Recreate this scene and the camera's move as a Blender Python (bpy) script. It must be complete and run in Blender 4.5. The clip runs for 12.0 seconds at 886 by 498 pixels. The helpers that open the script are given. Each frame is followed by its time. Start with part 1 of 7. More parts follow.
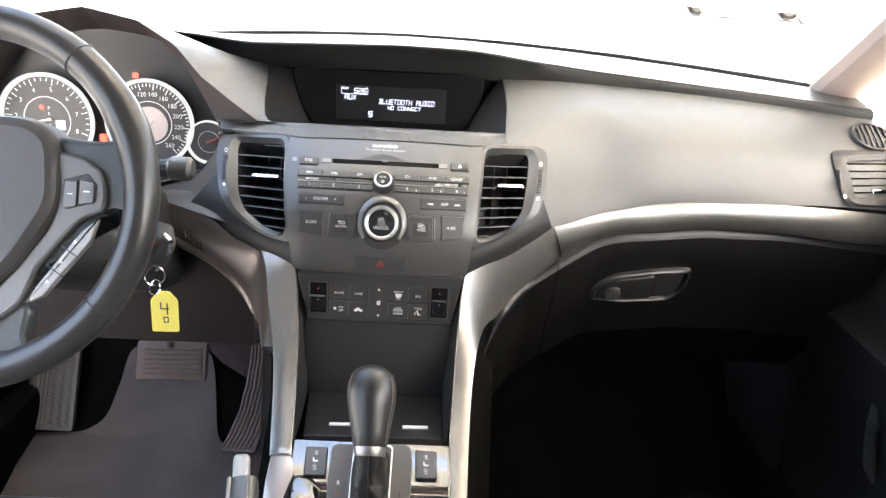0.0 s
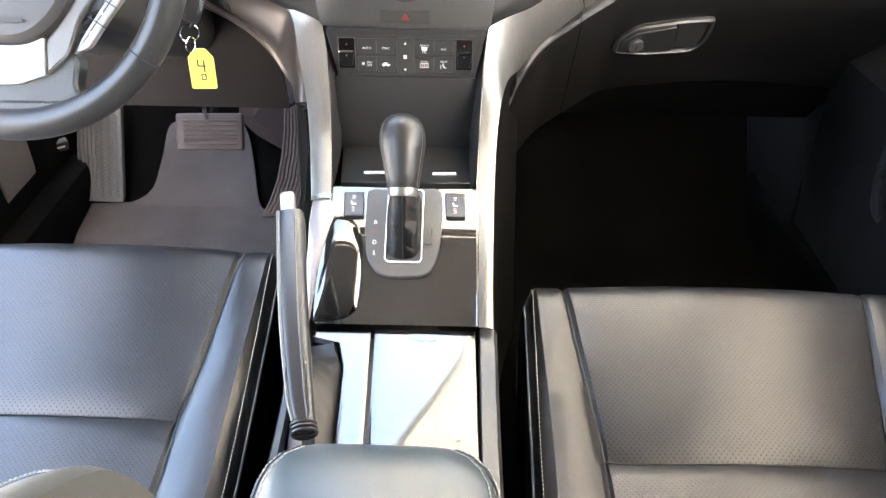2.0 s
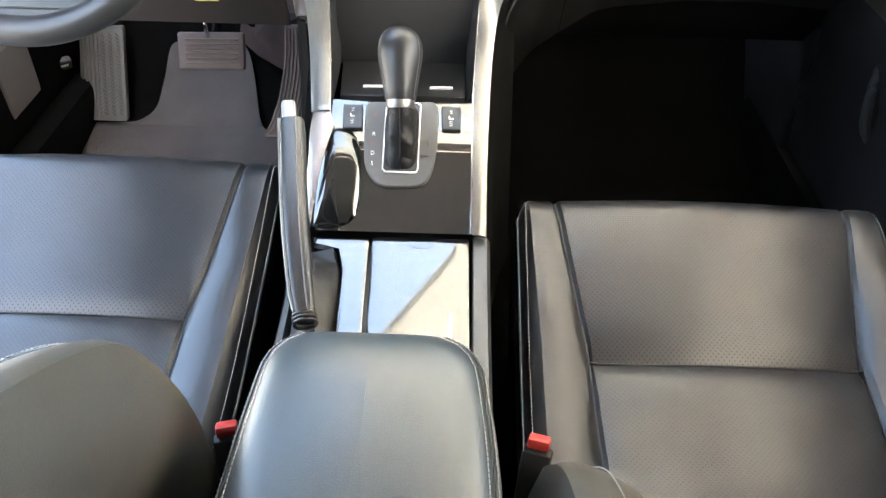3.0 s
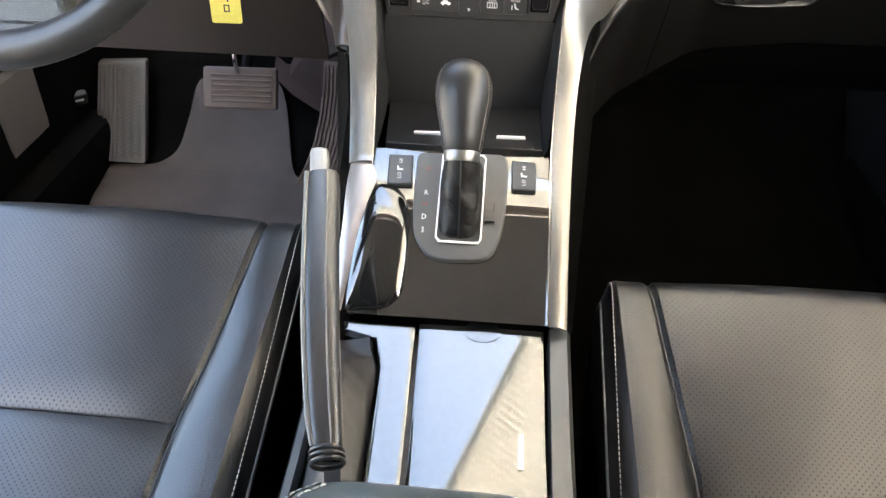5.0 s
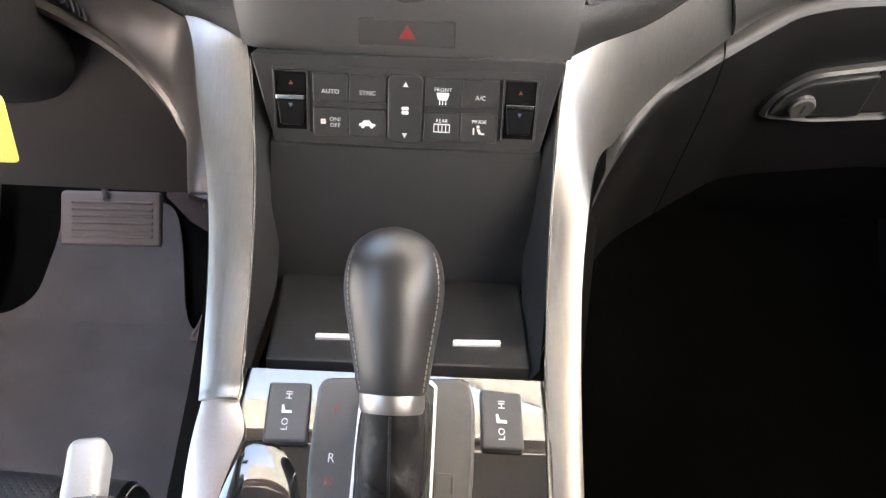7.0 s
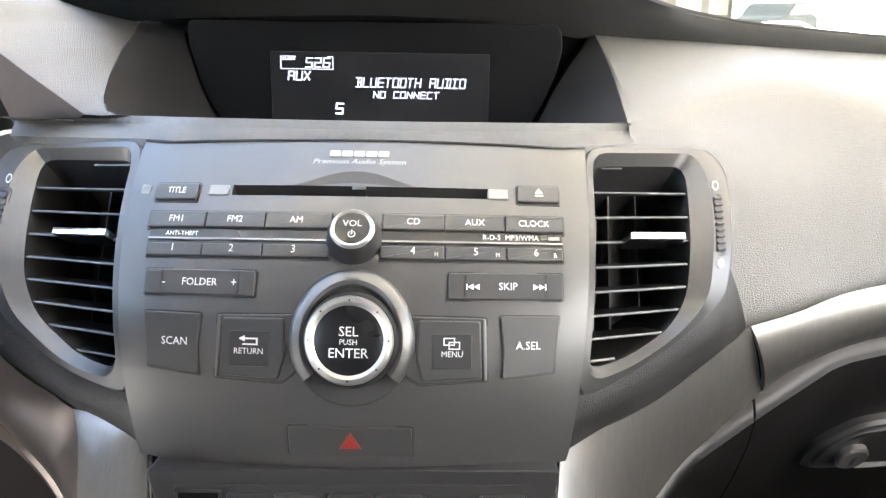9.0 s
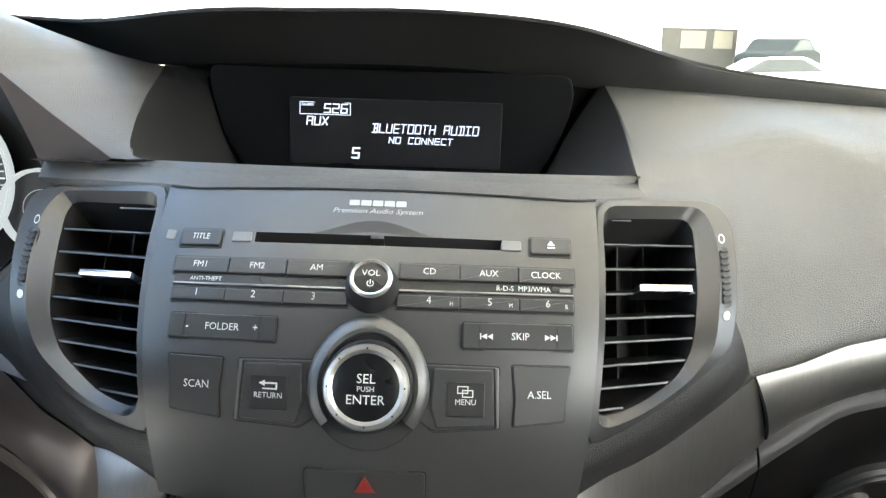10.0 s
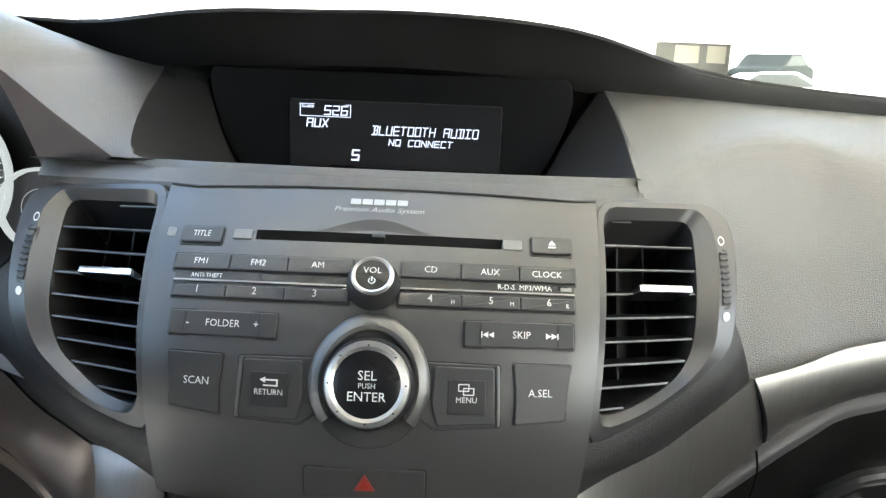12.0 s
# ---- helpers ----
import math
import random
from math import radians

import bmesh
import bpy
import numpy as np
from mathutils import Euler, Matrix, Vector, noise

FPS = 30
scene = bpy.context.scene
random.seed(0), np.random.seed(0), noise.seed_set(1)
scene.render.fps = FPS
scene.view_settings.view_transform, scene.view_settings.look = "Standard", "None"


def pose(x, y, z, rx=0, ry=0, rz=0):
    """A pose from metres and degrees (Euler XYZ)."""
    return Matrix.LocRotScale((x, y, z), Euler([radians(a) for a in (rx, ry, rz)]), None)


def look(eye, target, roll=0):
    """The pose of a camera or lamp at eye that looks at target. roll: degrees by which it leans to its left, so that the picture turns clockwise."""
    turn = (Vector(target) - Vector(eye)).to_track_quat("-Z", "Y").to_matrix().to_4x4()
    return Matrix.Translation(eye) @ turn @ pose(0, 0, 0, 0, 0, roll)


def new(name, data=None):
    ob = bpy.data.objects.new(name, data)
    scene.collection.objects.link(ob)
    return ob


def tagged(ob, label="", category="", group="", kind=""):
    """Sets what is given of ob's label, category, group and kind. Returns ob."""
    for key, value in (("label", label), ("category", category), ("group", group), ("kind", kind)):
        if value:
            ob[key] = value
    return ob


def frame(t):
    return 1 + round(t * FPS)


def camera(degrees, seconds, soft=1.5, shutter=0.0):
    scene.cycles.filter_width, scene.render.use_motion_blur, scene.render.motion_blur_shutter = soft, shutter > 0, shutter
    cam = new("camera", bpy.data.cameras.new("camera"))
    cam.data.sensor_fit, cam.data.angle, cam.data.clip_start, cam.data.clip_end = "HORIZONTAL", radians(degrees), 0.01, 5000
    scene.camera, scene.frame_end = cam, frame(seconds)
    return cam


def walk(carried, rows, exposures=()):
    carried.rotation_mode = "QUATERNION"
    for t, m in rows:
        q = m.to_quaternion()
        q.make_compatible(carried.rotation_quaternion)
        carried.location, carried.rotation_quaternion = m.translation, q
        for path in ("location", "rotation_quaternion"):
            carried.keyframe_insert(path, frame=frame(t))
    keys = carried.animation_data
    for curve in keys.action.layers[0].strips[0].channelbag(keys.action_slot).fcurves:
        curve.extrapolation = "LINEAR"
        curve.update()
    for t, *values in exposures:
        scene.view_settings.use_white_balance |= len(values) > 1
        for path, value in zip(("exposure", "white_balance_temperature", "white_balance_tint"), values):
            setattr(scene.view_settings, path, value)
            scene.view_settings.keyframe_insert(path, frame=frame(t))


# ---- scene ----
cam = camera(57.5, 12.0, soft=1.35)
PATH = [
    (0, (0.058, -0.014, 1.154), (0.098, 1.871, 0.487), 3.2),
    (0.5, (0.052, -0.006, 1.153), (0.053, 1.862, 0.439), 2.7),
    (1, (0.049, -0.011, 1.149), (0.041, 1.791, 0.28), 3.0),
    (1.5, (0.051, -0.04, 1.144), (0.039, 1.692, 0.144), 1.6),
    (2, (0.06, -0.085, 1.131), (0.05, 1.568, 0.006), 1.0),
    (2.5, (0.07, -0.122, 1.125), (0.047, 1.474, -0.08), 0.9),
    (2.7, (0.07, -0.136, 1.13), (0.06, 1.423, -0.124), 1.4),
    (4.5, (0.059, -0.032, 1.069), (0.0, 1.55, -0.152), 1.9),
    (5, (0.032, 0.061, 1.026), (-0.066, 1.684, -0.138), 1.7),
    (5.5, (0.032, 0.142, 0.987), (-0.106, 1.822, -0.089), 2.0),
    (6, (0.025, 0.236, 0.955), (-0.045, 1.911, -0.135), 1.9),
    (6.5, (0.029, 0.322, 0.919), (0.02, 2.063, -0.065), 3.1),
    (6.7, (0.029, 0.361, 0.927), (0.027, 2.089, -0.08), 3.0),
    (8.5, (0.033, 0.556, 0.937), (0.027, 2.47, 0.357), 1.3),
    (9, (0.046, 0.574, 0.989), (0.039, 2.508, 0.48), 0.9),
    (9.5, (0.047, 0.571, 1.001), (0.025, 2.514, 0.528), 2.2),
    (10, (0.039, 0.563, 1.004), (0.024, 2.513, 0.56), 1.9),
    (10.5, (0.036, 0.563, 0.999), (0.027, 2.516, 0.569), 2.2),
    (11, (0.035, 0.563, 0.996), (0.022, 2.516, 0.565), 2.0),
    (11.5, (0.035, 0.562, 0.998), (0.034, 2.516, 0.572), 2.4),
    (12, (0.035, 0.561, 0.997), (0.035, 2.517, 0.582), 2.4),
]
EXPOSURES = [(0.0, 4.17, 6250, 8), (0.5, 4.37, 6330, 9), (1.0, 4.66, 6400, 9), (1.5, 4.94, 6450, 9), (2.0, 4.98, 6350, 7), (2.5, 4.84, 6300, 5), (4.5, 4.36, 6250, 1), (5.5, 4.36, 6650, 9), (6.5, 4.57, 6450, 10), (8.5, 4.64, 6250, 8), (9.0, 4.32, 6120, 7), (9.25, 4.12, 6060, 4), (9.5, 3.92, 6000, 2), (10.0, 3.68, 5980, 0), (12.0, 3.61, 5980, 0)]
walk(cam, [(t, look(eye, target, roll)) for t, eye, target, roll in PATH], EXPOSURES)

# ---- world and light ----
world = bpy.data.worlds.new("sky")
scene.world = world
world.use_nodes = True
wn = world.node_tree.nodes
sky = wn.new("ShaderNodeTexSky")
sky.sky_type, sky.sun_disc = "NISHITA", False
SUN_ELEV, SUN_ROT = radians(55), radians(140)
sky.sun_elevation, sky.sun_rotation = SUN_ELEV, SUN_ROT
sky.air_density, sky.dust_density, sky.ozone_density = 1.1, 8.0, 0.2
wn["Background"].inputs["Strength"].default_value = 0.15
world.node_tree.links.new(sky.outputs["Color"], wn["Background"].inputs["Color"])
sun = new("sun", bpy.data.lights.new("sun", "SUN"))
sun.data.energy, sun.data.angle, sun.data.color = 2.6, radians(0.6), (1.0, 0.95, 0.87)
sun_from = Vector((math.cos(SUN_ELEV) * math.sin(SUN_ROT), math.cos(SUN_ELEV) * math.cos(SUN_ROT), math.sin(SUN_ELEV)))
sun.matrix_world = look(sun_from * 30, (0, 0, 0))


# ---- materials ----
def material(name, colour, rough=0.5, metal=0.0, vary=0.15, grain=0.0, scale=400.0, coat=0.0, spec=0.5, stretch=(1, 1, 1), bumpdist=0.001, wear=0.1):
    """A surface with broad and fine variation of colour, gloss and relief."""
    m = bpy.data.materials.new(name)
    m.use_nodes = True
    nt = m.node_tree
    n, link = nt.nodes, nt.links.new
    b = n["Principled BSDF"]
    b.inputs["Metallic"].default_value, b.inputs["Specular IOR Level"].default_value = metal, spec
    b.inputs["Coat Weight"].default_value = coat
    b.inputs["Coat Roughness"].default_value = 0.04
    tc = n.new("ShaderNodeTexCoord")
    mp = n.new("ShaderNodeMapping")
    mp.inputs["Scale"].default_value = stretch
    link(tc.outputs["Object"], mp.inputs["Vector"])
    broad, fine = n.new("ShaderNodeTexNoise"), n.new("ShaderNodeTexNoise")
    broad.inputs["Scale"].default_value, fine.inputs["Scale"].default_value = 9.0, scale
    broad.inputs["Detail"].default_value, fine.inputs["Detail"].default_value = 4.0, 3.0
    link(mp.outputs["Vector"], broad.inputs["Vector"])
    link(mp.outputs["Vector"], fine.inputs["Vector"])
    add = n.new("ShaderNodeMath")
    add.operation = "MULTIPLY_ADD"
    link(fine.outputs["Fac"], add.inputs[0])
    add.inputs[1].default_value = 0.5
    link(broad.outputs["Fac"], add.inputs[2])
    ramp = n.new("ShaderNodeMapRange")
    ramp.inputs["From Min"].default_value, ramp.inputs["From Max"].default_value = 0.45, 1.05
    ramp.inputs["To Min"].default_value, ramp.inputs["To Max"].default_value = 1 - vary, 1 + vary
    link(add.outputs[0], ramp.inputs["Value"])
    mul = n.new("ShaderNodeVectorMath")
    mul.operation = "SCALE"
    mul.inputs[0].default_value = colour
    link(ramp.outputs["Result"], mul.inputs["Scale"])
    link(mul.outputs["Vector"], b.inputs["Base Color"])
    rr = n.new("ShaderNodeMapRange")
    rr.inputs["From Min"].default_value, rr.inputs["From Max"].default_value = 0.3, 0.7
    rr.inputs["To Min"].default_value, rr.inputs["To Max"].default_value = max(0.02, rough - wear * rough), min(1, rough + wear * rough)
    link(broad.outputs["Fac"], rr.inputs["Value"])
    link(rr.outputs["Result"], b.inputs["Roughness"])
    if grain > 0:
        bump = n.new("ShaderNodeBump")
        bump.inputs["Strength"].default_value, bump.inputs["Distance"].default_value = grain, bumpdist
        link(fine.outputs["Fac"], bump.inputs["Height"])
        link(bump.outputs["Normal"], b.inputs["Normal"])
    return m


def cells(m, scale, strength, dist, kind="DISTANCE_TO_EDGE", low=0.0, high=0.25, stretch=(1, 1, 1)):
    """Adds a leather-like or perforated relief to a material."""
    nt = m.node_tree
    n, link = nt.nodes, nt.links.new
    tc = n.new("ShaderNodeTexCoord")
    mp = n.new("ShaderNodeMapping")
    mp.inputs["Scale"].default_value = stretch
    link(tc.outputs["Object"], mp.inputs["Vector"])
    v = n.new("ShaderNodeTexVoronoi")
    v.feature = kind
    v.inputs["Scale"].default_value = scale
    link(mp.outputs["Vector"], v.inputs["Vector"])
    r = n.new("ShaderNodeMapRange")
    r.inputs["From Min"].default_value, r.inputs["From Max"].default_value = low, high
    link(v.outputs["Distance"], r.inputs["Value"])
    bump = n.new("ShaderNodeBump")
    bump.inputs["Strength"].default_value, bump.inputs["Distance"].default_value = strength, dist
    link(r.outputs["Result"], bump.inputs["Height"])
    b = n["Principled BSDF"]
    old = b.inputs["Normal"].links
    if old:
        link(old[0].from_socket, bump.inputs["Normal"])
    link(bump.outputs["Normal"], b.inputs["Normal"])
    return m


def perforated(m, pitch):
    """Rows of small round holes, staggered, seen from above."""
    nt = m.node_tree
    n, link = nt.nodes, nt.links.new
    tc = n.new("ShaderNodeTexCoord")
    sep = n.new("ShaderNodeSeparateXYZ")
    link(tc.outputs["Object"], sep.inputs[0])

    def math_node(op, a, b=None):
        k = n.new("ShaderNodeMath")
        k.operation = op
        for i, v in enumerate((a, b)):
            if v is None:
                continue
            if isinstance(v, (int, float)):
                k.inputs[i].default_value = v
            else:
                link(v, k.inputs[i])
        return k.outputs[0]

    sx = math_node("SINE", math_node("MULTIPLY", sep.outputs["X"], 2 * math.pi / pitch))
    sy = math_node("SINE", math_node("MULTIPLY", sep.outputs["Y"], 2 * math.pi / pitch))
    dots = math_node("ADD", math_node("MULTIPLY", sx, sy), 0.0)
    hole = n.new("ShaderNodeMapRange")
    hole.inputs["From Min"].default_value, hole.inputs["From Max"].default_value = 0.62, 0.82
    hole.inputs["To Min"].default_value, hole.inputs["To Max"].default_value = 1.0, 0.0
    link(dots, hole.inputs["Value"])
    b = n["Principled BSDF"]
    bump = n.new("ShaderNodeBump")
    bump.inputs["Strength"].default_value, bump.inputs["Distance"].default_value = 0.5, 0.0008
    link(hole.outputs["Result"], bump.inputs["Height"])
    old = b.inputs["Normal"].links
    if old:
        link(old[0].from_socket, bump.inputs["Normal"])
    link(bump.outputs["Normal"], b.inputs["Normal"])
    col = b.inputs["Base Color"].links[0].from_socket
    mul = n.new("ShaderNodeVectorMath")
    mul.operation = "SCALE"
    link(col, mul.inputs[0])
    dark = n.new("ShaderNodeMapRange")
    dark.inputs["To Min"].default_value = 0.38
    link(hole.outputs["Result"], dark.inputs["Value"])
    link(dark.outputs["Result"], mul.inputs["Scale"])
    link(mul.outputs["Vector"], b.inputs["Base Color"])
    gloss = n.new("ShaderNodeMapRange")
    gloss.inputs["To Min"].default_value, gloss.inputs["To Max"].default_value = 0.25, b.inputs["Specular IOR Level"].default_value
    link(hole.outputs["Result"], gloss.inputs["Value"])
    link(gloss.outputs["Result"], b.inputs["Specular IOR Level"])
    return m


def glowing(name, colour, strength):
    m = bpy.data.materials.new(name)
    m.use_nodes = True
    b = m.node_tree.nodes["Principled BSDF"]
    b.inputs["Base Color"].default_value = (0.02, 0.02, 0.02, 1)
    b.inputs["Emission Color"].default_value = (*colour, 1)
    b.inputs["Emission Strength"].default_value = strength
    return m


DASH = cells(material("grained dash plastic", (0.062, 0.0605, 0.0575), 0.35, grain=0.08, scale=1200, spec=1.0), 560, 0.44, 0.0007, stretch=(1, 1.5, 1.5))
PANEL = material("satin grey panel plastic", (0.042, 0.0412, 0.040), 0.41, spec=0.78, grain=0.08, scale=1500, bumpdist=0.0003)
CLIMATE_KEY = material("charcoal key plastic", (0.024, 0.0235, 0.0235), 0.38, grain=0.05, scale=1500, bumpdist=0.0003)
KEYGREY = material("silver-grey key plastic", (0.20, 0.195, 0.19), 0.42, grain=0.05, scale=1200, bumpdist=0.0003)
BUTTON = material("grey button plastic", (0.043, 0.0425, 0.042), 0.40, spec=0.45, grain=0.05, scale=1500, bumpdist=0.0003)
DARK = material("black plastic", (0.022, 0.021, 0.021), 0.5, grain=0.2, scale=900, bumpdist=0.0005)
GLOSS = material("piano black plastic", (0.008, 0.008, 0.008), 0.05, coat=1.0, spec=0.8)
SATIN = material("satin silver paint", (0.235, 0.227, 0.215), 0.38, metal=0.85, grain=0.06, scale=700, stretch=(1, 0.1, 0.1), bumpdist=0.0003)
DIAL = material("brushed dial metal", (0.66, 0.65, 0.63), 0.30, metal=0.9, grain=0.05, scale=1500, bumpdist=0.0002)
CHROME = material("chrome", (0.75, 0.75, 0.76), 0.12, metal=1.0, vary=0.05)
LEATHER = cells(material("black leather", (0.022, 0.022, 0.0235), 0.31, spec=0.54, grain=0.15, scale=500, bumpdist=0.0005, wear=0.04), 480, 0.2, 0.0004)
PERF = perforated(material("perforated black leather", (0.022, 0.022, 0.0235), 0.31, spec=0.54, grain=0.05, scale=260, bumpdist=0.0004, wear=0.0), 0.0064)
# Lighter olive base colour imitates the canopy's tan light on the backrests.
SHEEN_LEATHER = cells(material("leather with olive sheen in its colour", (0.088, 0.083, 0.068), 0.42, grain=0.15, scale=500, bumpdist=0.0005), 480, 0.2, 0.0004)
THREAD = material("pale grey thread", (0.45, 0.44, 0.42), 0.8)
CARPET = material("black carpet", (0.005, 0.0048, 0.0045), 0.95, spec=0.0, grain=1.0, scale=1400, bumpdist=0.003, vary=0.35)
RUBBER = material("worn black rubber", (0.105, 0.082, 0.073), 0.75, grain=0.4, scale=500)
HEADLINER = material("grey headliner cloth", (0.28, 0.26, 0.24), 0.95, grain=0.6, scale=1200)
RED = material("red plastic", (0.55, 0.05, 0.04), 0.4)
YELLOW = material("yellow card", (0.74, 0.68, 0.15), 0.6)
WHITE = material("white print", (0.75, 0.75, 0.74), 0.5)
REDPRINT = material("red print", (0.22, 0.03, 0.025), 0.5)
BLUEPRINT = material("blue print", (0.10, 0.14, 0.22), 0.5)
PALEPRINT = material("silver-grey print", (0.36, 0.36, 0.355), 0.4, metal=0.3)
INK = material("black ink", (0.03, 0.03, 0.05), 0.6)
SCREEN_TEXT = glowing("lit display segments", (0.80, 0.82, 1.0), 0.14)
WARN = glowing("lit red lamp", (1.0, 0.08, 0.03), 0.2)
GAUGE_GLOW = glowing("backlit gauge ring", (0.9, 0.88, 0.85), 0.06)


# ---- mesh helpers ----
def finish(name, bm, mat, parent=None, label="", sharp=28, smooth=True):
    """Links a bmesh as one mesh object, smooth but for its sharp edges."""
    bmesh.ops.remove_doubles(bm, verts=bm.verts, dist=1e-6)
    bmesh.ops.recalc_face_normals(bm, faces=bm.faces)
    for f in bm.faces:
        f.smooth = smooth and len(f.verts) < 5
    for e in bm.edges:
        if len(e.link_faces) == 2 and e.calc_face_angle(0) > radians(sharp):
            e.smooth = False
    me = bpy.data.meshes.new(name)
    bm.to_mesh(me)
    bm.free()
    me.materials.append(mat)
    ob = new(name, me)
    ob.parent = parent
    if label:
        tagged(ob, label)
    return ob


part = finish


def thing(name, at, label, category, group=""):
    ob = new(name)
    ob.empty_display_size = 0.05
    ob["base"] = list(at)
    return tagged(ob, label, category, group)


def single(name, bm, mat, label, category, group="", kind=""):
    return tagged(finish(name, bm, mat), label, category, group, kind)


def spline(points, n):
    """Catmull-Rom through the points, n samples."""
    p = [Vector(q) for q in points]
    p = [p[0] * 2 - p[1]] + p + [p[-1] * 2 - p[-2]]
    out = []
    for k in range(n):
        s = k / (n - 1) * (len(p) - 3)
        i = min(int(s), len(p) - 4)
        t = s - i
        a, b, c, d = p[i : i + 4]
        out.append(0.5 * ((2 * b) + (c - a) * t + (2 * a - 5 * b + 4 * c - d) * t * t + (3 * b - a - 3 * c + d) * t ** 3))
    return out


def table(x, xs, *cols):
    return tuple(float(np.interp(x, xs, c)) for c in cols)


def skin(rows, closed=False, cap=False, thick=0.0, hole=None):
    """A surface through rows of points. closed: each row is a loop. thick: gives it a back."""
    bm = bmesh.new()
    rows = [[Vector(p) for p in r] for r in rows]
    nv, nu = len(rows), len(rows[0])
    grid = [[bm.verts.new(p) for p in r] for r in rows]
    last = nu if closed else nu - 1
    faces = []
    for j in range(nv - 1):
        for i in range(last):
            if hole and hole(i, j):
                continue
            faces.append(bm.faces.new((grid[j][i], grid[j][(i + 1) % nu], grid[j + 1][(i + 1) % nu], grid[j + 1][i])))
    if cap and closed:
        bm.faces.new(grid[0])
        bm.faces.new(grid[-1])
    if thick:
        bm.normal_update()
        norm = {v: v.normal.copy() for v in bm.verts}
        back = {v: bm.verts.new(v.co - norm[v] * thick) for v in list(bm.verts) if v.link_faces}
        for f in faces:
            bm.faces.new([back[v] for v in reversed(f.verts)])
        for e in [e for e in bm.edges if len(e.link_faces) == 1]:
            a, b = e.verts
            if a in back and b in back:
                bm.faces.new((a, b, back[b], back[a]))
        for v in [v for v in bm.verts if not v.link_faces]:
            bm.verts.remove(v)
    return bm


def rounded(poly, r, n=4):
    """A polygon with its corners rounded."""
    out = []
    k = len(poly)
    for i in range(k):
        a, b, c = (Vector((*poly[j % k][:2], 0)) for j in (i - 1, i, i + 1))
        ra = min(r, (a - b).length * 0.45)
        rc = min(r, (c - b).length * 0.45)
        p, q = b + (a - b).normalized() * ra, b + (c - b).normalized() * rc
        for s in range(n + 1):
            t = s / n
            out.append(tuple((p * (1 - t) ** 2 + b * 2 * t * (1 - t) + q * t * t)[:2]))
    return out


def prism(poly, w0, w1, bev=0.0, fn=None, seg=2):
    """A flat shape (u, v) from w0 up to w1 with bevelled top, then carried onto a surface by fn(u, v, w)."""
    bm = bmesh.new()
    c = Vector((sum(p[0] for p in poly) / len(poly), sum(p[1] for p in poly) / len(poly)))
    levels = [(w0, 0.0), (w1 - bev, 0.0)]
    if bev:
        levels += [(w1 - bev * (1 - math.sin(a)), bev * (1 - math.cos(a))) for a in [math.pi / 2 * (k + 1) / seg for k in range(seg)]]
    k = len(poly)
    area = sum(poly[i][0] * poly[(i + 1) % k][1] - poly[(i + 1) % k][0] * poly[i][1] for i in range(k))
    sign = 1 if area > 0 else -1
    loops = []
    for w, inset in levels:
        loop = []
        for i in range(k):
            a, b, d = (Vector(poly[j % k][:2]) for j in (i - 1, i, i + 1))
            t = ((b - a).normalized() + (d - b).normalized())
            t = t.normalized() if t.length > 1e-9 else Vector((1, 0))
            nrm = Vector((-t.y, t.x)) * sign
            p = b + nrm * inset
            loop.append(bm.verts.new((p.x, p.y, w)))
        loops.append(loop)
    for lo, hi in zip(loops, loops[1:]):
        for i in range(k):
            bm.faces.new((lo[i], lo[(i + 1) % k], hi[(i + 1) % k], hi[i]))
    bm.faces.new(loops[-1])
    bm.faces.new(list(reversed(loops[0])))
    if fn:
        for v in bm.verts:
            v.co = fn(*v.co)
    return bm


def rect(u0, v0, u1, v1, r=0.0, n=3):
    p = [(u0, v0), (u1, v0), (u1, v1), (u0, v1)]
    return rounded(p, r, n) if r else p


def disc(u, v, r, n=40, k=1.0):
    return [(u + r * math.cos(2 * math.pi * i / n), v + k * r * math.sin(2 * math.pi * i / n)) for i in range(n)]


def resample(loop, n, start):
    """n points evenly along a loop, from the point nearest to start."""
    p = [np.array(q, float) for q in loop]
    i0 = min(range(len(p)), key=lambda i: np.hypot(*(p[i] - np.array(start))))
    p = p[i0:] + p[:i0]
    area = sum(a[0] * b[1] - b[0] * a[1] for a, b in zip(p, p[1:] + p[:1]))
    if area < 0:
        p = [p[0]] + p[:0:-1]
    p = p + [p[0]]
    d = np.cumsum([0] + [np.hypot(*(b - a)) for a, b in zip(p, p[1:])])
    s = np.linspace(0, d[-1], n, endpoint=False)
    xs, ys = np.interp(s, d, [q[0] for q in p]), np.interp(s, d, [q[1] for q in p])
    return list(zip(xs, ys))


def lathe(profile, fn=None, n=40):
    """A turned shape: profile of (radius, height)."""
    rows = [[(r * math.cos(2 * math.pi * i / n), r * math.sin(2 * math.pi * i / n), h) for i in range(n)] for r, h in profile]
    ring = profile[0][0] > 0.002
    bm = skin(rows + rows[:1], closed=True) if ring else skin(rows, closed=True, cap=True)
    if fn:
        for v in bm.verts:
            v.co = fn(*v.co)
    return bm


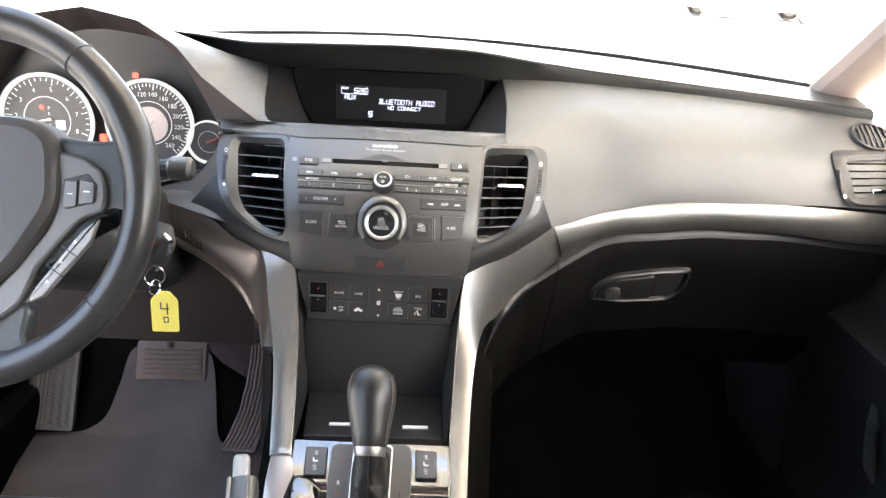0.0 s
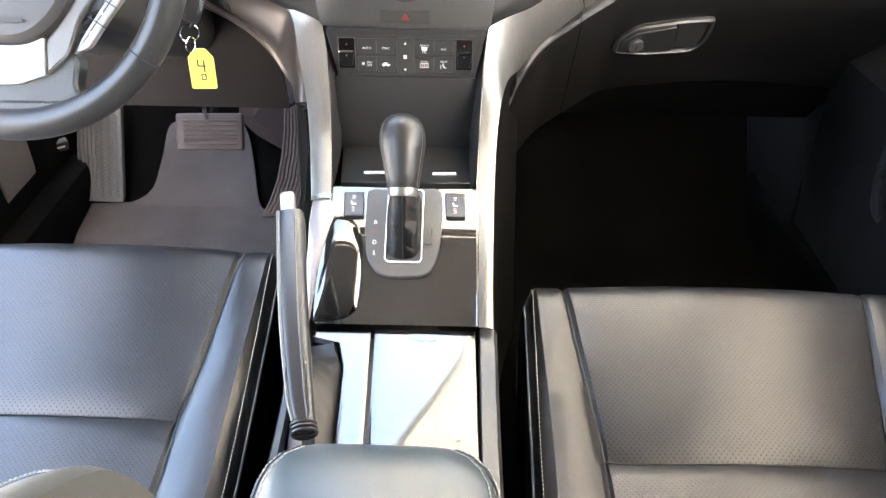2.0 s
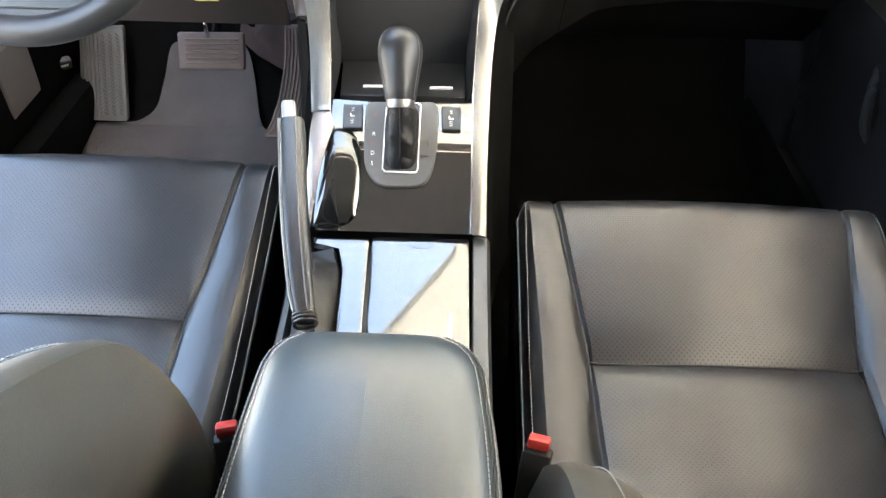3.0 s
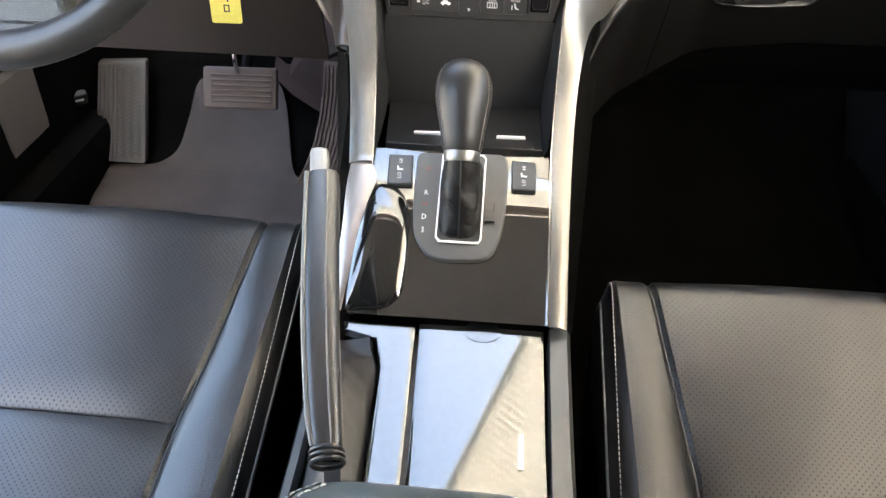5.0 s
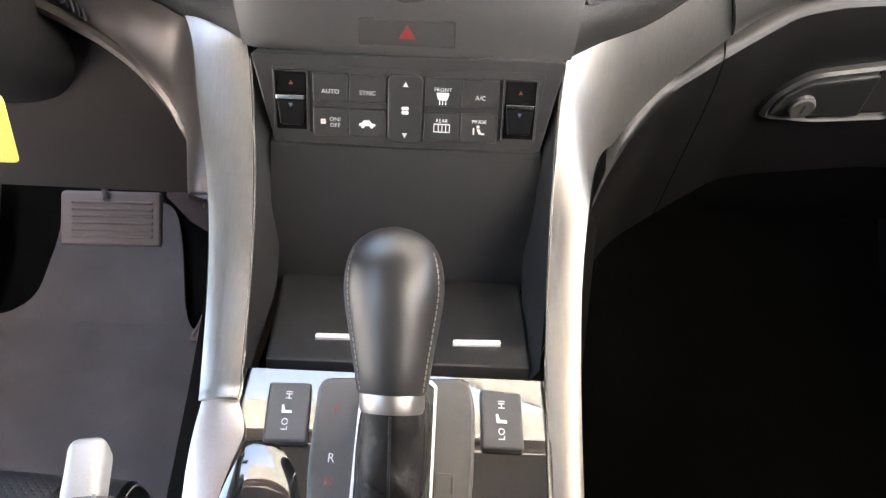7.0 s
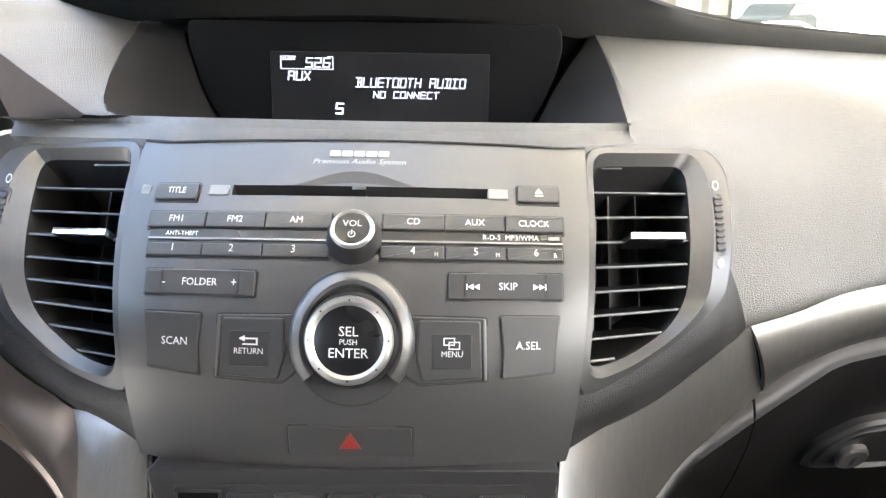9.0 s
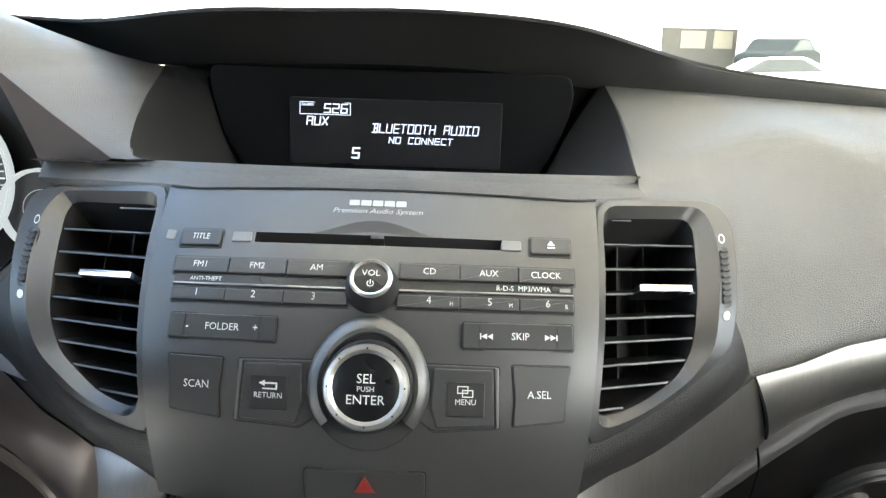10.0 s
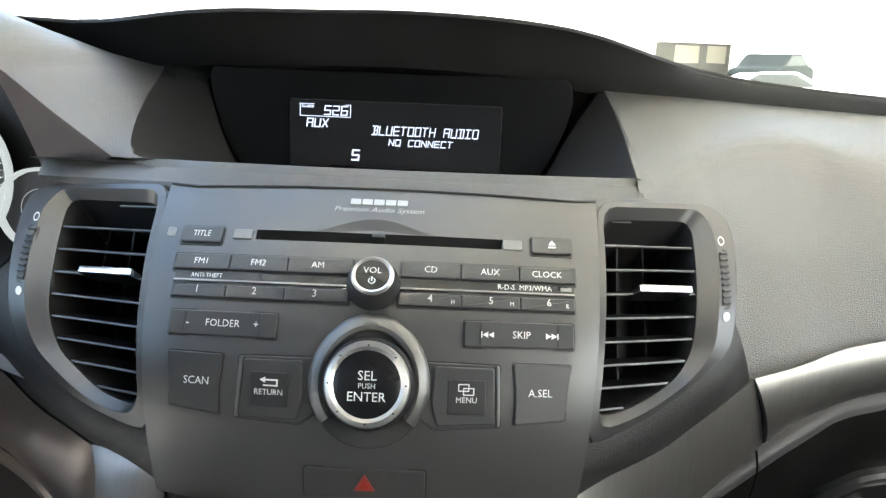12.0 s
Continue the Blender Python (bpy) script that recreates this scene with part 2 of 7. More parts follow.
def tube(path, r, n=10, flat=1.0):
    """A rod along a path; r a number or one for each point."""
    p = [Vector(q) for q in path]
    rows = []
    up = Vector((0, 0, 1))
    for i, q in enumerate(p):
        t = (p[min(i + 1, len(p) - 1)] - p[max(i - 1, 0)]).normalized()
        side = t.cross(up)
        side = side.normalized() if side.length > 1e-4 else Vector((1, 0, 0))
        top = side.cross(t)
        rad = r[i] if isinstance(r, (list, tuple)) else r
        rows.append([q + side * (rad * math.cos(2 * math.pi * k / n)) + top * (rad * flat * math.sin(2 * math.pi * k / n)) for k in range(n)])
    return skin(rows, closed=True, cap=True)


def box(w, d, h, bev=0.0, seg=2, m=None):
    bm = bmesh.new()
    bmesh.ops.create_cube(bm, size=1.0)
    bmesh.ops.scale(bm, verts=bm.verts, vec=(w, d, h))
    if bev:
        bmesh.ops.bevel(bm, geom=list(bm.edges), offset=bev, segments=seg, affect="EDGES", profile=0.5)
    if m is not None:
        bmesh.ops.transform(bm, matrix=m, verts=bm.verts)
    return bm


def merge(*bms):
    """Joins bmeshes into the first."""
    for b in bms[1:]:
        me = bpy.data.meshes.new("join")
        b.to_mesh(me)
        b.free()
        bms[0].from_mesh(me)
        bpy.data.meshes.remove(me)
    return bms[0]


def lettering(text, height, u, v, w, fn, mat, parent, name="lettering", spread=1.0, slant=0.0, label="", wide=1.0):
    """Words in the built-in font, centred at (u, v) and carried onto a surface by fn."""
    cu = bpy.data.curves.new("text", "FONT")
    cu.body, cu.size, cu.align_x, cu.align_y, cu.space_character = text, height * 1.4, "CENTER", "CENTER", spread
    cu.resolution_u, cu.shear, cu.fill_mode = 2, slant, "FRONT"
    tmp = bpy.data.objects.new("text", cu)
    me = bpy.data.meshes.new_from_object(tmp)
    bm = bmesh.new()
    bm.from_mesh(me)
    bpy.data.objects.remove(tmp)
    bpy.data.curves.remove(cu)
    bpy.data.meshes.remove(me)
    for q in bm.verts:
        q.co = fn(u + q.co.x * wide, v + q.co.y, w)
    return finish(name, bm, mat, parent, label, smooth=False)


# ---- surfaces that several things share ----
def stack_y(x, z):
    a, u = abs(x), z - 0.805
    return 0.941 + 3.6 * u * u + 18 * u ** 3 + (x * x if a < 0.11 else 0.0121 + 0.5 * (a - 0.11))


def on_stack(x, z, d=0.0):
    """A point of the centre stack's face, d proud of it; level lines bow up a little in the middle."""
    dx = 2 * x if abs(x) < 0.11 else math.copysign(0.5, x)
    z += 0.0025 * max(0.0, 1 - (x / 0.11) ** 2)
    u = z - 0.805
    nrm = Vector((dx, -1, 7.2 * u + 54 * u * u)).normalized()
    return Vector((x, stack_y(x, z), z)) + nrm * d


def on_key(x, z, d=0.0):
    """A point d proud of the stack, with z that of the keys' faces, 4 mm proud."""
    u = z - 0.805
    g = 7.2 * u + 54 * u * u
    return on_stack(x, z - 0.004 * g / math.sqrt(1 + g * g), d)


CON = np.polyfit([0.60, 0.65, 0.70, 0.74, 0.78, 0.812, 0.84], [0.478, 0.520, 0.562, 0.587, 0.603, 0.615, 0.62], 3)


def on_console(x, y, d=0.0):
    """A point of the shifter's sloping deck, d proud of it."""
    z = float(np.polyval(CON, y))
    s = float(np.polyval(np.polyder(CON), y))
    return Vector((x, y, z)) + Vector((0, -s, 1)).normalized() * d


CLIMATE_TILT = 0.10


def on_climate(x, z, d=0.0):
    """A point of the climate panel's face, d proud of it."""
    return Vector((x, 0.935 + CLIMATE_TILT * (z - 0.742), z)) + Vector((0, -1, CLIMATE_TILT)).normalized() * d


# ---- ground and street ----
def build_street():
    concrete = material("pale concrete", (0.42, 0.40, 0.37), 0.9, grain=0.4, scale=60, vary=0.12)
    g = skin([[(x, y, -0.08) for x in (-600, -40, 40, 600)] for y in (-600, -40, 40, 900)])
    tagged(finish("ground", g, concrete), "sunlit pale concrete yard", "ground", kind="structure")
    for y, d, top in ((24.0, 9.0, 0.12), (38.0, 19.0, 0.95)):
        slab = box(120, d, 0.9, 0.03, m=pose(10, y, top - 0.45))
        tagged(finish("pavement", slab, concrete), "raised pale concrete parking deck", "pavement", kind="structure")
    plaster = material("white plaster", (0.8, 0.79, 0.76), 0.85, grain=0.3, scale=40)
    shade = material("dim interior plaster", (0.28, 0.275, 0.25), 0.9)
    hall = thing("warehouse", (14, 46, -0.08), "long white plastered warehouse with an open dark bay", "building")
    part("wall", box(66, 0.4, 9, m=pose(-21.9, 46, 4.42)), plaster, hall)
    part("wall", box(60, 0.4, 9, m=pose(45.3, 46, 4.42)), plaster, hall)
    part("lintel", box(4.2, 0.4, 5.5, m=pose(13.2, 46, 6.17)), plaster, hall)
    part("bay_back", box(6.2, 0.3, 3.9, m=pose(14.0, 50, 1.85)), shade, hall)
    part("bay_side", box(0.3, 4.2, 3.9, m=pose(10.9, 48.3, 1.85)), shade, hall)
    part("bay_side", box(0.3, 4.2, 3.9, m=pose(17.1, 48.3, 1.85)), shade, hall)
    part("bay_roof", box(6.2, 4.2, 0.3, m=pose(14.0, 48.3, 3.75)), shade, hall)
    glass = material("bright pane", (0.75, 0.72, 0.6), 0.4)
    part("window", box(1.45, 0.1, 1.0, 0.02, m=pose(13.95, 49.8, 2.95)), glass, hall)
    part("window", box(1.1, 0.1, 1.0, 0.02, m=pose(15.7, 49.8, 2.98)), glass, hall)
    part("shutter", box(3.0, 0.2, 3.2, 0.03, m=pose(23.0, 45.75, 1.52)), material("pale blue shutter", (0.5, 0.6, 0.66), 0.6), hall)


def build_parked_car(at, turn, paint, label):
    car = thing("parked_car", at, label, "car")
    glass, tyre = material("dark car glass", (0.03, 0.032, 0.03), 0.6, spec=0.15), RUBBER
    prof = [(-2.2, 0.35), (-2.22, 0.62), (-2.05, 0.82), (-1.35, 0.93), (-0.55, 1.40), (0.55, 1.44), (1.35, 1.06), (2.05, 0.98), (2.2, 0.80), (2.22, 0.40), (1.9, 0.28), (-1.9, 0.28)]
    m = pose(*at, 0, 0, turn)

    def lay(u, v, w):
        return m @ Vector((u, w - 0.85, v))

    part("body", prism(rounded(prof, 0.18, 4), 0.0, 1.7, 0.12, lay), paint, car)
    win = [(-1.15, 0.95), (-0.5, 1.34), (0.5, 1.37), (1.15, 1.05)]
    for side in (-0.012, 1.702):
        part("side_window", prism(rounded(win, 0.06), side, side + 0.01, 0.0, lay), glass, car)
    for u in (-1.38, 1.36):
        for w in (-0.03, 1.53):
            part("wheel", merge(lathe([(0.16, 0), (0.31, 0.0), (0.325, 0.03), (0.325, 0.17), (0.31, 0.2), (0.16, 0.2)], lambda a, b, c: lay(u + a, 0.325 + b, w + c), 28)), tyre, car)
            rim = part("rim", lathe([(0.02, -0.02), (0.2, -0.02), (0.22, 0.01), (0.22, 0.19), (0.2, 0.22), (0.02, 0.22)], lambda a, b, c: lay(u + a, 0.325 + b, w + c), 20), SATIN, car)
    return car


GALVANISED = material("weathered galvanised steel", (0.30, 0.30, 0.29), 0.55, metal=0.6, grain=0.2, scale=60)


def build_canopy():
    """A corrugated translucent sheet roof over the yard, its free edge running slantwise over the car."""
    m = bpy.data.materials.new("translucent tan sheet")
    m.use_nodes = True
    nt = m.node_tree
    nt.nodes.remove(nt.nodes["Principled BSDF"])
    dif, tra, mix = nt.nodes.new("ShaderNodeBsdfDiffuse"), nt.nodes.new("ShaderNodeBsdfTranslucent"), nt.nodes.new("ShaderNodeMixShader")
    noise_n = nt.nodes.new("ShaderNodeTexNoise")
    noise_n.inputs["Scale"].default_value = 0.8
    ramp = nt.nodes.new("ShaderNodeMix")
    ramp.data_type = "RGBA"
    ramp.inputs["A"].default_value, ramp.inputs["B"].default_value = (0.45, 0.412, 0.352, 1), (0.41, 0.372, 0.312, 1)
    nt.links.new(noise_n.outputs["Fac"], ramp.inputs["Factor"])
    for b in (dif, tra):
        nt.links.new(ramp.outputs["Result"], b.inputs["Color"])
    mix.inputs["Fac"].default_value = 0.6
    nt.links.new(dif.outputs[0], mix.inputs[1])
    nt.links.new(tra.outputs[0], mix.inputs[2])
    nt.links.new(mix.outputs[0], nt.nodes["Material Output"].inputs["Surface"])
    sheets = []
    edges, RIDGE = [], 0.030
    for (y0, x0), (y1, x1) in (((-3.2, -2.4), (1.45, -0.97)), ((1.45, 0.60), (7.5, -3.63))):
        # ridges run slantwise, from the free edge or the joint between the sheets to the far side
        g, m_x = 0.38, (x1 - x0) / (y1 - y0)
        low = y0 - g * 6.3
        n = int((y1 - g * min(x0, x1) - low) / RIDGE * 6)
        rows = []
        for i in range(n + 1):
            c = low + RIDGE / 6 * i
            z = 4.0 + 0.0062 * math.sin(i * math.pi / 3)
            xa = (x0 + m_x * (c - y0)) / (1 - m_x * g)
            if c + g * xa < y0:
                xa = (y0 - c) / g
            xb = min(6.3, (y1 - c) / g)
            if xb > xa:
                rows.append([(xa, c + g * xa, z), (xb, c + g * xb, z)])
        sheets.append(skin(rows))
        edges.append([Vector((x0 + 0.02, y0, 3.975)), Vector((x1 + 0.02, y1, 3.975))])
    canopy = thing("canopy", (4, 0, 0), "translucent tan corrugated sheet canopy on steel posts", "canopy")
    for sheet in sheets:
        part("sheet", sheet, m, canopy)
    for edge in edges:
        part("edge_beam", tube(edge, 0.020, 8), GALVANISED, canopy)
    for x, y in ((-2.9, 7.3), (5.5, 7.3), (-2.1, -3.0), (3.0, -3.0)):
        part("post", box(0.12, 0.12, 4.1, 0.01, m=pose(x, y, 1.95)), SATIN, canopy)


build_street()
build_canopy()
build_parked_car((9.15, 24.5, 0.12), -2, material("white car paint", (0.8, 0.8, 0.8), 0.25, coat=1.0), "white parked saloon with silver wheels on the concrete")
build_parked_car((12.0, 31.5, 0.95), 50, material("dark car paint", (0.010, 0.012, 0.011), 0.8, spec=0.1), "dark parked saloon in front of the warehouse")


# ---- the car's shell ----
def build_shell():
    cream = material("pale pillar trim", (0.55, 0.44, 0.38), 0.6, grain=0.15, scale=700)
    floor = skin([[(x, y, z) for x in (-0.76, -0.3, 0.0, 0.3, 0.76)] for y, z in ((-1.2, 0.2), (0.2, 0.19), (1.32, 0.19), (1.40, 0.205), (1.50, 0.28), (1.72, 0.55), (1.74, 0.95))], thick=0.02)
    tagged(finish("floor", floor, CARPET), "charcoal carpeted cabin floor rising to the toe board", "floor", kind="structure")
    rows = []
    for y, z in ((0.72, 1.335), (0.02, 1.398), (-0.44, 1.40), (-0.64, 1.39), (-1.25, 1.33)):
        rows.append([(x, y, z - 0.08 * (abs(x) / 0.62) ** 3) for x in np.linspace(-0.62, 0.62, 13)])
    tagged(finish("ceiling", skin(rows, thick=0.03), HEADLINER), "pale grey cloth headliner", "ceiling", kind="structure")
    for s in (-1, 1):
        a = spline([(s * 0.735, 1.36, 0.985), (s * 0.70, 1.05, 1.15), (s * 0.62, 0.72, 1.30), (s * 0.60, 0.55, 1.33)], 12)
        tagged(finish("pillar_front", tube(a, 0.045, 12, 0.7), cream), "pale plastic windscreen pillar trim", "pillar", kind="structure")
        b = spline([(s * 0.73, -0.05, 0.3), (s * 0.72, -0.08, 0.8), (s * 0.64, -0.12, 1.30)], 8)
        tagged(finish("pillar_middle", tube(b, 0.06, 12, 0.8), cream), "pale plastic middle pillar trim", "pillar", kind="structure")
        c = spline([(s * 0.73, -0.95, 0.7), (s * 0.68, -1.1, 1.0), (s * 0.60, -1.2, 1.30)], 8)
        tagged(finish("pillar_rear", tube(c, 0.1, 12, 0.8), cream), "pale plastic rear pillar trim", "pillar", kind="structure")
        rail = spline([(s * 0.61, 0.72, 1.31), (s * 0.61, 0.2, 1.335), (s * 0.60, -0.5, 1.335), (s * 0.6, -1.2, 1.29)], 10)
        tagged(finish("roof_rail", tube(rail, 0.035, 10), cream), "pale roof rail trim", "rail", kind="structure")
        sill = box(0.10, 2.7, 0.16, 0.03, m=pose(s * 0.76, 0.15, 0.22))
        tagged(finish("sill", sill, material("matt black sill plastic", (0.0025, 0.0024, 0.0024), 0.7, spec=0.05)), "black plastic door sill", "sill", kind="structure")
    header = spline([(-0.6, 0.72, 1.30), (-0.3, 0.75, 1.335), (0, 0.76, 1.345), (0.3, 0.75, 1.335), (0.6, 0.72, 1.30)], 14)
    tagged(finish("roof_header", tube(header, 0.03, 10), cream), "pale trim above the windscreen", "trim", kind="structure")
    back = skin([[(x, y, z) for x in np.linspace(-0.74, 0.74, 5)] for y, z in ((-1.15, 0.2), (-1.2, 0.9), (-1.32, 0.93))], thick=0.03)
    tagged(finish("wall_rear", back, CARPET), "dark rear bulkhead and parcel shelf", "wall", kind="structure")
    KICK = material("black footwell lining", (0.012, 0.011, 0.011), 0.7, grain=0.3, scale=900, bumpdist=0.0005, spec=0.15)
    kick = box(0.05, 0.5, 0.7, 0.02, m=pose(0.745, 1.5, 0.55))
    tagged(finish("wall_kick_right", kick, KICK), "black kick panel of the footwell", "wall", kind="structure")
    # Left kick panel is coloured darker than the right to imitate shade.
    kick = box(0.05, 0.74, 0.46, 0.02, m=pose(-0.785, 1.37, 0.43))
    tagged(finish("wall_kick_left", kick, material("kick plastic darkened for shade", (0.003, 0.0028, 0.0028), 0.7, grain=0.2, scale=900, bumpdist=0.0005, spec=0.05)), "black kick panel of the footwell", "wall", kind="structure")
    TUNNEL = material("brown-black tunnel carpet", (0.062, 0.045, 0.041), 0.95, spec=0.05, grain=1.0, scale=1400, bumpdist=0.002, vary=0.3)
    rows = []
    for y in np.linspace(1.06, 1.70, 24):
        t = min(1.0, max(0.0, (y - 1.475) / 0.09))
        f = t * t * (3 - 2 * t)
        up = max(0.0, y - 1.40) * 0.9
        rows.append([(-0.150 - 0.02 * f, y, 0.66), (-0.165 - 0.09 * f, y, 0.50), (-0.185 - 0.15 * f, y, 0.36 + 0.3 * up), (-0.215 - 0.16 * f, y, 0.235 + 0.8 * up), (-0.26 - 0.15 * f, y, 0.205 + up)])
    tunnel = skin(rows, thick=0.01)
    tagged(finish("wall_tunnel_left", tunnel, TUNNEL), "brown-black carpeted flank of the transmission tunnel", "wall", kind="structure")
    sill_trim = skin([[(-0.79, 1.20 + 0.03 * k, z) for z in (0.24, 0.33)] + [(-0.765, 1.195 + 0.03 * k, 0.345), (-0.762, 1.19 + 0.03 * k, 0.36), (-0.758, 1.18 + 0.03 * k, 0.47), (-0.78, 1.18 + 0.03 * k, 0.50)] for k in range(5)], thick=0.006)
    tagged(finish("trim_door_opening", sill_trim, material("pale grey trim plastic", (0.14, 0.125, 0.118), 0.5, grain=0.15, scale=900)), "pale grey plastic trim of the door opening", "trim", kind="structure")
    fire = skin([[(x, 1.745, z) for x in (-0.78, 0, 0.78)] for z in (0.3, 0.92)], thick=0.02)
    tagged(finish("wall_front", fire, DARK), "black bulkhead behind the dashboard", "wall", kind="structure")
    # dark tinted rear glass
    tint = material("dark tinted glass", (0.012, 0.013, 0.014), 0.05, coat=1.0)
    rear = skin([[(x, y, z) for x in np.linspace(-0.72, 0.72, 5)] for y, z in ((-1.32, 0.93), (-1.30, 1.12), (-1.24, 1.34))], thick=0.004)
    tagged(finish("window_rear", rear, tint), "dark tinted rear window", "window", kind="structure")
    for s in (-1, 1):
        side = skin([[(s * (0.745 - 0.12 * (z - 0.9) / 0.42), y, z) for y in (-1.3, -0.7, -0.12)] for z in (0.2, 0.6, 0.9, 1.1, 1.32)], thick=0.004)
        tagged(finish("window_rear_side", side, tint), "dark tinted rear door glass", "window", kind="structure")
    # passenger door, shut
    door = thing("passenger_door", (0.74, 0.6, 0.25), "dark closed car door with moulded armrest and pocket", "door")
    rows = []
    for y in np.linspace(-0.05, 1.32, 12):
        rows.append([(0.765, y, 0.26), (0.735, y, 0.30), (0.725, y, 0.42), (0.735, y, 0.52), (0.705, y, 0.60), (0.70, y, 0.66), (0.735, y, 0.70), (0.745, y, 0.85), (0.735, y, 0.93), (0.77, y, 0.945)])
    part("door_panel", skin(rows, thick=0.012), material("black door plastic", (0.012, 0.011, 0.011), 0.5, grain=0.2, scale=900, bumpdist=0.0005, spec=0.15), door)
    part("door_pull", tube(spline([(0.745, 0.92, 0.66), (0.725, 0.965, 0.645), (0.718, 1.0, 0.59), (0.725, 1.0, 0.50), (0.745, 0.99, 0.46)], 20), 0.011, 12), DARK, door, "dark curved door pull")
    # windscreen
    glass = bpy.data.materials.new("windscreen glass")
    glass.use_nodes = True
    gb = glass.node_tree.nodes["Principled BSDF"]
    gb.inputs["Transmission Weight"].default_value, gb.inputs["Roughness"].default_value, gb.inputs["IOR"].default_value = 1.0, 0.0, 1.45
    gb.inputs["Base Color"].default_value = (0.97, 0.99, 0.98, 1)
    rows = []
    for k in range(8):
        t = k / 7
        row = []
        for x in np.linspace(-1, 1, 15):
            y0 = 1.765 - 0.35 * x * x
            lo, hi = Vector((0.74 * x, y0, 1.0 - 0.02 * x * x)), Vector((0.60 * x, 0.77 - 0.05 * x * x, 1.345 - 0.04 * x * x))
            row.append(lo.lerp(hi, t) + Vector((0, 0, 0.05 * math.sin(math.pi * t))))
        rows.append(row)
    w = tagged(finish("windscreen", skin(rows, thick=0.004), glass), "clear curved windscreen glass", "windscreen", kind="structure")
    w.visible_shadow = False
    seal = [Vector((x, 1.75 - 0.35 * (x / 0.74) ** 2, 1.006 - 0.024 * (abs(x) / 0.74) ** 1.5)) for x in np.linspace(-0.74, 0.74, 40)]
    tagged(finish("windscreen_seal", tube(seal, 0.006, 8), DARK), "black rubber seal along the windscreen's foot", "seal", kind="structure")


build_shell()


# ---- dashboard ----
def glide(x, xs, *cols):
    """Smooth values between the given stations."""
    i = min(max(int(np.searchsorted(xs, x)) - 1, 0), len(xs) - 2)
    h = xs[i + 1] - xs[i]
    t = min(1.0, max(0.0, (x - xs[i]) / h))
    out = []
    for c in cols:
        d = [(c[min(k + 1, len(xs) - 1)] - c[max(k - 1, 0)]) / (xs[min(k + 1, len(xs) - 1)] - xs[max(k - 1, 0)]) for k in (i, i + 1)]
        out.append((1 + 2 * t) * (1 - t) ** 2 * c[i] + t * (1 - t) ** 2 * h * d[0] + t * t * (3 - 2 * t) * c[i + 1] + t * t * (t - 1) * h * d[1])
    return tuple(out)


LIP_X = [-0.76, -0.42, -0.34, -0.28, -0.24, -0.20, -0.16, -0.12, -0.06, 0.0, 0.06, 0.11, 0.145, 0.18, 0.22, 0.25, 0.30, 0.38, 0.50, 0.62, 0.70, 0.76]
LIP_Y = [1.26, 1.275, 1.265, 1.245, 1.215, 1.182, 1.160, 1.150, 1.150, 1.150, 1.156, 1.173, 1.188, 1.216, 1.252, 1.274, 1.290, 1.295, 1.288, 1.270, 1.250, 1.240]
LIP_Z = [0.99, 1.036, 1.034, 1.0315, 1.031, 1.033, 1.0365, 1.039, 1.0405, 1.042, 1.041, 1.038, 1.033, 1.026, 1.018, 1.013, 1.006, 0.999, 0.990, 0.982, 0.977, 0.973]


def lip_a(x):
    """The front edge of the upper pad: y and z."""
    return glide(x, LIP_X, LIP_Y, LIP_Z)


def lip_b(x):
    """The line where the pad's dark lip meets the face, the recess or the shoulder below."""
    return glide(x, [-0.76, -0.42, -0.34, -0.30, -0.25, -0.205, -0.16, -0.10, 0.0, 0.10, 0.16, 0.20, 0.25, 0.35, 0.50, 0.62, 0.70, 0.76], [1.29, 1.30, 1.286, 1.277, 1.262, 1.235, 1.204, 1.190, 1.186, 1.204, 1.232, 1.252, 1.272, 1.284, 1.274, 1.258, 1.240, 1.232], [0.965, 1.030, 1.020, 1.013, 1.002, 0.997, 0.999, 1.001, 1.003, 0.999, 0.992, 0.990, 0.988, 0.983, 0.976, 0.968, 0.962, 0.958])


def trim_top(x):
    return table(abs(x), [0.19, 0.21, 0.2295, 0.26, 0.29, 0.327, 0.372, 0.438, 0.555, 0.70, 0.76], [1.014, 1.024, 1.033, 1.038, 1.047, 1.053, 1.060, 1.062, 1.067, 1.083, 1.10], [0.805, 0.815, 0.8262, 0.835, 0.844, 0.850, 0.858, 0.863, 0.864, 0.856, 0.846])


LID_X, LID_TOP = [0.13, 0.148, 0.168, 0.194, 0.212, 0.251, 0.30, 0.335, 0.374, 0.452, 0.57, 0.664, 0.745], [0.62, 0.680, 0.711, 0.735, 0.748, 0.772, 0.799, 0.807, 0.810, 0.817, 0.814, 0.803, 0.794]


def resample_line(pts, n):
    """Points evenly spaced along a broken line."""
    p = [Vector(q) for q in pts]
    d = np.cumsum([0] + [(b - a).length for a, b in zip(p, p[1:])])
    return [Vector([float(np.interp(t, d, [q[i] for q in p])) for i in range(3)]) for t in np.linspace(0, d[-1], n)]


def face_y(x, z):
    """Depth of the passenger face at a height."""
    (ya, za), (yb, zb) = lip_b(x), trim_top(x)
    yc, zc = 1.07 + 0.1 * max(0, x - 0.3), za - 0.022
    ts = np.linspace(0, 1, 60)
    zs = za * (1 - ts) ** 2 + 2 * ts * (1 - ts) * zc + zb * ts * ts
    ys = ya * (1 - ts) ** 2 + 2 * ts * (1 - ts) * yc + yb * ts * ts
    return float(np.interp(-z, -zs, ys))


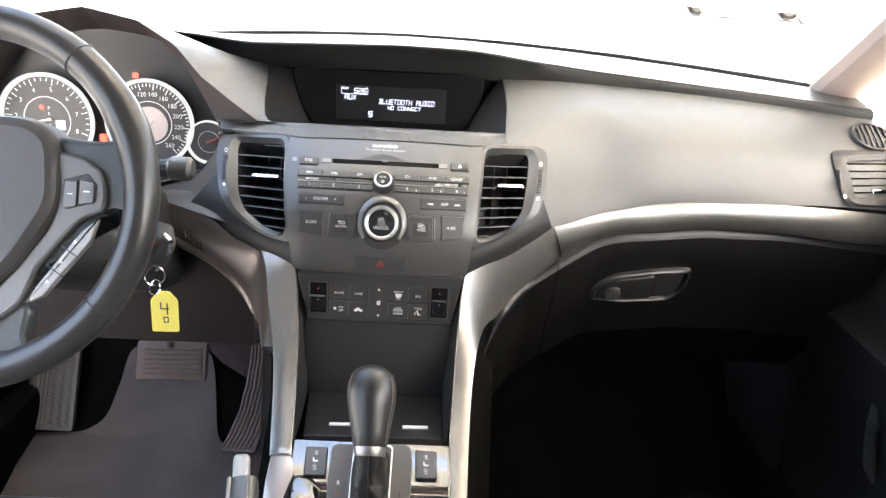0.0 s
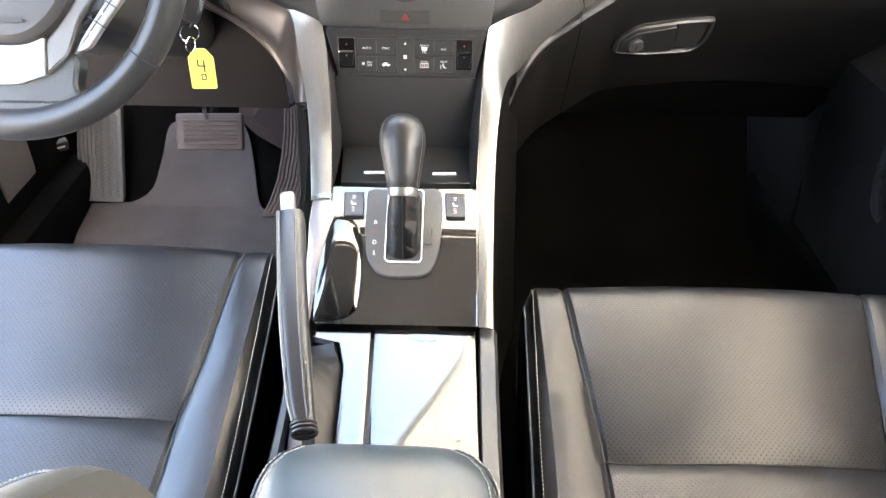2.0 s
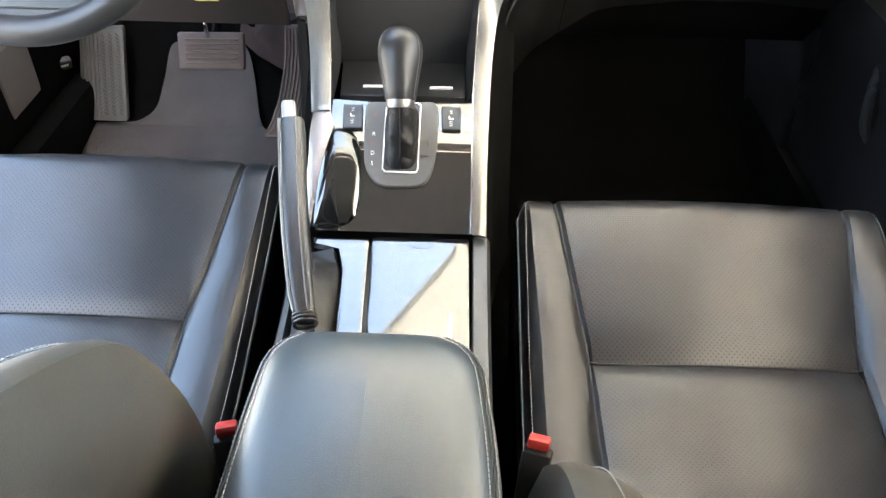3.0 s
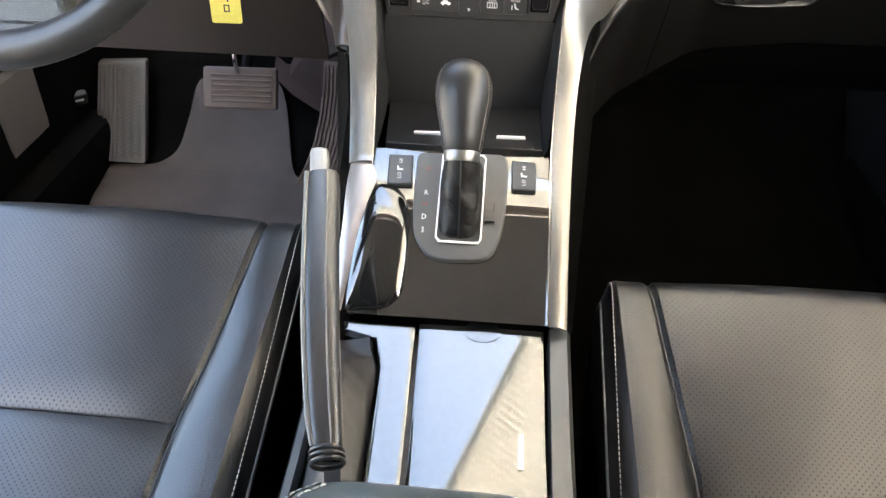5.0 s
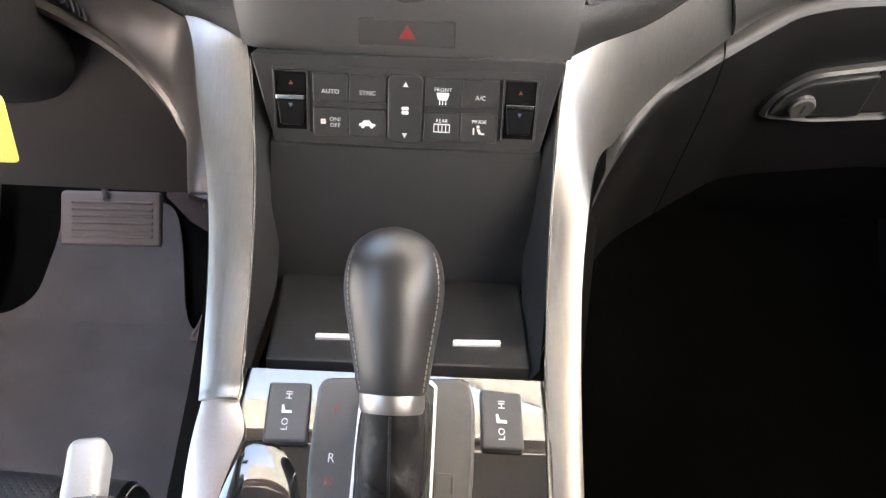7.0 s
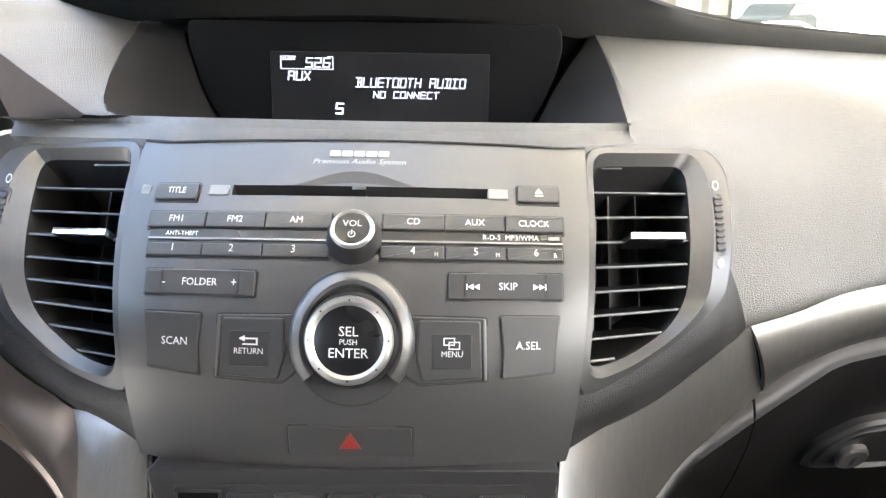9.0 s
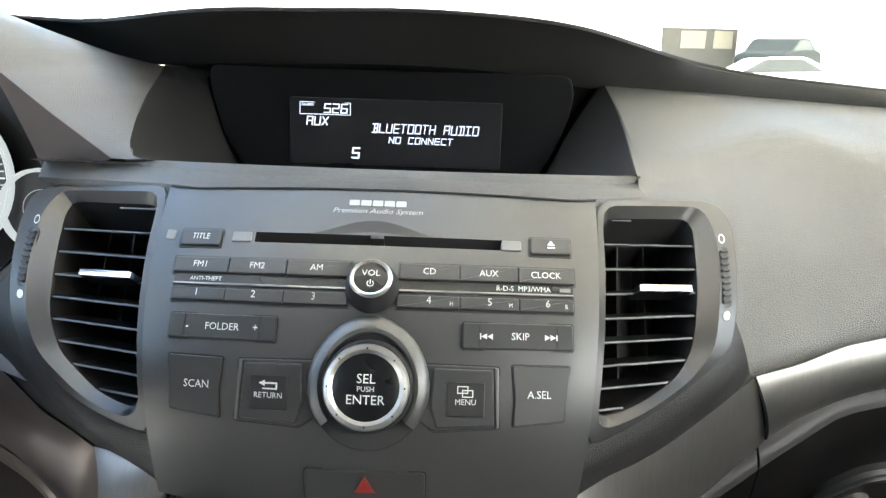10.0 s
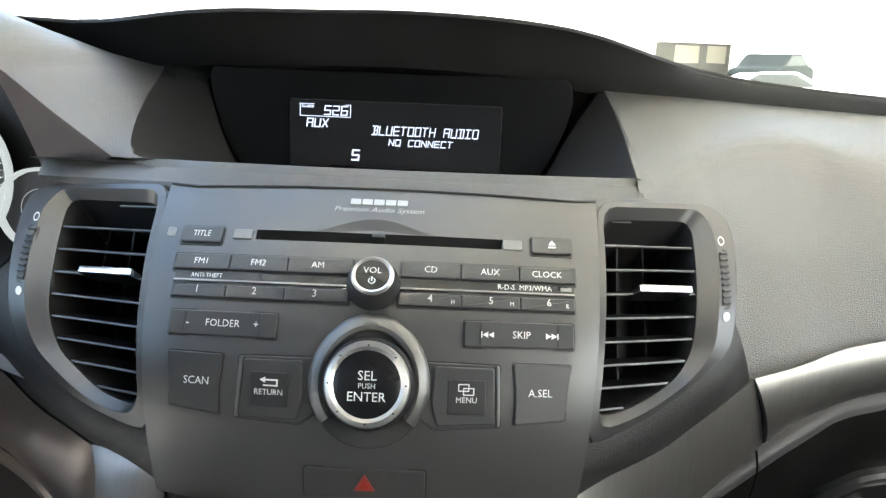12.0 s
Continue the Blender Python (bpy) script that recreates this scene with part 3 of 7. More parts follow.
def build_dashboard():
    dash = thing("dashboard", (0, 1.2, 0.7), "charcoal grained plastic dashboard with a hooded display recess", "dashboard")
    xs = list(np.linspace(-0.74, 0.74, 185))
    rows = []
    for k in range(13):
        t = k / 12
        row = []
        for x in xs:
            y0, z0 = 1.745 - 0.35 * (x / 0.74) ** 2, 1.004 - 0.024 * (abs(x) / 0.74) ** 1.5
            y1, z1 = lip_a(x)
            row.append((x, y0 + (y1 - y0) * t, z0 + (z1 - z0) * t ** 1.5 + 0.006 * math.sin(math.pi * t)))
        rows.append(row)
    part("upper_pad", skin(rows), DASH, dash)
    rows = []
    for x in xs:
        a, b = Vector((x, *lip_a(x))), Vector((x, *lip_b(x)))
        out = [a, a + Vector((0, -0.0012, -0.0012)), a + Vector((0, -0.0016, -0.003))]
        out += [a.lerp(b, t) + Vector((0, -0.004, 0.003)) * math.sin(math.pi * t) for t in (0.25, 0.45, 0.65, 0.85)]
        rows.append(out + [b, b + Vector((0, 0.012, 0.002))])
    part("pad_lip", skin(rows), LIP, dash, "underside of the pad's lip, darkened for shade")
    # passenger face: it falls from the lip to a soft crease that runs out from the recess's corner, then down behind the vent
    rim_edge = spline([(0.1605, 1.232, 0.992), (0.1625, 1.20, 0.979), (0.1625, 1.15, 0.961), (0.158, 1.082, 0.9395)], 13)
    xs = [0.158, 0.164, 0.171, 0.179, 0.187, 0.195, 0.203, 0.211] + list(np.linspace(0.219, 0.745, 50))
    cols = []
    for x in xs:
        (ya, za), (yb, zb) = lip_b(x), trim_top(max(x, 0.2))
        yc, zc = 1.07 + 0.1 * max(0, x - 0.3), za - 0.022
        plain = [Vector((x, ya * (1 - t) ** 2 + 2 * t * (1 - t) * yc + yb * t * t, za * (1 - t) ** 2 + 2 * t * (1 - t) * zc + zb * t * t)) for t in np.linspace(0, 1, 25)]
        kink = Vector((x, *table(x, [0.158, 0.184, 0.228, 0.277, 0.30, 0.5], [1.082, 1.094, 1.120, 1.152, 1.172, 1.2], [0.9395, 0.944, 0.954, 0.970, 0.979, 0.985])))
        shelf = on_stack(x, 0.9275, -0.002).y
        hi = [Vector((x, float(np.interp(k, [0, 6, 12], [ya, 0.45 * ya + 0.55 * kink.y, kink.y])), float(np.interp(k, [0, 6, 12], [za, 0.45 * za + 0.55 * kink.z - 0.001, kink.z])))) for k in range(13)]
        low = [Vector((x, float(np.interp(k, [12, 14, 24], [kink.y, shelf, yb])), float(np.interp(k, [12, 14, 24], [kink.z, 0.9275, zb])))) for k in range(13, 25)]
        w = min(1.0, max(0.0, (0.38 - x) / 0.16))
        w = w * w * (3 - 2 * w)
        cols.append([p.lerp(q, w) for p, q in zip(plain, hi + low)])
    for _ in range(4):
        for i, c in enumerate(cols):
            if xs[i] > 0.17:
                last = 13 if xs[i] < 0.205 else 24
                c[1:last] = [c[k - 1] * 0.25 + c[k] * 0.5 + c[k + 1] * 0.25 for k in range(1, last)]
    for x, c in zip(xs, cols):
        # the face curls under just above the silver arch
        foot, much = c[24].z, min(1.0, max(0.0, (0.60 - x) / 0.12)) * (x > 0.2)
        for k in range(10, 25):
            near = max(0.0, 1 - (c[k].z - foot) / 0.075) ** 1.6 * much
            c[k] = c[k] + Vector((0, 0.013 * near, -0.014 * near))
    for k, p in enumerate(rim_edge):
        cols[0][k] = p
    rows = [[c[k] for c in cols] for k in range(25)]
    part("passenger_face", skin(rows, hole=lambda i, j: xs[i + 1] < 0.2035 and j >= 15), DASH, dash)
    # recess that holds the display
    left_edge = [(-0.150, 1.0785, 0.9386), (-0.160, 1.0787, 0.9388), (-0.1665, 1.081, 0.940), (-0.1705, 1.086, 0.9437), (-0.174, 1.096, 0.950), (-0.178, 1.118, 0.962), (-0.181, 1.148, 0.977), (-0.186, 1.185, 0.988), (-0.195, 1.225, 0.996)]
    right_edge = [(0.155, 1.0805, 0.9391), (0.158, 1.082, 0.9395), (0.1625, 1.15, 0.961), (0.1625, 1.20, 0.979), (0.1605, 1.232, 0.992)]
    ceiling = [(x, *lip_b(x)) for x in np.linspace(0.15, -0.185, 22)]
    sill = [(x, 1.0692 + 0.40 * x * x, 0.9386) for x in np.linspace(-0.145, 0.145, 21)]
    front = sill + right_edge + ceiling + left_edge[::-1]
    rear = []
    for x, y, z in sill:
        rear.append((-0.008 + x * 0.114 / 0.145, 1.2, 0.9135 + 0.010 * x))
    rear += [(0.109, 1.2, 0.915), (0.112, 1.2, 0.920), (0.126, 1.2, 0.950), (0.138, 1.206, 0.969), (0.156, 1.231, 0.990)]
    rear += [(0.148 - 0.301 * k / 21, max(1.205, y + 0.004), z - 0.004) for k, (x, y, z) in enumerate(ceiling)]
    rear += [(-0.1540, 1.203, 0.988), (-0.1520, 1.201, 0.980), (-0.1490, 1.2, 0.970), (-0.1455, 1.2, 0.958), (-0.1415, 1.2, 0.946), (-0.1365, 1.2, 0.934), (-0.1315, 1.2, 0.924), (-0.1275, 1.2, 0.917), (-0.1245, 1.2, 0.9130)]
    flange = []
    for x, y, z in front:
        if z > 0.98:
            flange.append((x, y + 0.002, z + 0.001))
        elif abs(x) > 0.156 and z > 0.941:
            flange.append((x + math.copysign(0.012, x), y + 0.012, z - 0.004))
        else:
            flange.append((x, y + 0.004, z - 0.012))
    rows = [flange, front] + [[Vector(a).lerp(Vector(b), t) for a, b in zip(front, rear)] for t in (0.03, 0.35, 0.7)] + [rear]
    part("display_recess", skin(rows, closed=True), RECESS, dash, sharp=80)
    back = bmesh.new()
    back.faces.new([back.verts.new((x, 1.238, z)) for x, y, z in rear])
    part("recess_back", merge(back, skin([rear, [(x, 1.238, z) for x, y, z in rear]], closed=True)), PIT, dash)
    lens = [(-0.120, 0.9145), (0.102, 0.9150), (0.1155, 0.9345), (0.1265, 0.960), (0.1315, 0.984), (0.128, 0.999), (-0.1505, 0.999), (-0.1495, 0.980), (-0.1392, 0.943)]
    part("display_surround", prism(rounded(lens, 0.008, 5), 0.0, 0.006, 0.001, lambda u, v, w: Vector((u, 1.204 - w, v))), SURROUND, dash, "black display surround with rounded ends")
    # strip between the recess and the stack
    xs = np.linspace(-0.235, 0.1600, 80)
    dip = lambda x: 0.0022 * min(1.0, max(0.0, (-0.150 - x) / 0.012))
    rows = [[(x, 1.125, 0.930 - dip(x)) for x in xs], [(x, 1.0802 if abs(x) > 0.165 else 1.0692 + 0.40 * x * x, 0.9386 - dip(x)) for x in xs], [(x, 1.062 + 0.3 * abs(x) * (abs(x) > 0.1) - 0.03 * (abs(x) > 0.1), 0.934) for x in xs], [on_stack(x, 0.9270 if x > -0.13 else 0.9270 + 0.05 * (x + 0.13), 0.0015) for x in xs], [on_stack(x, 0.915 if abs(x) < 0.12 else 0.9225, -0.004) for x in xs]]
    part("stack_rim", skin(rows), DASH, dash)
    # facet between the recess and the instruments, and the binnacle
    half = [(-0.181, 1.081, 0.9385), (-0.222, 1.090, 0.965), (-0.26, 1.098, 0.992), (-0.293, 1.10, 1.031), (-0.345, 1.11, 1.060), (-0.42, 1.115, 1.074)]
    ridge = resample_line(half, 48)
    inner = resample_line(left_edge[1:] + [(x, *lip_b(x)) for x in (-0.205, -0.22, -0.25, -0.28, -0.31)] + [(-0.42, 1.30, 1.045)], 48)
    rows = [[a.lerp(b, k / 6) + Vector((0, 0, 0.004 * min(1.0, (i - 1.0) / 12) * math.sin(math.pi * k / 6))) for k in range(7)] + ([b + Vector((0.02, 0.10, -0.03))] if b.y > 1.24 else [b + Vector((0.001, 0.001, -0.001))]) for i, (a, b) in enumerate(zip(ridge, inner))]
    part("binnacle_shoulder", skin(rows), DASH, dash)
    rows = [[Vector((-0.84 - p.x, p.y, p.z)) for p in r] for r in rows[14:]]
    part("binnacle_shoulder", skin(rows), DASH, dash)
    wall = spline([(-0.236, 1.112, 0.911), (-0.262, 1.13, 0.95), (-0.285, 1.14, 0.985), (-0.315, 1.15, 1.02), (-0.355, 1.16, 1.040), (-0.42, 1.16, 1.050)], 48)
    deep = spline([(-0.238, 1.190, 0.905), (-0.258, 1.190, 0.95), (-0.282, 1.190, 0.985), (-0.312, 1.190, 1.012), (-0.355, 1.190, 1.030), (-0.42, 1.190, 1.038)], 48)
    rows = [[a, b, c] for a, b, c in zip(ridge, wall, deep)]
    part("binnacle_wall", skin(rows), BINNACLE, dash, "dark brown-black binnacle lining")
    part("binnacle_wall", skin([[Vector((-0.84 - p.x, p.y, p.z)) for p in r] for r in rows]), BINNACLE, dash, "dark brown-black binnacle lining")
    below = [[(-0.236, 1.112, 0.913), (-0.238, 1.150, 0.908), (-0.238, 1.190, 0.905)], [(-0.252, 1.115, 0.880), (-0.256, 1.150, 0.875), (-0.256, 1.190, 0.872)], [(-0.275, 1.10, 0.852), (-0.280, 1.150, 0.846), (-0.280, 1.190, 0.842)], [(-0.33, 1.08, 0.842), (-0.33, 1.150, 0.836), (-0.33, 1.190, 0.832)], [(-0.62, 1.08, 0.842), (-0.62, 1.150, 0.836), (-0.62, 1.190, 0.832)]]
    part("binnacle_floor", skin(below), DASH, dash)
    lb = spline([(-0.236, 1.112, 0.914), (-0.252, 1.113, 0.880), (-0.275, 1.10, 0.852), (-0.31, 1.075, 0.842), (-0.33, 1.05, 0.836)], 16)
    rb = spline([(-0.229, 1.088, 0.916), (-0.2335, 1.067, 0.893), (-0.2197, 1.045, 0.8616), (-0.1985, 1.022, 0.8344), (-0.16, 0.990, 0.806)], 16)
    part("driver_face", skin([[p.lerp(q, k / 4) for k in range(5)] for p, q in zip(lb, rb)]), SWEEP, dash)
    up = spline([(-0.33, 1.05, 0.836), (-0.27, 1.045, 0.825), (-0.237, 1.04, 0.810), (-0.20, 1.025, 0.79), (-0.165, 1.0, 0.780), (-0.148, 0.985, 0.779)], 16)
    hi = spline([(-0.33, 1.07, 0.842), (-0.26, 1.055, 0.840), (-0.215, 1.03, 0.836), (-0.185, 1.008, 0.822), (-0.150, 0.982, 0.797), (-0.121, 0.969, 0.7755)], 16)
    part("driver_face", skin([[p.lerp(q, k / 3) for k in range(4)] for p, q in zip(up, hi)]), SWEEP, dash)
    plate = [(-0.62, 0.82), (-0.235, 0.82), (-0.235, 0.91), (-0.30, 1.02), (-0.36, 1.04), (-0.44, 1.04), (-0.56, 1.0), (-0.62, 0.9)]
    part("binnacle_back", prism(plate, 0, 0.004, 0, lambda u, v, w: Vector((u, 1.19 - w, v))), DARK, dash)
    # driver's lower dash
    rows = []
    for x in np.linspace(-0.745, -0.20, 24):
        k = min(1.0, max(0.0, (x + 0.30) / 0.10))
        rows.append([(x, 1.12, 0.845), (x, 1.07, 0.836), (x, 1.062, 0.815 - 0.05 * k), (x, 1.072, 0.78 - 0.06 * k), (x, 1.095, 0.70 - 0.05 * k), (x, 1.12, 0.58), (x, 1.25, 0.54)])
    part("knee_panel", skin(rows, thick=0.006), material("brown-black knee plastic", (0.0105, 0.0068, 0.0062), 0.6, grain=0.2, scale=900, bumpdist=0.0005, spec=0.3), dash)
    # lower face and glovebox lid: a rounded upper lip that curls away under itself
    def fold(x, d):
        top = float(np.interp(x, LID_X, LID_TOP))
        y = float(np.interp(x, [0.13, 0.2, 0.30, 0.5, 0.745], [0.965, 1.03, 1.06, 1.075, 1.10])) - 0.002
        return Vector((x, y + float(np.interp(d, [-0.012, 0, 0.004, 0.01, 0.03, 0.06, 0.12, 0.25], [0.012, 0.004, 0.0015, 0.0, 0.006, 0.022, 0.06, 0.14])), top - d))

    deep = [-0.012, -0.005, 0.0, 0.004, 0.007, 0.010, 0.014, 0.02, 0.03, 0.045, 0.06, 0.09, 0.12, 0.16, 0.20]
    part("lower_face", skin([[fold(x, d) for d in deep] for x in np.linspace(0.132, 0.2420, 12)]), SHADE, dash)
    part("glovebox_door", skin([[fold(x, d) for d in deep] for x in np.linspace(0.2435, 0.742, 40)]), SHADE, dash, "dark plastic glovebox lid, blackened for shade")
    back = skin([[fold(x, d) + Vector((0, 0.008, 0)) for d in (-0.004, 0.02, 0.06, 0.12, 0.20)] + [(x, 1.30, 0.50)] for x in np.linspace(0.132, 0.745, 24)])
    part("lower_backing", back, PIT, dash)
    return dash


BINNACLE = cells(material("brown-black binnacle plastic", (0.038, 0.027, 0.026), 0.55, spec=0.35, grain=0.1, scale=900), 700, 0.4, 0.0004)
SWEEP = material("charcoal satin plastic", (0.040, 0.038, 0.037), 0.45, grain=0.1, scale=900, spec=0.45)
# Near-black base colour stands in for deep shade in hollows and gaps.
PIT = material("near-black plastic for shaded parts", (0.0042, 0.0040, 0.0039), 0.7, grain=0.2, scale=900, bumpdist=0.0005, spec=0.08)
# Dash plastic darkened: the shade under the pad's lip is in the colour.
LIP = material("grained lip plastic darkened for shade", (0.017, 0.0165, 0.016), 0.6, grain=0.15, scale=900, spec=0.25)
# The recess's inner shade is put into this darker colour.
RECESS = material("recess plastic darkened for shade", (0.014, 0.0135, 0.0135), 0.55, grain=0.1, scale=900, bumpdist=0.0003, spec=0.3)
# Dark plastic made blacker to carry the shade below the silver trim.
SHADE = material("dark plastic blackened for shade", (0.0062, 0.0058, 0.0056), 0.42, grain=0.15, scale=900, bumpdist=0.0004, spec=0.36)
SURROUND = material("black display surround", (0.006, 0.006, 0.0068), 0.42, spec=0.14)
build_dashboard()


# ---- silver trim: arch over the glovebox and rails down the console ----
LEFT_Y, LEFT_Z = [0.966, 0.94, 0.90, 0.86, 0.80, 0.7845], [0.773, 0.742, 0.697, 0.658, 0.617, 0.609]
RAIL_Y, RAIL_Z = [0.966, 0.94, 0.90, 0.86, 0.80, 0.72, 0.647], [0.773, 0.742, 0.697, 0.658, 0.617, 0.573, 0.524]


def band(inner, outer, n, bulge=0.006, across=8, soft=0.6):
    """A smooth convex strip between two edge curves."""
    a, b = spline(inner, n), spline(outer, n)
    rows = []
    for i, (p, q) in enumerate(zip(a, b)):
        t = (a[min(i + 1, n - 1)] - a[max(i - 1, 0)]).normalized()
        nrm = t.cross(q - p).normalized()
        if nrm.y > 0:
            nrm = -nrm
        rows.append([p.lerp(q, k / across) + nrm * (bulge * max(0.0, math.sin(math.pi * k / across)) ** soft) for k in range(across + 1)])
    return rows


SKIRT = cells(material("fine grained charcoal plastic", (0.024, 0.0232, 0.0223), 0.50, spec=0.4, grain=0.08, scale=900), 600, 0.3, 0.0004)


def build_trim():
    trim = thing("console_trim", (0.12, 0.8, 0.55), "satin silver trim sweeping from the dashboard down beside the console", "trim")
    a = [(0.0985, 0.647, 0.524), (0.0975, 0.72, 0.573), (0.0975, 0.80, 0.617), (0.0996, 0.86, 0.658), (0.1019, 0.90, 0.697), (0.1053, 0.94, 0.742), (0.1105, 0.966, 0.774), (0.130, 0.977, 0.781), (0.150, 0.987, 0.786), (0.170, 1.0, 0.791), (0.195, 1.013, 0.804), (0.2285, 1.030, 0.8235)]
    b = [(0.1168, 0.647, 0.520), (0.1165, 0.72, 0.569), (0.1185, 0.80, 0.613), (0.1215, 0.86, 0.654), (0.1265, 0.90, 0.688), (0.1350, 0.942, 0.702), (0.1440, 0.966, 0.706), (0.1540, 0.983, 0.706), (0.169, 1.0, 0.719), (0.192, 1.02, 0.737), (0.2155, 1.031, 0.754), (0.2460, 1.046, 0.774)]
    part("rail", skin(band(a, b, 72, 0.0024, 12, 0.8), thick=0.006), SATIN, trim)
    right_in = [0.1095, 0.1053, 0.1019, 0.0996, 0.0975, 0.0975, 0.0985]
    up = [(0.2297, 1.031, 0.8240), (0.26, 1.036, 0.832), (0.29, 1.045, 0.841), (0.327, 1.050, 0.848), (0.372, 1.058, 0.855), (0.438, 1.06, 0.860), (0.555, 1.065, 0.861), (0.655, 1.075, 0.855), (0.76, 1.10, 0.843)]
    lo = [(0.2475, 1.047, 0.7745), (0.268, 1.052, 0.788), (0.30, 1.056, 0.802), (0.335, 1.06, 0.810), (0.374, 1.062, 0.813), (0.452, 1.066, 0.820), (0.57, 1.07, 0.817), (0.664, 1.08, 0.806), (0.76, 1.105, 0.797)]
    part("glovebox_arch", skin(band(up, lo, 56, 0.0085, 14, 0.75), thick=0.004), SATIN, trim)
    left_in, left_out = [-0.112, -0.1053, -0.0985, -0.0945, -0.0895, -0.0885], [-0.147, -0.1395, -0.1260, -0.118, -0.1100, -0.1080]
    a = [(-0.116, 0.971, 0.778)] + [(x, y, z) for x, y, z in zip(left_in, LEFT_Y, LEFT_Z)]
    b = [(-0.156, 0.986, 0.783)] + [(x, y + 0.002, z - 0.004) for x, y, z in zip(left_out, LEFT_Y, LEFT_Z)]
    part("rail", skin(band(b, a, 48, 0.0022, 12, 0.8), thick=0.006), SATIN, trim)
    bronze = material("warm satin silver paint", (0.36, 0.32, 0.30), 0.36, metal=0.8, grain=0.05, scale=700)
    a = [(-0.0885, 0.7860, 0.6092), (-0.0810, 0.768, 0.6010), (-0.0850, 0.750, 0.5915), (-0.0890, 0.7324, 0.5815), (-0.0935, 0.70, 0.5610), (-0.0975, 0.6705, 0.5410), (-0.1000, 0.648, 0.5250)]
    b = [(-0.1085, 0.7862, 0.6055), (-0.1100, 0.768, 0.5955), (-0.1095, 0.750, 0.5855), (-0.1080, 0.7324, 0.5755), (-0.1075, 0.70, 0.5560), (-0.1075, 0.6705, 0.5360), (-0.1080, 0.648, 0.5200)]
    part("rail_foot", skin(band(b, a, 40, 0.0020, 12, 0.8), thick=0.003), bronze, trim, "warm-toned lower end of the silver rail")
    for pts in ([(x - 0.0012, y - 0.001, z + 0.001) for x, y, z in zip(right_in, RAIL_Y, RAIL_Z)], [(x + 0.0012, y - 0.001, z + 0.001) for x, y, z in zip(left_in, LEFT_Y, LEFT_Z)]):
        part("chrome_line", tube(spline(pts, 30), 0.0011, 6), CHROME, trim, "thin chrome edge line")
    # driver's side of the sweep
    up = [(-0.33, 1.05, 0.8355), (-0.27, 1.042, 0.8245), (-0.237, 1.033, 0.8110), (-0.20, 1.013, 0.7935), (-0.170, 0.996, 0.786), (-0.152, 0.984, 0.776), (-0.140, 0.955, 0.742), (-0.128, 0.90, 0.688)]
    lo = [(-0.33, 1.05, 0.797), (-0.265, 1.045, 0.768), (-0.231, 1.043, 0.748), (-0.210, 1.040, 0.730), (-0.188, 1.030, 0.708), (-0.172, 1.012, 0.692), (-0.154, 0.975, 0.684), (-0.1315, 0.905, 0.682)]
    dusk = material("dark satin bronze paint", (0.115, 0.099, 0.091), 0.36, metal=0.75, grain=0.05, scale=700)
    part("driver_sweep", skin(band(lo, up, 40, 0.010, 12), thick=0.004), dusk, trim, "dark satin sweep beside the steering column")
    part("sweep_edge", tube(spline([(x, y - 0.004, z - 0.004) for x, y, z in lo], 40), [0.0075] * 26 + [0.0075 - 0.0004 * k for k in range(14)], 10), dusk, trim, "dark satin edge of the sweep")
    # the stack's skirt below the vents
    for hi, low in (([(0.1133, 0.8108), (0.1300, 0.8150), (0.1515, 0.8222), (0.1780, 0.8345), (0.2005, 0.8480), (0.2085, 0.8710)], [(0.1095, 0.966, 0.773), (0.136, 0.980, 0.783), (0.162, 0.995, 0.789), (0.190, 1.010, 0.802), (0.212, 1.022, 0.8135), (0.2260, 1.030, 0.8235)]),
                    ([(-0.1130, 0.8085), (-0.1380, 0.8105), (-0.1605, 0.8145), (-0.1850, 0.8250), (-0.2045, 0.8352), (-0.2170, 0.8500), (-0.2260, 0.8780)], [(-0.114, 0.966, 0.770), (-0.137, 0.977, 0.778), (-0.156, 0.985, 0.784), (-0.197, 1.010, 0.793), (-0.215, 1.02, 0.800), (-0.232, 1.03, 0.809), (-0.27, 1.042, 0.825)])):
        a, b = spline([on_stack(x, z, -0.003) for x, z in hi], 30), spline(low, 30)
        rows = [[p.lerp(q, k / 8) + Vector((0, -0.006 * math.sin(math.pi * k / 8), 0)) for k in range(9)] + [q + Vector((0, 0.008, -0.004))] for p, q in zip(a, b)]
        part("stack_skirt", skin(rows), SKIRT, trim, "charcoal grained skirt below the vent")


build_trim()


# ---- centre stack: audio panel ----
VENT_R = dict(
    outer=[(0.1253, 0.9262), (0.2070, 0.9225), (0.2165, 0.9120), (0.2120, 0.8850), (0.2050, 0.8560), (0.2005, 0.8480), (0.1780, 0.8345), (0.1515, 0.8222), (0.1300, 0.8150), (0.1133, 0.8108)],
    hole=[(0.1307, 0.9205), (0.1922, 0.9172), (0.1900, 0.9000), (0.1877, 0.8820), (0.1818, 0.8520), (0.1713, 0.8376), (0.1529, 0.8288), (0.1378, 0.8242), (0.1215, 0.8236)],
    wheel=(0.2026, 0.8847), tab=(0.1465, 0.1812, 0.8838))
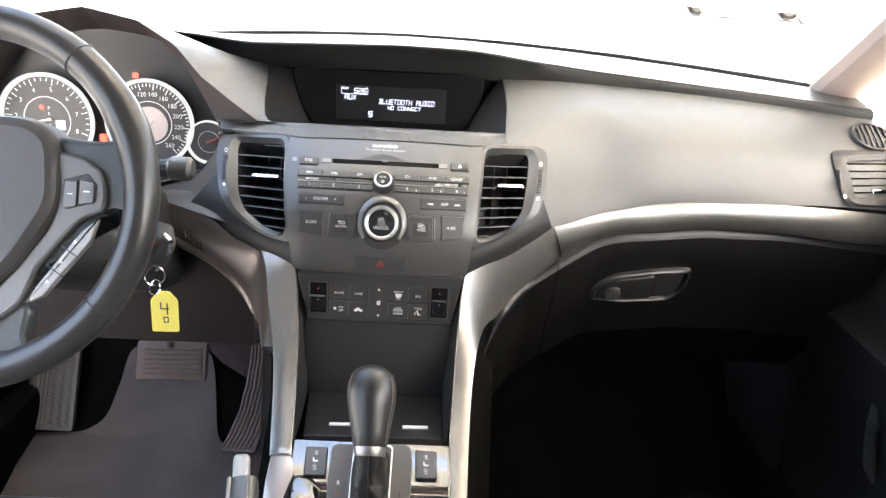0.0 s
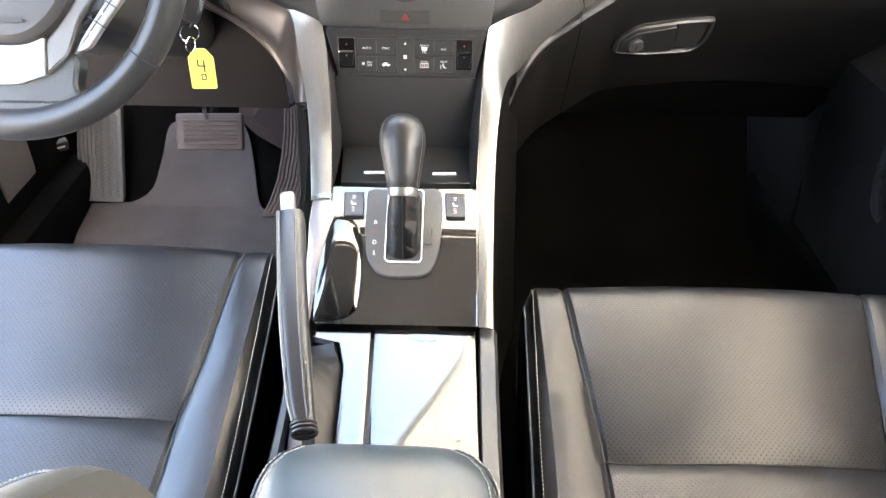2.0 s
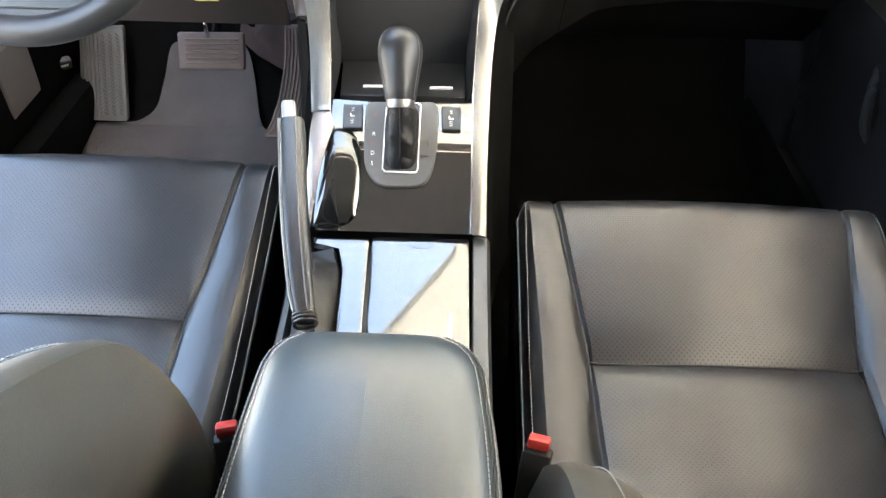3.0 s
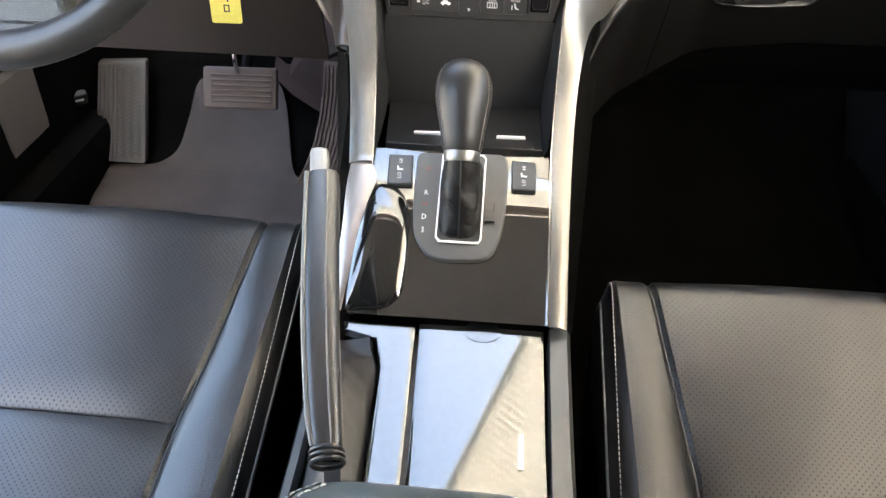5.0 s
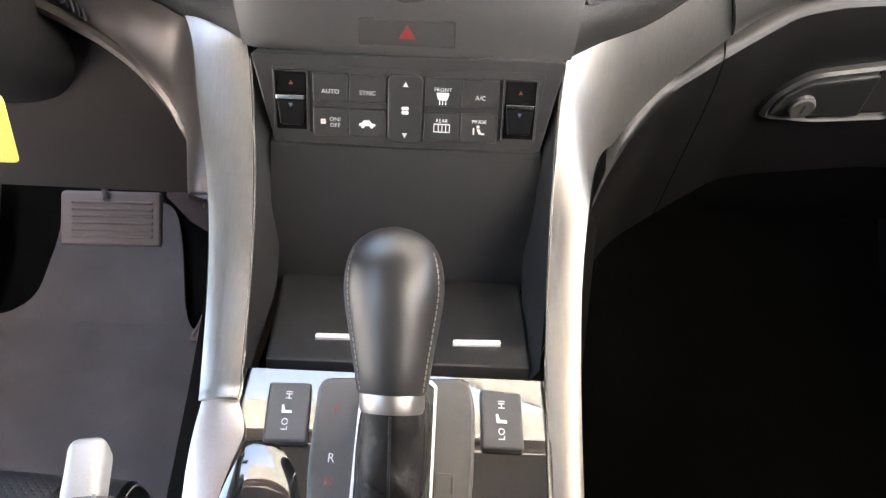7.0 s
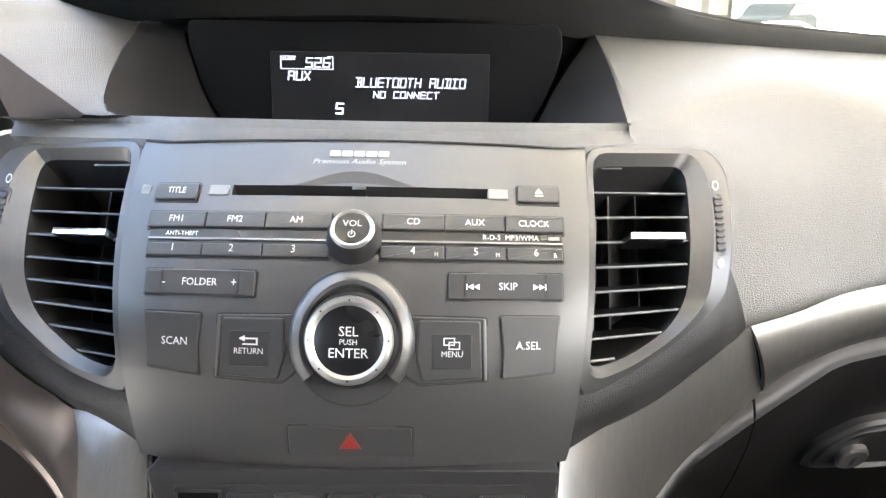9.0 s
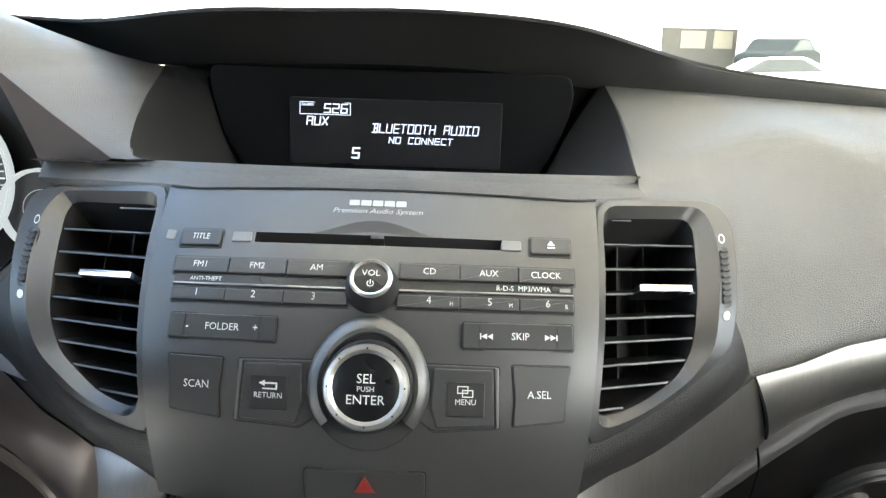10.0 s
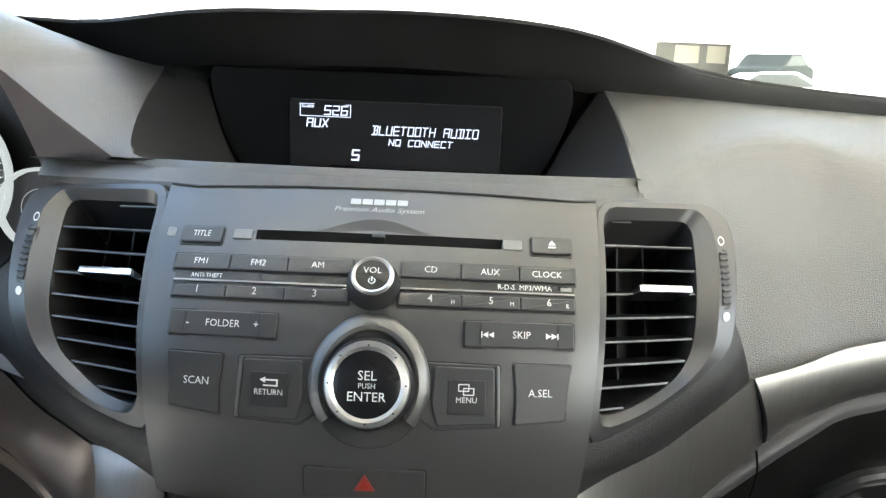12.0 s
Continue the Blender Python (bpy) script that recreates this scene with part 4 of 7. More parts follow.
VENT_L = dict(
    outer=[(-0.1302, 0.9260), (-0.2200, 0.9175), (-0.2335, 0.9128), (-0.2260, 0.8780), (-0.2170, 0.8500), (-0.2045, 0.8352), (-0.1850, 0.8250), (-0.1605, 0.8145), (-0.1380, 0.8105), (-0.1130, 0.8085)],
    hole=[(-0.1372, 0.9192), (-0.2055, 0.9145), (-0.2001, 0.8890), (-0.1945, 0.8563), (-0.1835, 0.8377), (-0.1553, 0.8216), (-0.1379, 0.8181), (-0.1235, 0.8200)],
    wheel=(-0.2142, 0.8818), tab=(-0.1746, -0.1376, 0.8815))


def inside(p, poly):
    ok = False
    for (x0, y0), (x1, y1) in zip(poly, poly[1:] + poly[:1]):
        if (y0 > p[1]) != (y1 > p[1]) and p[0] < (x1 - x0) * (p[1] - y0) / (y1 - y0) + x0:
            ok = not ok
    return ok


BEZEL = material("charcoal bezel plastic", (0.030, 0.0292, 0.0285), 0.38, spec=0.7, grain=0.1, scale=1500, bumpdist=0.0003)
SLAT = material("black slat plastic", (0.009, 0.009, 0.009), 0.42, spec=0.35, grain=0.08, scale=1200, bumpdist=0.0003)
# Paler than the slats, for a thin rod along each front edge.
SLAT_EDGE = material("paler slat edge plastic", (0.070, 0.070, 0.072), 0.35, grain=0.05, scale=1500, bumpdist=0.0002)


def build_vent(v, label):
    vent = thing("air_vent", on_stack(*v["wheel"]), label, "air vent", "air vents of the centre stack")
    s = 1 if v["wheel"][0] > 0 else -1
    start = v["outer"][0]
    outer = resample(rounded(v["outer"], 0.012, 5), 72, start)
    hole = resample(rounded(v["hole"], 0.008, 5), 72, v["hole"][0])
    mid = [(a[0] * 0.45 + b[0] * 0.55, a[1] * 0.45 + b[1] * 0.55) for a, b in zip(outer, hole)]
    rows = [[on_stack(x, z, -0.02) for x, z in outer], [on_stack(x, z, 0.0005) for x, z in outer], [on_stack(x * 0.97 + mid[i][0] * 0.03, z * 0.97 + mid[i][1] * 0.03, 0.002) for i, (x, z) in enumerate(outer)],
            [on_stack(x, z, 0.0028) for x, z in mid], [on_stack(x, z, -0.004) for x, z in hole]]
    part("bezel", skin(rows, closed=True), BEZEL, vent)
    part("duct_wall", skin([[on_stack(x, z, d) for x, z in hole] for d in (-0.004, -0.012, -0.05)], closed=True), DARK, vent)
    part("gap_line", tube([on_stack(x, z, 0.0008) for x, z in outer] + [on_stack(*outer[0], 0.0008)], 0.0009, 6), DARK, vent)
    back = bmesh.new()
    back.faces.new([back.verts.new(on_stack(x, z, -0.05)) for x, z in hole])
    part("duct", back, DARK, vent)
    zs = v["tab"][2] + 0.0002 + 0.0118 * np.arange(-6, 6)
    for k, z in enumerate(zs):
        span = [x for x in np.linspace(-0.24, 0.24, 481) if inside((x, z), hole)]
        if len(span) < 4:
            continue
        x0, x1 = span[0], span[-1]
        rows = [[on_stack(x, z - 0.075 * (abs(x) - 0.15), -0.006) + Vector((0, dy, dz)) for dy, dz in ((0, 0.0008), (0, -0.0008), (0.022, -0.0058), (0.022, -0.0042))] for x in np.linspace(x0, x1, 6)]
        slat = part("slat", skin(rows, closed=True, cap=True), SLAT, vent)
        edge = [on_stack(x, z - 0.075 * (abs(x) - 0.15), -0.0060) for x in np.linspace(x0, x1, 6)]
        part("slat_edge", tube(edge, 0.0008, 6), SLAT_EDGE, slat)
    for x in np.linspace(0.135, 0.19, 4):
        span = [z for z in np.linspace(0.82, 0.925, 200) if inside((s * x, z), hole)]
        if len(span) > 4:
            part("fin", prism(rect(s * x - 0.0006, span[0], s * x + 0.0006, span[-1]), -0.045, -0.03, 0, on_stack), DARK, vent)
    a, b, z = v["tab"]
    part("tab", prism(rect(a, z - 0.0018, b, z + 0.0018, 0.001), -0.012, 0.0015, 0.0015, lambda u, w, d: on_stack(u, w - 0.09 * (abs(u) - 0.16), d)), CHROME, vent, "bright chrome tab")
    x, z = v["wheel"]
    lean = 0.13 * s

    def lay(u, w, d):
        return on_stack(x + u + lean * w, z + w, d)

    part("wheel_slot", prism(rounded([(-0.0042, -0.015), (0.0042, -0.015), (0.0042, 0.015), (-0.0042, 0.015)], 0.003), -0.006, 0.0026, 0.0004, lay), DARK, vent)
    ribs = [prism(rect(-0.0026, t, 0.0026, t + 0.0011), 0.0, 0.0045, 0.0004, lay) for t in np.linspace(-0.0125, 0.0115, 9)]
    wheel = part("thumbwheel", prism(rect(-0.0027, -0.0128, 0.0027, 0.0128, 0.001), -0.001, 0.0036, 0.0005, lay), DARK, vent, "ribbed thumbwheel")
    for rib in ribs:
        part("rib", rib, DARK, wheel)
    part("open_mark", prism(disc(0.0, -0.0185, 0.0022, 14), 0.0025, 0.0032, 0, lay), WHITE, vent)
    ring = skin([[lay(r * math.cos(t), 0.0185 + r * math.sin(t), 0.0032) for t in np.linspace(0, 2 * math.pi, 17)[:-1]] for r in (0.0016, 0.0023)], closed=True)
    part("shut_mark", ring, WHITE, vent)
    return vent


def button(name, poly, parent, mat=None, proud=0.0014, r=0.0015, label=""):
    """A key with rounded corners in a thin shadow gap."""
    rim = [(p[0] + math.copysign(0.0008, p[0] - sum(q[0] for q in poly) / len(poly)), p[1] + math.copysign(0.0008, p[1] - sum(q[1] for q in poly) / len(poly))) for p in poly]
    key = part(name, prism(rounded(poly, r), -0.002, proud, 0.0006, on_key), mat or BUTTON, parent, label)
    part("gap", prism(rounded(rim, r), -0.002, 0.0026, 0, on_key), DARK, key)
    return key


FRAME = material("dark satin silver", (0.15, 0.145, 0.14), 0.35, metal=0.6)
HORSESHOE = material("satin grey metal", (0.14, 0.138, 0.134), 0.42, metal=0.7, grain=0.05, scale=900)
PULL_LINE = material("bright satin line", (0.30, 0.30, 0.295), 0.4, metal=0.8)
BROW = material("shade-darkened brow plastic", (0.030, 0.029, 0.028), 0.5, grain=0.05, scale=1500, bumpdist=0.0003)
CAP = material("black dial cap", (0.01, 0.01, 0.011), 0.28, spec=0.4)


def build_audio():
    unit = thing("car_radio", on_stack(0, 0.85), "dark grey car radio with keys, disc slot and two knobs", "car radio")
    us = sorted(set(list(np.linspace(-0.134, 0.126, 27)) + [-0.072, 0.0698]))
    vs = sorted(set(list(np.linspace(0.768, 0.9262, 25)) + [0.9023, 0.9067]))

    def edge(u, v):
        """Panel outline: narrower at its foot, which hangs in a shallow curve."""
        k = (0.9262 - v) / 0.158
        half_l, half_r = 0.1300 - 0.019 * k, 0.1250 - 0.015 * k
        x = u / 0.134 * half_l if u < 0 else u / 0.126 * half_r
        return x, v + 0.010 * (k ** 4) * (x / 0.12) ** 2

    rows = [[on_stack(*edge(u, v), 0.0022) for u in us] for v in vs]

    def slot(i, j):
        return us[i] >= -0.0721 and us[i + 1] <= 0.0700 and vs[j] >= 0.9022 and vs[j + 1] <= 0.9068

    part("face", skin(rows, thick=0.012, hole=slot), PANEL, unit)
    part("gap_line", tube([on_stack(x, 0.9268 - 0.0012 * (abs(x) / 0.13) ** 2, 0.0026) for x in np.linspace(-0.129, 0.125, 30)], 0.0008, 6), DARK, unit)
    part("slot_lining", prism(rect(-0.078, 0.900, 0.074, 0.912), -0.02, -0.012, 0, on_stack), SLAT, unit)
    # A thin darker plate imitates the shade in the scoop above the slot.
    arch = [(-0.0400, 0.9067)] + [(-0.003 + 0.036 * t, 0.9067 + 0.0066 * math.cos(math.pi * t / 2) ** 1.5) for t in np.linspace(-0.95, 0.95, 25)] + [(0.0340, 0.9067)]
    part("slot_brow", prism(arch, 0.0, 0.0026, 0.0003, on_stack), BROW, unit, "arched scoop over the disc slot, its shade as a darker plate")
    part("slot_tab", prism(rect(-0.0045, 0.9052, 0.0030, 0.9067, 0.0005), -0.006, 0.0024, 0.0003, on_stack), BROW, unit)
    for a, b in ((-0.0812, -0.0702), (0.0677, 0.0786)):
        part("slot_end", prism(rect(a, 0.9021, b, 0.9064, 0.0008), 0, 0.003, 0.0004, on_stack), KEYGREY, unit)

    def key(name, x0, z0, x1, z1, word="", h=0.0042, mat=WHITE, at=None, wide=1.0, **kw):
        k = button(name, [(x0, z0), (x1, z0), (x1, z1), (x0, z1)], unit, **kw)
        if word:
            u, v = at or ((x0 + x1) / 2, (z0 + z1) / 2)
            lettering(word, h, u, v, 0.0043, on_key, mat, k, wide=wide)
        return k

    P = 0.0040
    key("key", -0.1100, 0.9028, -0.0868, 0.9100, "TITLE", 0.0026, proud=P, wide=1.15)
    e = key("key", 0.0834, 0.9038, 0.1060, 0.9110, proud=P)
    part("eject_mark", merge(prism([(0.0928, 0.9075), (0.0972, 0.9075), (0.0950, 0.9095)], 0.0038, 0.0044, 0, on_key), prism(rect(0.0928, 0.9062, 0.0972, 0.9068), 0.0038, 0.0044, 0, on_key)), WHITE, e)
    for xs, words, at in (([-0.1100, -0.0788, -0.0472, -0.0125], ("FM1", "FM2", "AM"), (-0.0946, -0.0632, -0.0310)), ([0.0128, 0.0449, 0.0762, 0.1072], ("CD", "AUX", "CLOCK"), (0.0289, 0.0605, 0.0912))):
        for a, b, wd, c in zip(xs, xs[1:], words, at):
            key("key", a + 0.0002, 0.8907, b - 0.0002, 0.8976, wd, 0.0028, at=(c, 0.8941), wide=1.25, proud=P, r=0.0006)
    for xs, words, at in (([-0.1080, -0.0783, -0.0467, -0.0128], "123", (-0.0938, -0.0628, -0.0309)), ([0.0125, 0.0453, 0.0766, 0.1060], "456", (0.0292, 0.0610, 0.0918))):
        for a, b, wd, c in zip(xs, xs[1:], words, at):
            key("key", a + 0.0002, 0.8783, b - 0.0002, 0.8840, wd, 0.0033, at=(c, 0.8816), wide=1.15, proud=P, r=0.0006)
    for wd, x in (("H", 0.0410), ("M", 0.0720), ("R", 0.1017)):
        lettering(wd, 0.0020, x, 0.8804, 0.0043, on_key, WHITE, unit)
    for a, b in ((-0.1085, -0.0135), (0.0130, 0.1062)):
        ux = list(np.linspace(a, b, 15))
        part("groove_bar", prism([(u, 0.8848) for u in ux] + [(u, 0.8900) for u in ux[::-1]], -0.001, 0.0026, 0, on_key), CAP, unit)
        part("groove_line", prism([(u, 0.8857) for u in ux] + [(u, 0.8864) for u in ux[::-1]], 0.0020, 0.0034, 0, on_key), PULL_LINE, unit, "thin bright line")
    lettering("ANTI-THEFT", 0.0019, -0.0905, 0.8881, 0.0033, on_key, WHITE, unit, wide=1.2)
    lettering("R-D-S  MP3/WMA", 0.0023, 0.0790, 0.8881, 0.0036, on_key, WHITE, unit, wide=1.2)
    part("aux_mark", prism(rect(0.0985, 0.8873, 0.1045, 0.8890, 0.0003), 0.003, 0.0036, 0, on_key), KEYGREY, unit)
    f = key("key", -0.1060, 0.8611, -0.0486, 0.8723, "FOLDER", 0.0033, at=(-0.0769, 0.8667), wide=1.1, proud=P)
    lettering("-", 0.0042, -0.0957, 0.8667, 0.0043, on_key, WHITE, f)
    lettering("+", 0.0038, -0.0592, 0.8667, 0.0043, on_key, WHITE, f)
    s = key("key", 0.0474, 0.8611, 0.1050, 0.8727, "SKIP", 0.0033, at=(0.0770, 0.8668), wide=1.1, proud=P)
    for c, g in ((0.0597, -1), (0.0928, 1)):
        bits = [prism([(c + g * q, 0.8654), (c + g * (q + 0.0028), 0.8667), (c + g * q, 0.8680)], 0.0038, 0.0044, 0, on_key) for q in (-0.003, 0.0)]
        bits.append(prism(rect(c + g * 0.0030, 0.8654, c + g * 0.0036, 0.8680), 0.0038, 0.0044, 0, on_key))
        part("skip_mark", merge(*bits), WHITE, s)
    for a, b, m in ((-0.1060, -0.0486, f), (0.0474, 0.1050, s)):
        for x in (a + 0.0085, b - 0.0085):
            part("key_groove", prism(rect(x - 0.0003, 0.8618, x + 0.0003, 0.8718), 0.0034, 0.0043, 0, on_key), DARK, m)
    k = button("key", [(-0.1020, 0.8270), (-0.0753, 0.8236), (-0.0763, 0.8380), (-0.0748, 0.8529), (-0.1043, 0.8533)], unit, proud=P)
    lettering("SCAN", 0.0038, -0.0876, 0.8397, 0.0043, on_key, WHITE, k)
    k = button("key", [(0.0743, 0.8241), (0.1004, 0.8266), (0.1032, 0.8535), (0.0731, 0.8538), (0.0748, 0.8390)], unit, proud=P)
    lettering("A.SEL", 0.0038, 0.0871, 0.8400, 0.0043, on_key, WHITE, k)
    # silver cheeks and framed keys beside the large knob
    EX, EZ = 0.0006, 0.8412
    for g, word in ((-1, "RETURN"), (1, "MENU")):
        q = lambda pts: [(g * u, v) for u, v in pts]
        fr = part("key_frame", prism(rounded(q([(0.0205, 0.8537), (0.0662, 0.8529), (0.0672, 0.8229), (0.0335, 0.8209), (0.0218, 0.8300)]), 0.002), -0.002, 0.0034, 0.0008, on_key), BUTTON, unit, "dark grey key frame")
        part("gap", prism(rounded(q([(0.0200, 0.8544), (0.0670, 0.8536), (0.0680, 0.8222), (0.0333, 0.8201), (0.0212, 0.8298)]), 0.002), -0.002, 0.0026, 0, on_key), DARK, fr)
        part("rim_strip", prism(rounded(q([(0.0640, 0.8526), (0.0660, 0.8526), (0.0669, 0.8232), (0.0652, 0.8232)]), 0.0008), 0.0, 0.0044, 0.0007, on_key), HORSESHOE, fr, "satin silver outer strip")
        k = part("key", prism(rounded(q([(0.0330, 0.8518), (0.0634, 0.8514), (0.0646, 0.8244), (0.0352, 0.8228), (0.0322, 0.8340)]), 0.0015), 0.0, 0.0042, 0.0008, on_key), BUTTON, unit)
        part("key_panel", prism(rect(min(g * 0.0400, g * 0.0592), 0.8290, max(g * 0.0400, g * 0.0592), 0.8456, 0.0008), 0.003, 0.0046, 0.0004, on_key), CLIMATE_KEY, k)
        lettering(word, 0.0028, g * 0.0495, 0.8362, 0.0049, on_key, WHITE, k)
        cx, cz = g * 0.0495, 0.8411
        if g < 0:
            mark = merge(prism([(cx - 0.005, cz + 0.0010), (cx - 0.002, cz - 0.0004), (cx - 0.002, cz + 0.0024)], 0.0046, 0.0050, 0, on_key), prism(rect(cx - 0.002, cz + 0.0006, cx + 0.0045, cz + 0.0014), 0.0046, 0.0050, 0, on_key), prism(rect(cx + 0.0037, cz - 0.0016, cx + 0.0045, cz + 0.0014), 0.0046, 0.0050, 0, on_key), prism(rect(cx - 0.003, cz - 0.0020, cx + 0.0045, cz - 0.0013), 0.0046, 0.0050, 0, on_key))
        else:
            bars = []
            for ox, oz in ((-0.001, 0.0010), (0.0015, -0.0008)):
                a0, b0, a1, b1 = cx + ox - 0.0033, cz + oz - 0.0018, cx + ox + 0.0023, cz + oz + 0.0018
                for r4 in ((a0, b0, a1, b0 + 0.0005), (a0, b1 - 0.0005, a1, b1), (a0, b0, a0 + 0.0005, b1), (a1 - 0.0005, b0, a1, b1)):
                    bars.append(prism(rect(*r4), 0.0046, 0.0050, 0, on_key))
            mark = merge(*bars)
        part("key_mark", mark, WHITE, k)
    arc = np.linspace(radians(-40), radians(220), 53)
    rows = [[on_stack(EX + r * math.cos(t), EZ + r * math.sin(t), w) for t in arc] for r, w in ((0.0228, 0.0), (0.0232, 0.0062), (0.0250, 0.0068), (0.0280, 0.0060), (0.0300, 0.0044), (0.0308, 0.0028), (0.0310, 0.0))]
    part("knob_surround", skin(rows), HORSESHOE, unit, "satin grey horseshoe round the dial")
    part("knob_base", prism(disc(EX, EZ - 0.003, 0.0290, 48), 0, 0.0030, 0.0010, on_stack), BROW, unit, "dark grey dial base")

    def dial(cx, cz, parts, n=56):
        base = on_stack(cx, cz)
        nrm = (on_stack(cx, cz, 0.01) - base).normalized()
        sx = Vector((1, 0, 0))
        sz = nrm.cross(sx).normalized()
        if sz.z < 0:
            sz = -sz
        put = lambda u, v, w: base + sx * u + sz * v + nrm * w
        made = None
        for name, prof, mat, label in parts:
            made = part(name, lathe(prof, put, n), mat, unit if made is None else made_first, label)
            if name.endswith("knob"):
                made_first = made
        return made_first, put

    big, put = dial(EX, EZ, [("selector_knob", [(0.001, 0), (0.0236, 0), (0.0232, 0.006), (0.0224, 0.011), (0.0218, 0.0125), (0.001, 0.0125)], DARK, "black selector dial"),
                             ("ring", [(0.0166, 0.0120), (0.0213, 0.0110), (0.0214, 0.0140), (0.0206, 0.0162), (0.0185, 0.0167), (0.0166, 0.0158)], DIAL, "brushed metal dial ring"),
                             ("cap", [(0.001, 0.012), (0.0168, 0.012), (0.0166, 0.0156), (0.0145, 0.0163), (0.001, 0.0165)], CAP, "glossy black dial cap")])
    for word, h, dv in (("SEL", 0.0047, 0.0040), ("PUSH", 0.0026, -0.0009), ("ENTER", 0.0046, -0.0062)):
        lettering(word, h, 0.0, dv, 0.0168, put, WHITE, big)
    part("ring_dots", merge(*[prism(disc(0.0191 * math.cos(t), 0.0191 * math.sin(t), 0.0005, 8), 0.0160, 0.0169, 0, put) for t in np.linspace(0, 2 * math.pi, 9)[:-1]]), DARK, big)
    small, put = dial(-0.0008, 0.8843, [("volume_knob", [(0.001, 0), (0.0148, 0), (0.0134, 0.008), (0.0116, 0.012), (0.001, 0.012)], DARK, "black volume knob"),
                                ("ring", [(0.0090, 0.0115), (0.0112, 0.0115), (0.0112, 0.0130), (0.0102, 0.0142), (0.0090, 0.0137)], DIAL, "chrome knob ring"),
                                ("cap", [(0.001, 0.011), (0.0091, 0.011), (0.0088, 0.0136), (0.001, 0.0140)], CAP, "glossy black knob cap")], 40)
    lettering("VOL", 0.0036, 0, 0.0022, 0.0143, put, WHITE, small)
    arc = [[put(r * math.cos(t), -0.0038 + r * math.sin(t), 0.0143) for t in np.linspace(radians(125), radians(415), 18)] for r in (0.0014, 0.0019)]
    part("power_mark", merge(skin(arc), prism(rect(-0.0003, -0.0040, 0.0003, -0.0015), 0.0141, 0.0144, 0, put)), WHITE, small)
    # the maker's word as five plain blocks, and the line below it
    for k in range(5):
        x = -0.0189 + 0.0067 * k
        part("maker_mark", prism(rect(x, 0.9195, x + 0.0058, 0.9220, 0.0004), 0.002, 0.0027, 0, on_stack), PALEPRINT, unit, "plain silver block of the maker's mark")
    lettering("Premium Audio System", 0.0022, -0.0022, 0.9172, 0.0026, on_stack, PALEPRINT, unit, slant=0.25, wide=1.75)
    h = button("hazard_switch", [(-0.0307, 0.7820), (0.0305, 0.7820), (0.0305, 0.7985), (-0.0307, 0.7985)], unit, proud=P, r=0.002)
    tri = [[(0.0 + r * math.cos(t), 0.7900 + r * math.sin(t)) for t in (radians(90), radians(210), radians(330))] for r in (0.0062, 0.0036)]
    part("hazard_mark", prism(tri[0], 0.0038, 0.0044, 0, on_key), REDPRINT, h, "red hazard triangle")
    part("hazard_mark", prism(tri[1], 0.0040, 0.0046, 0, on_key), material("dark red print", (0.25, 0.015, 0.01), 0.5), h)
    part("door_pip", prism(rect(-0.1205, 0.9050, -0.1145, 0.9092, 0.001), 0.002, 0.0025, 0, on_key), material("grey print", (0.2, 0.2, 0.2), 0.6), unit)
    return unit


build_audio()
build_vent(VENT_R, "dark slatted air vent on the passenger's side of the stack")
build_vent(VENT_L, "dark slatted air vent on the driver's side of the stack")


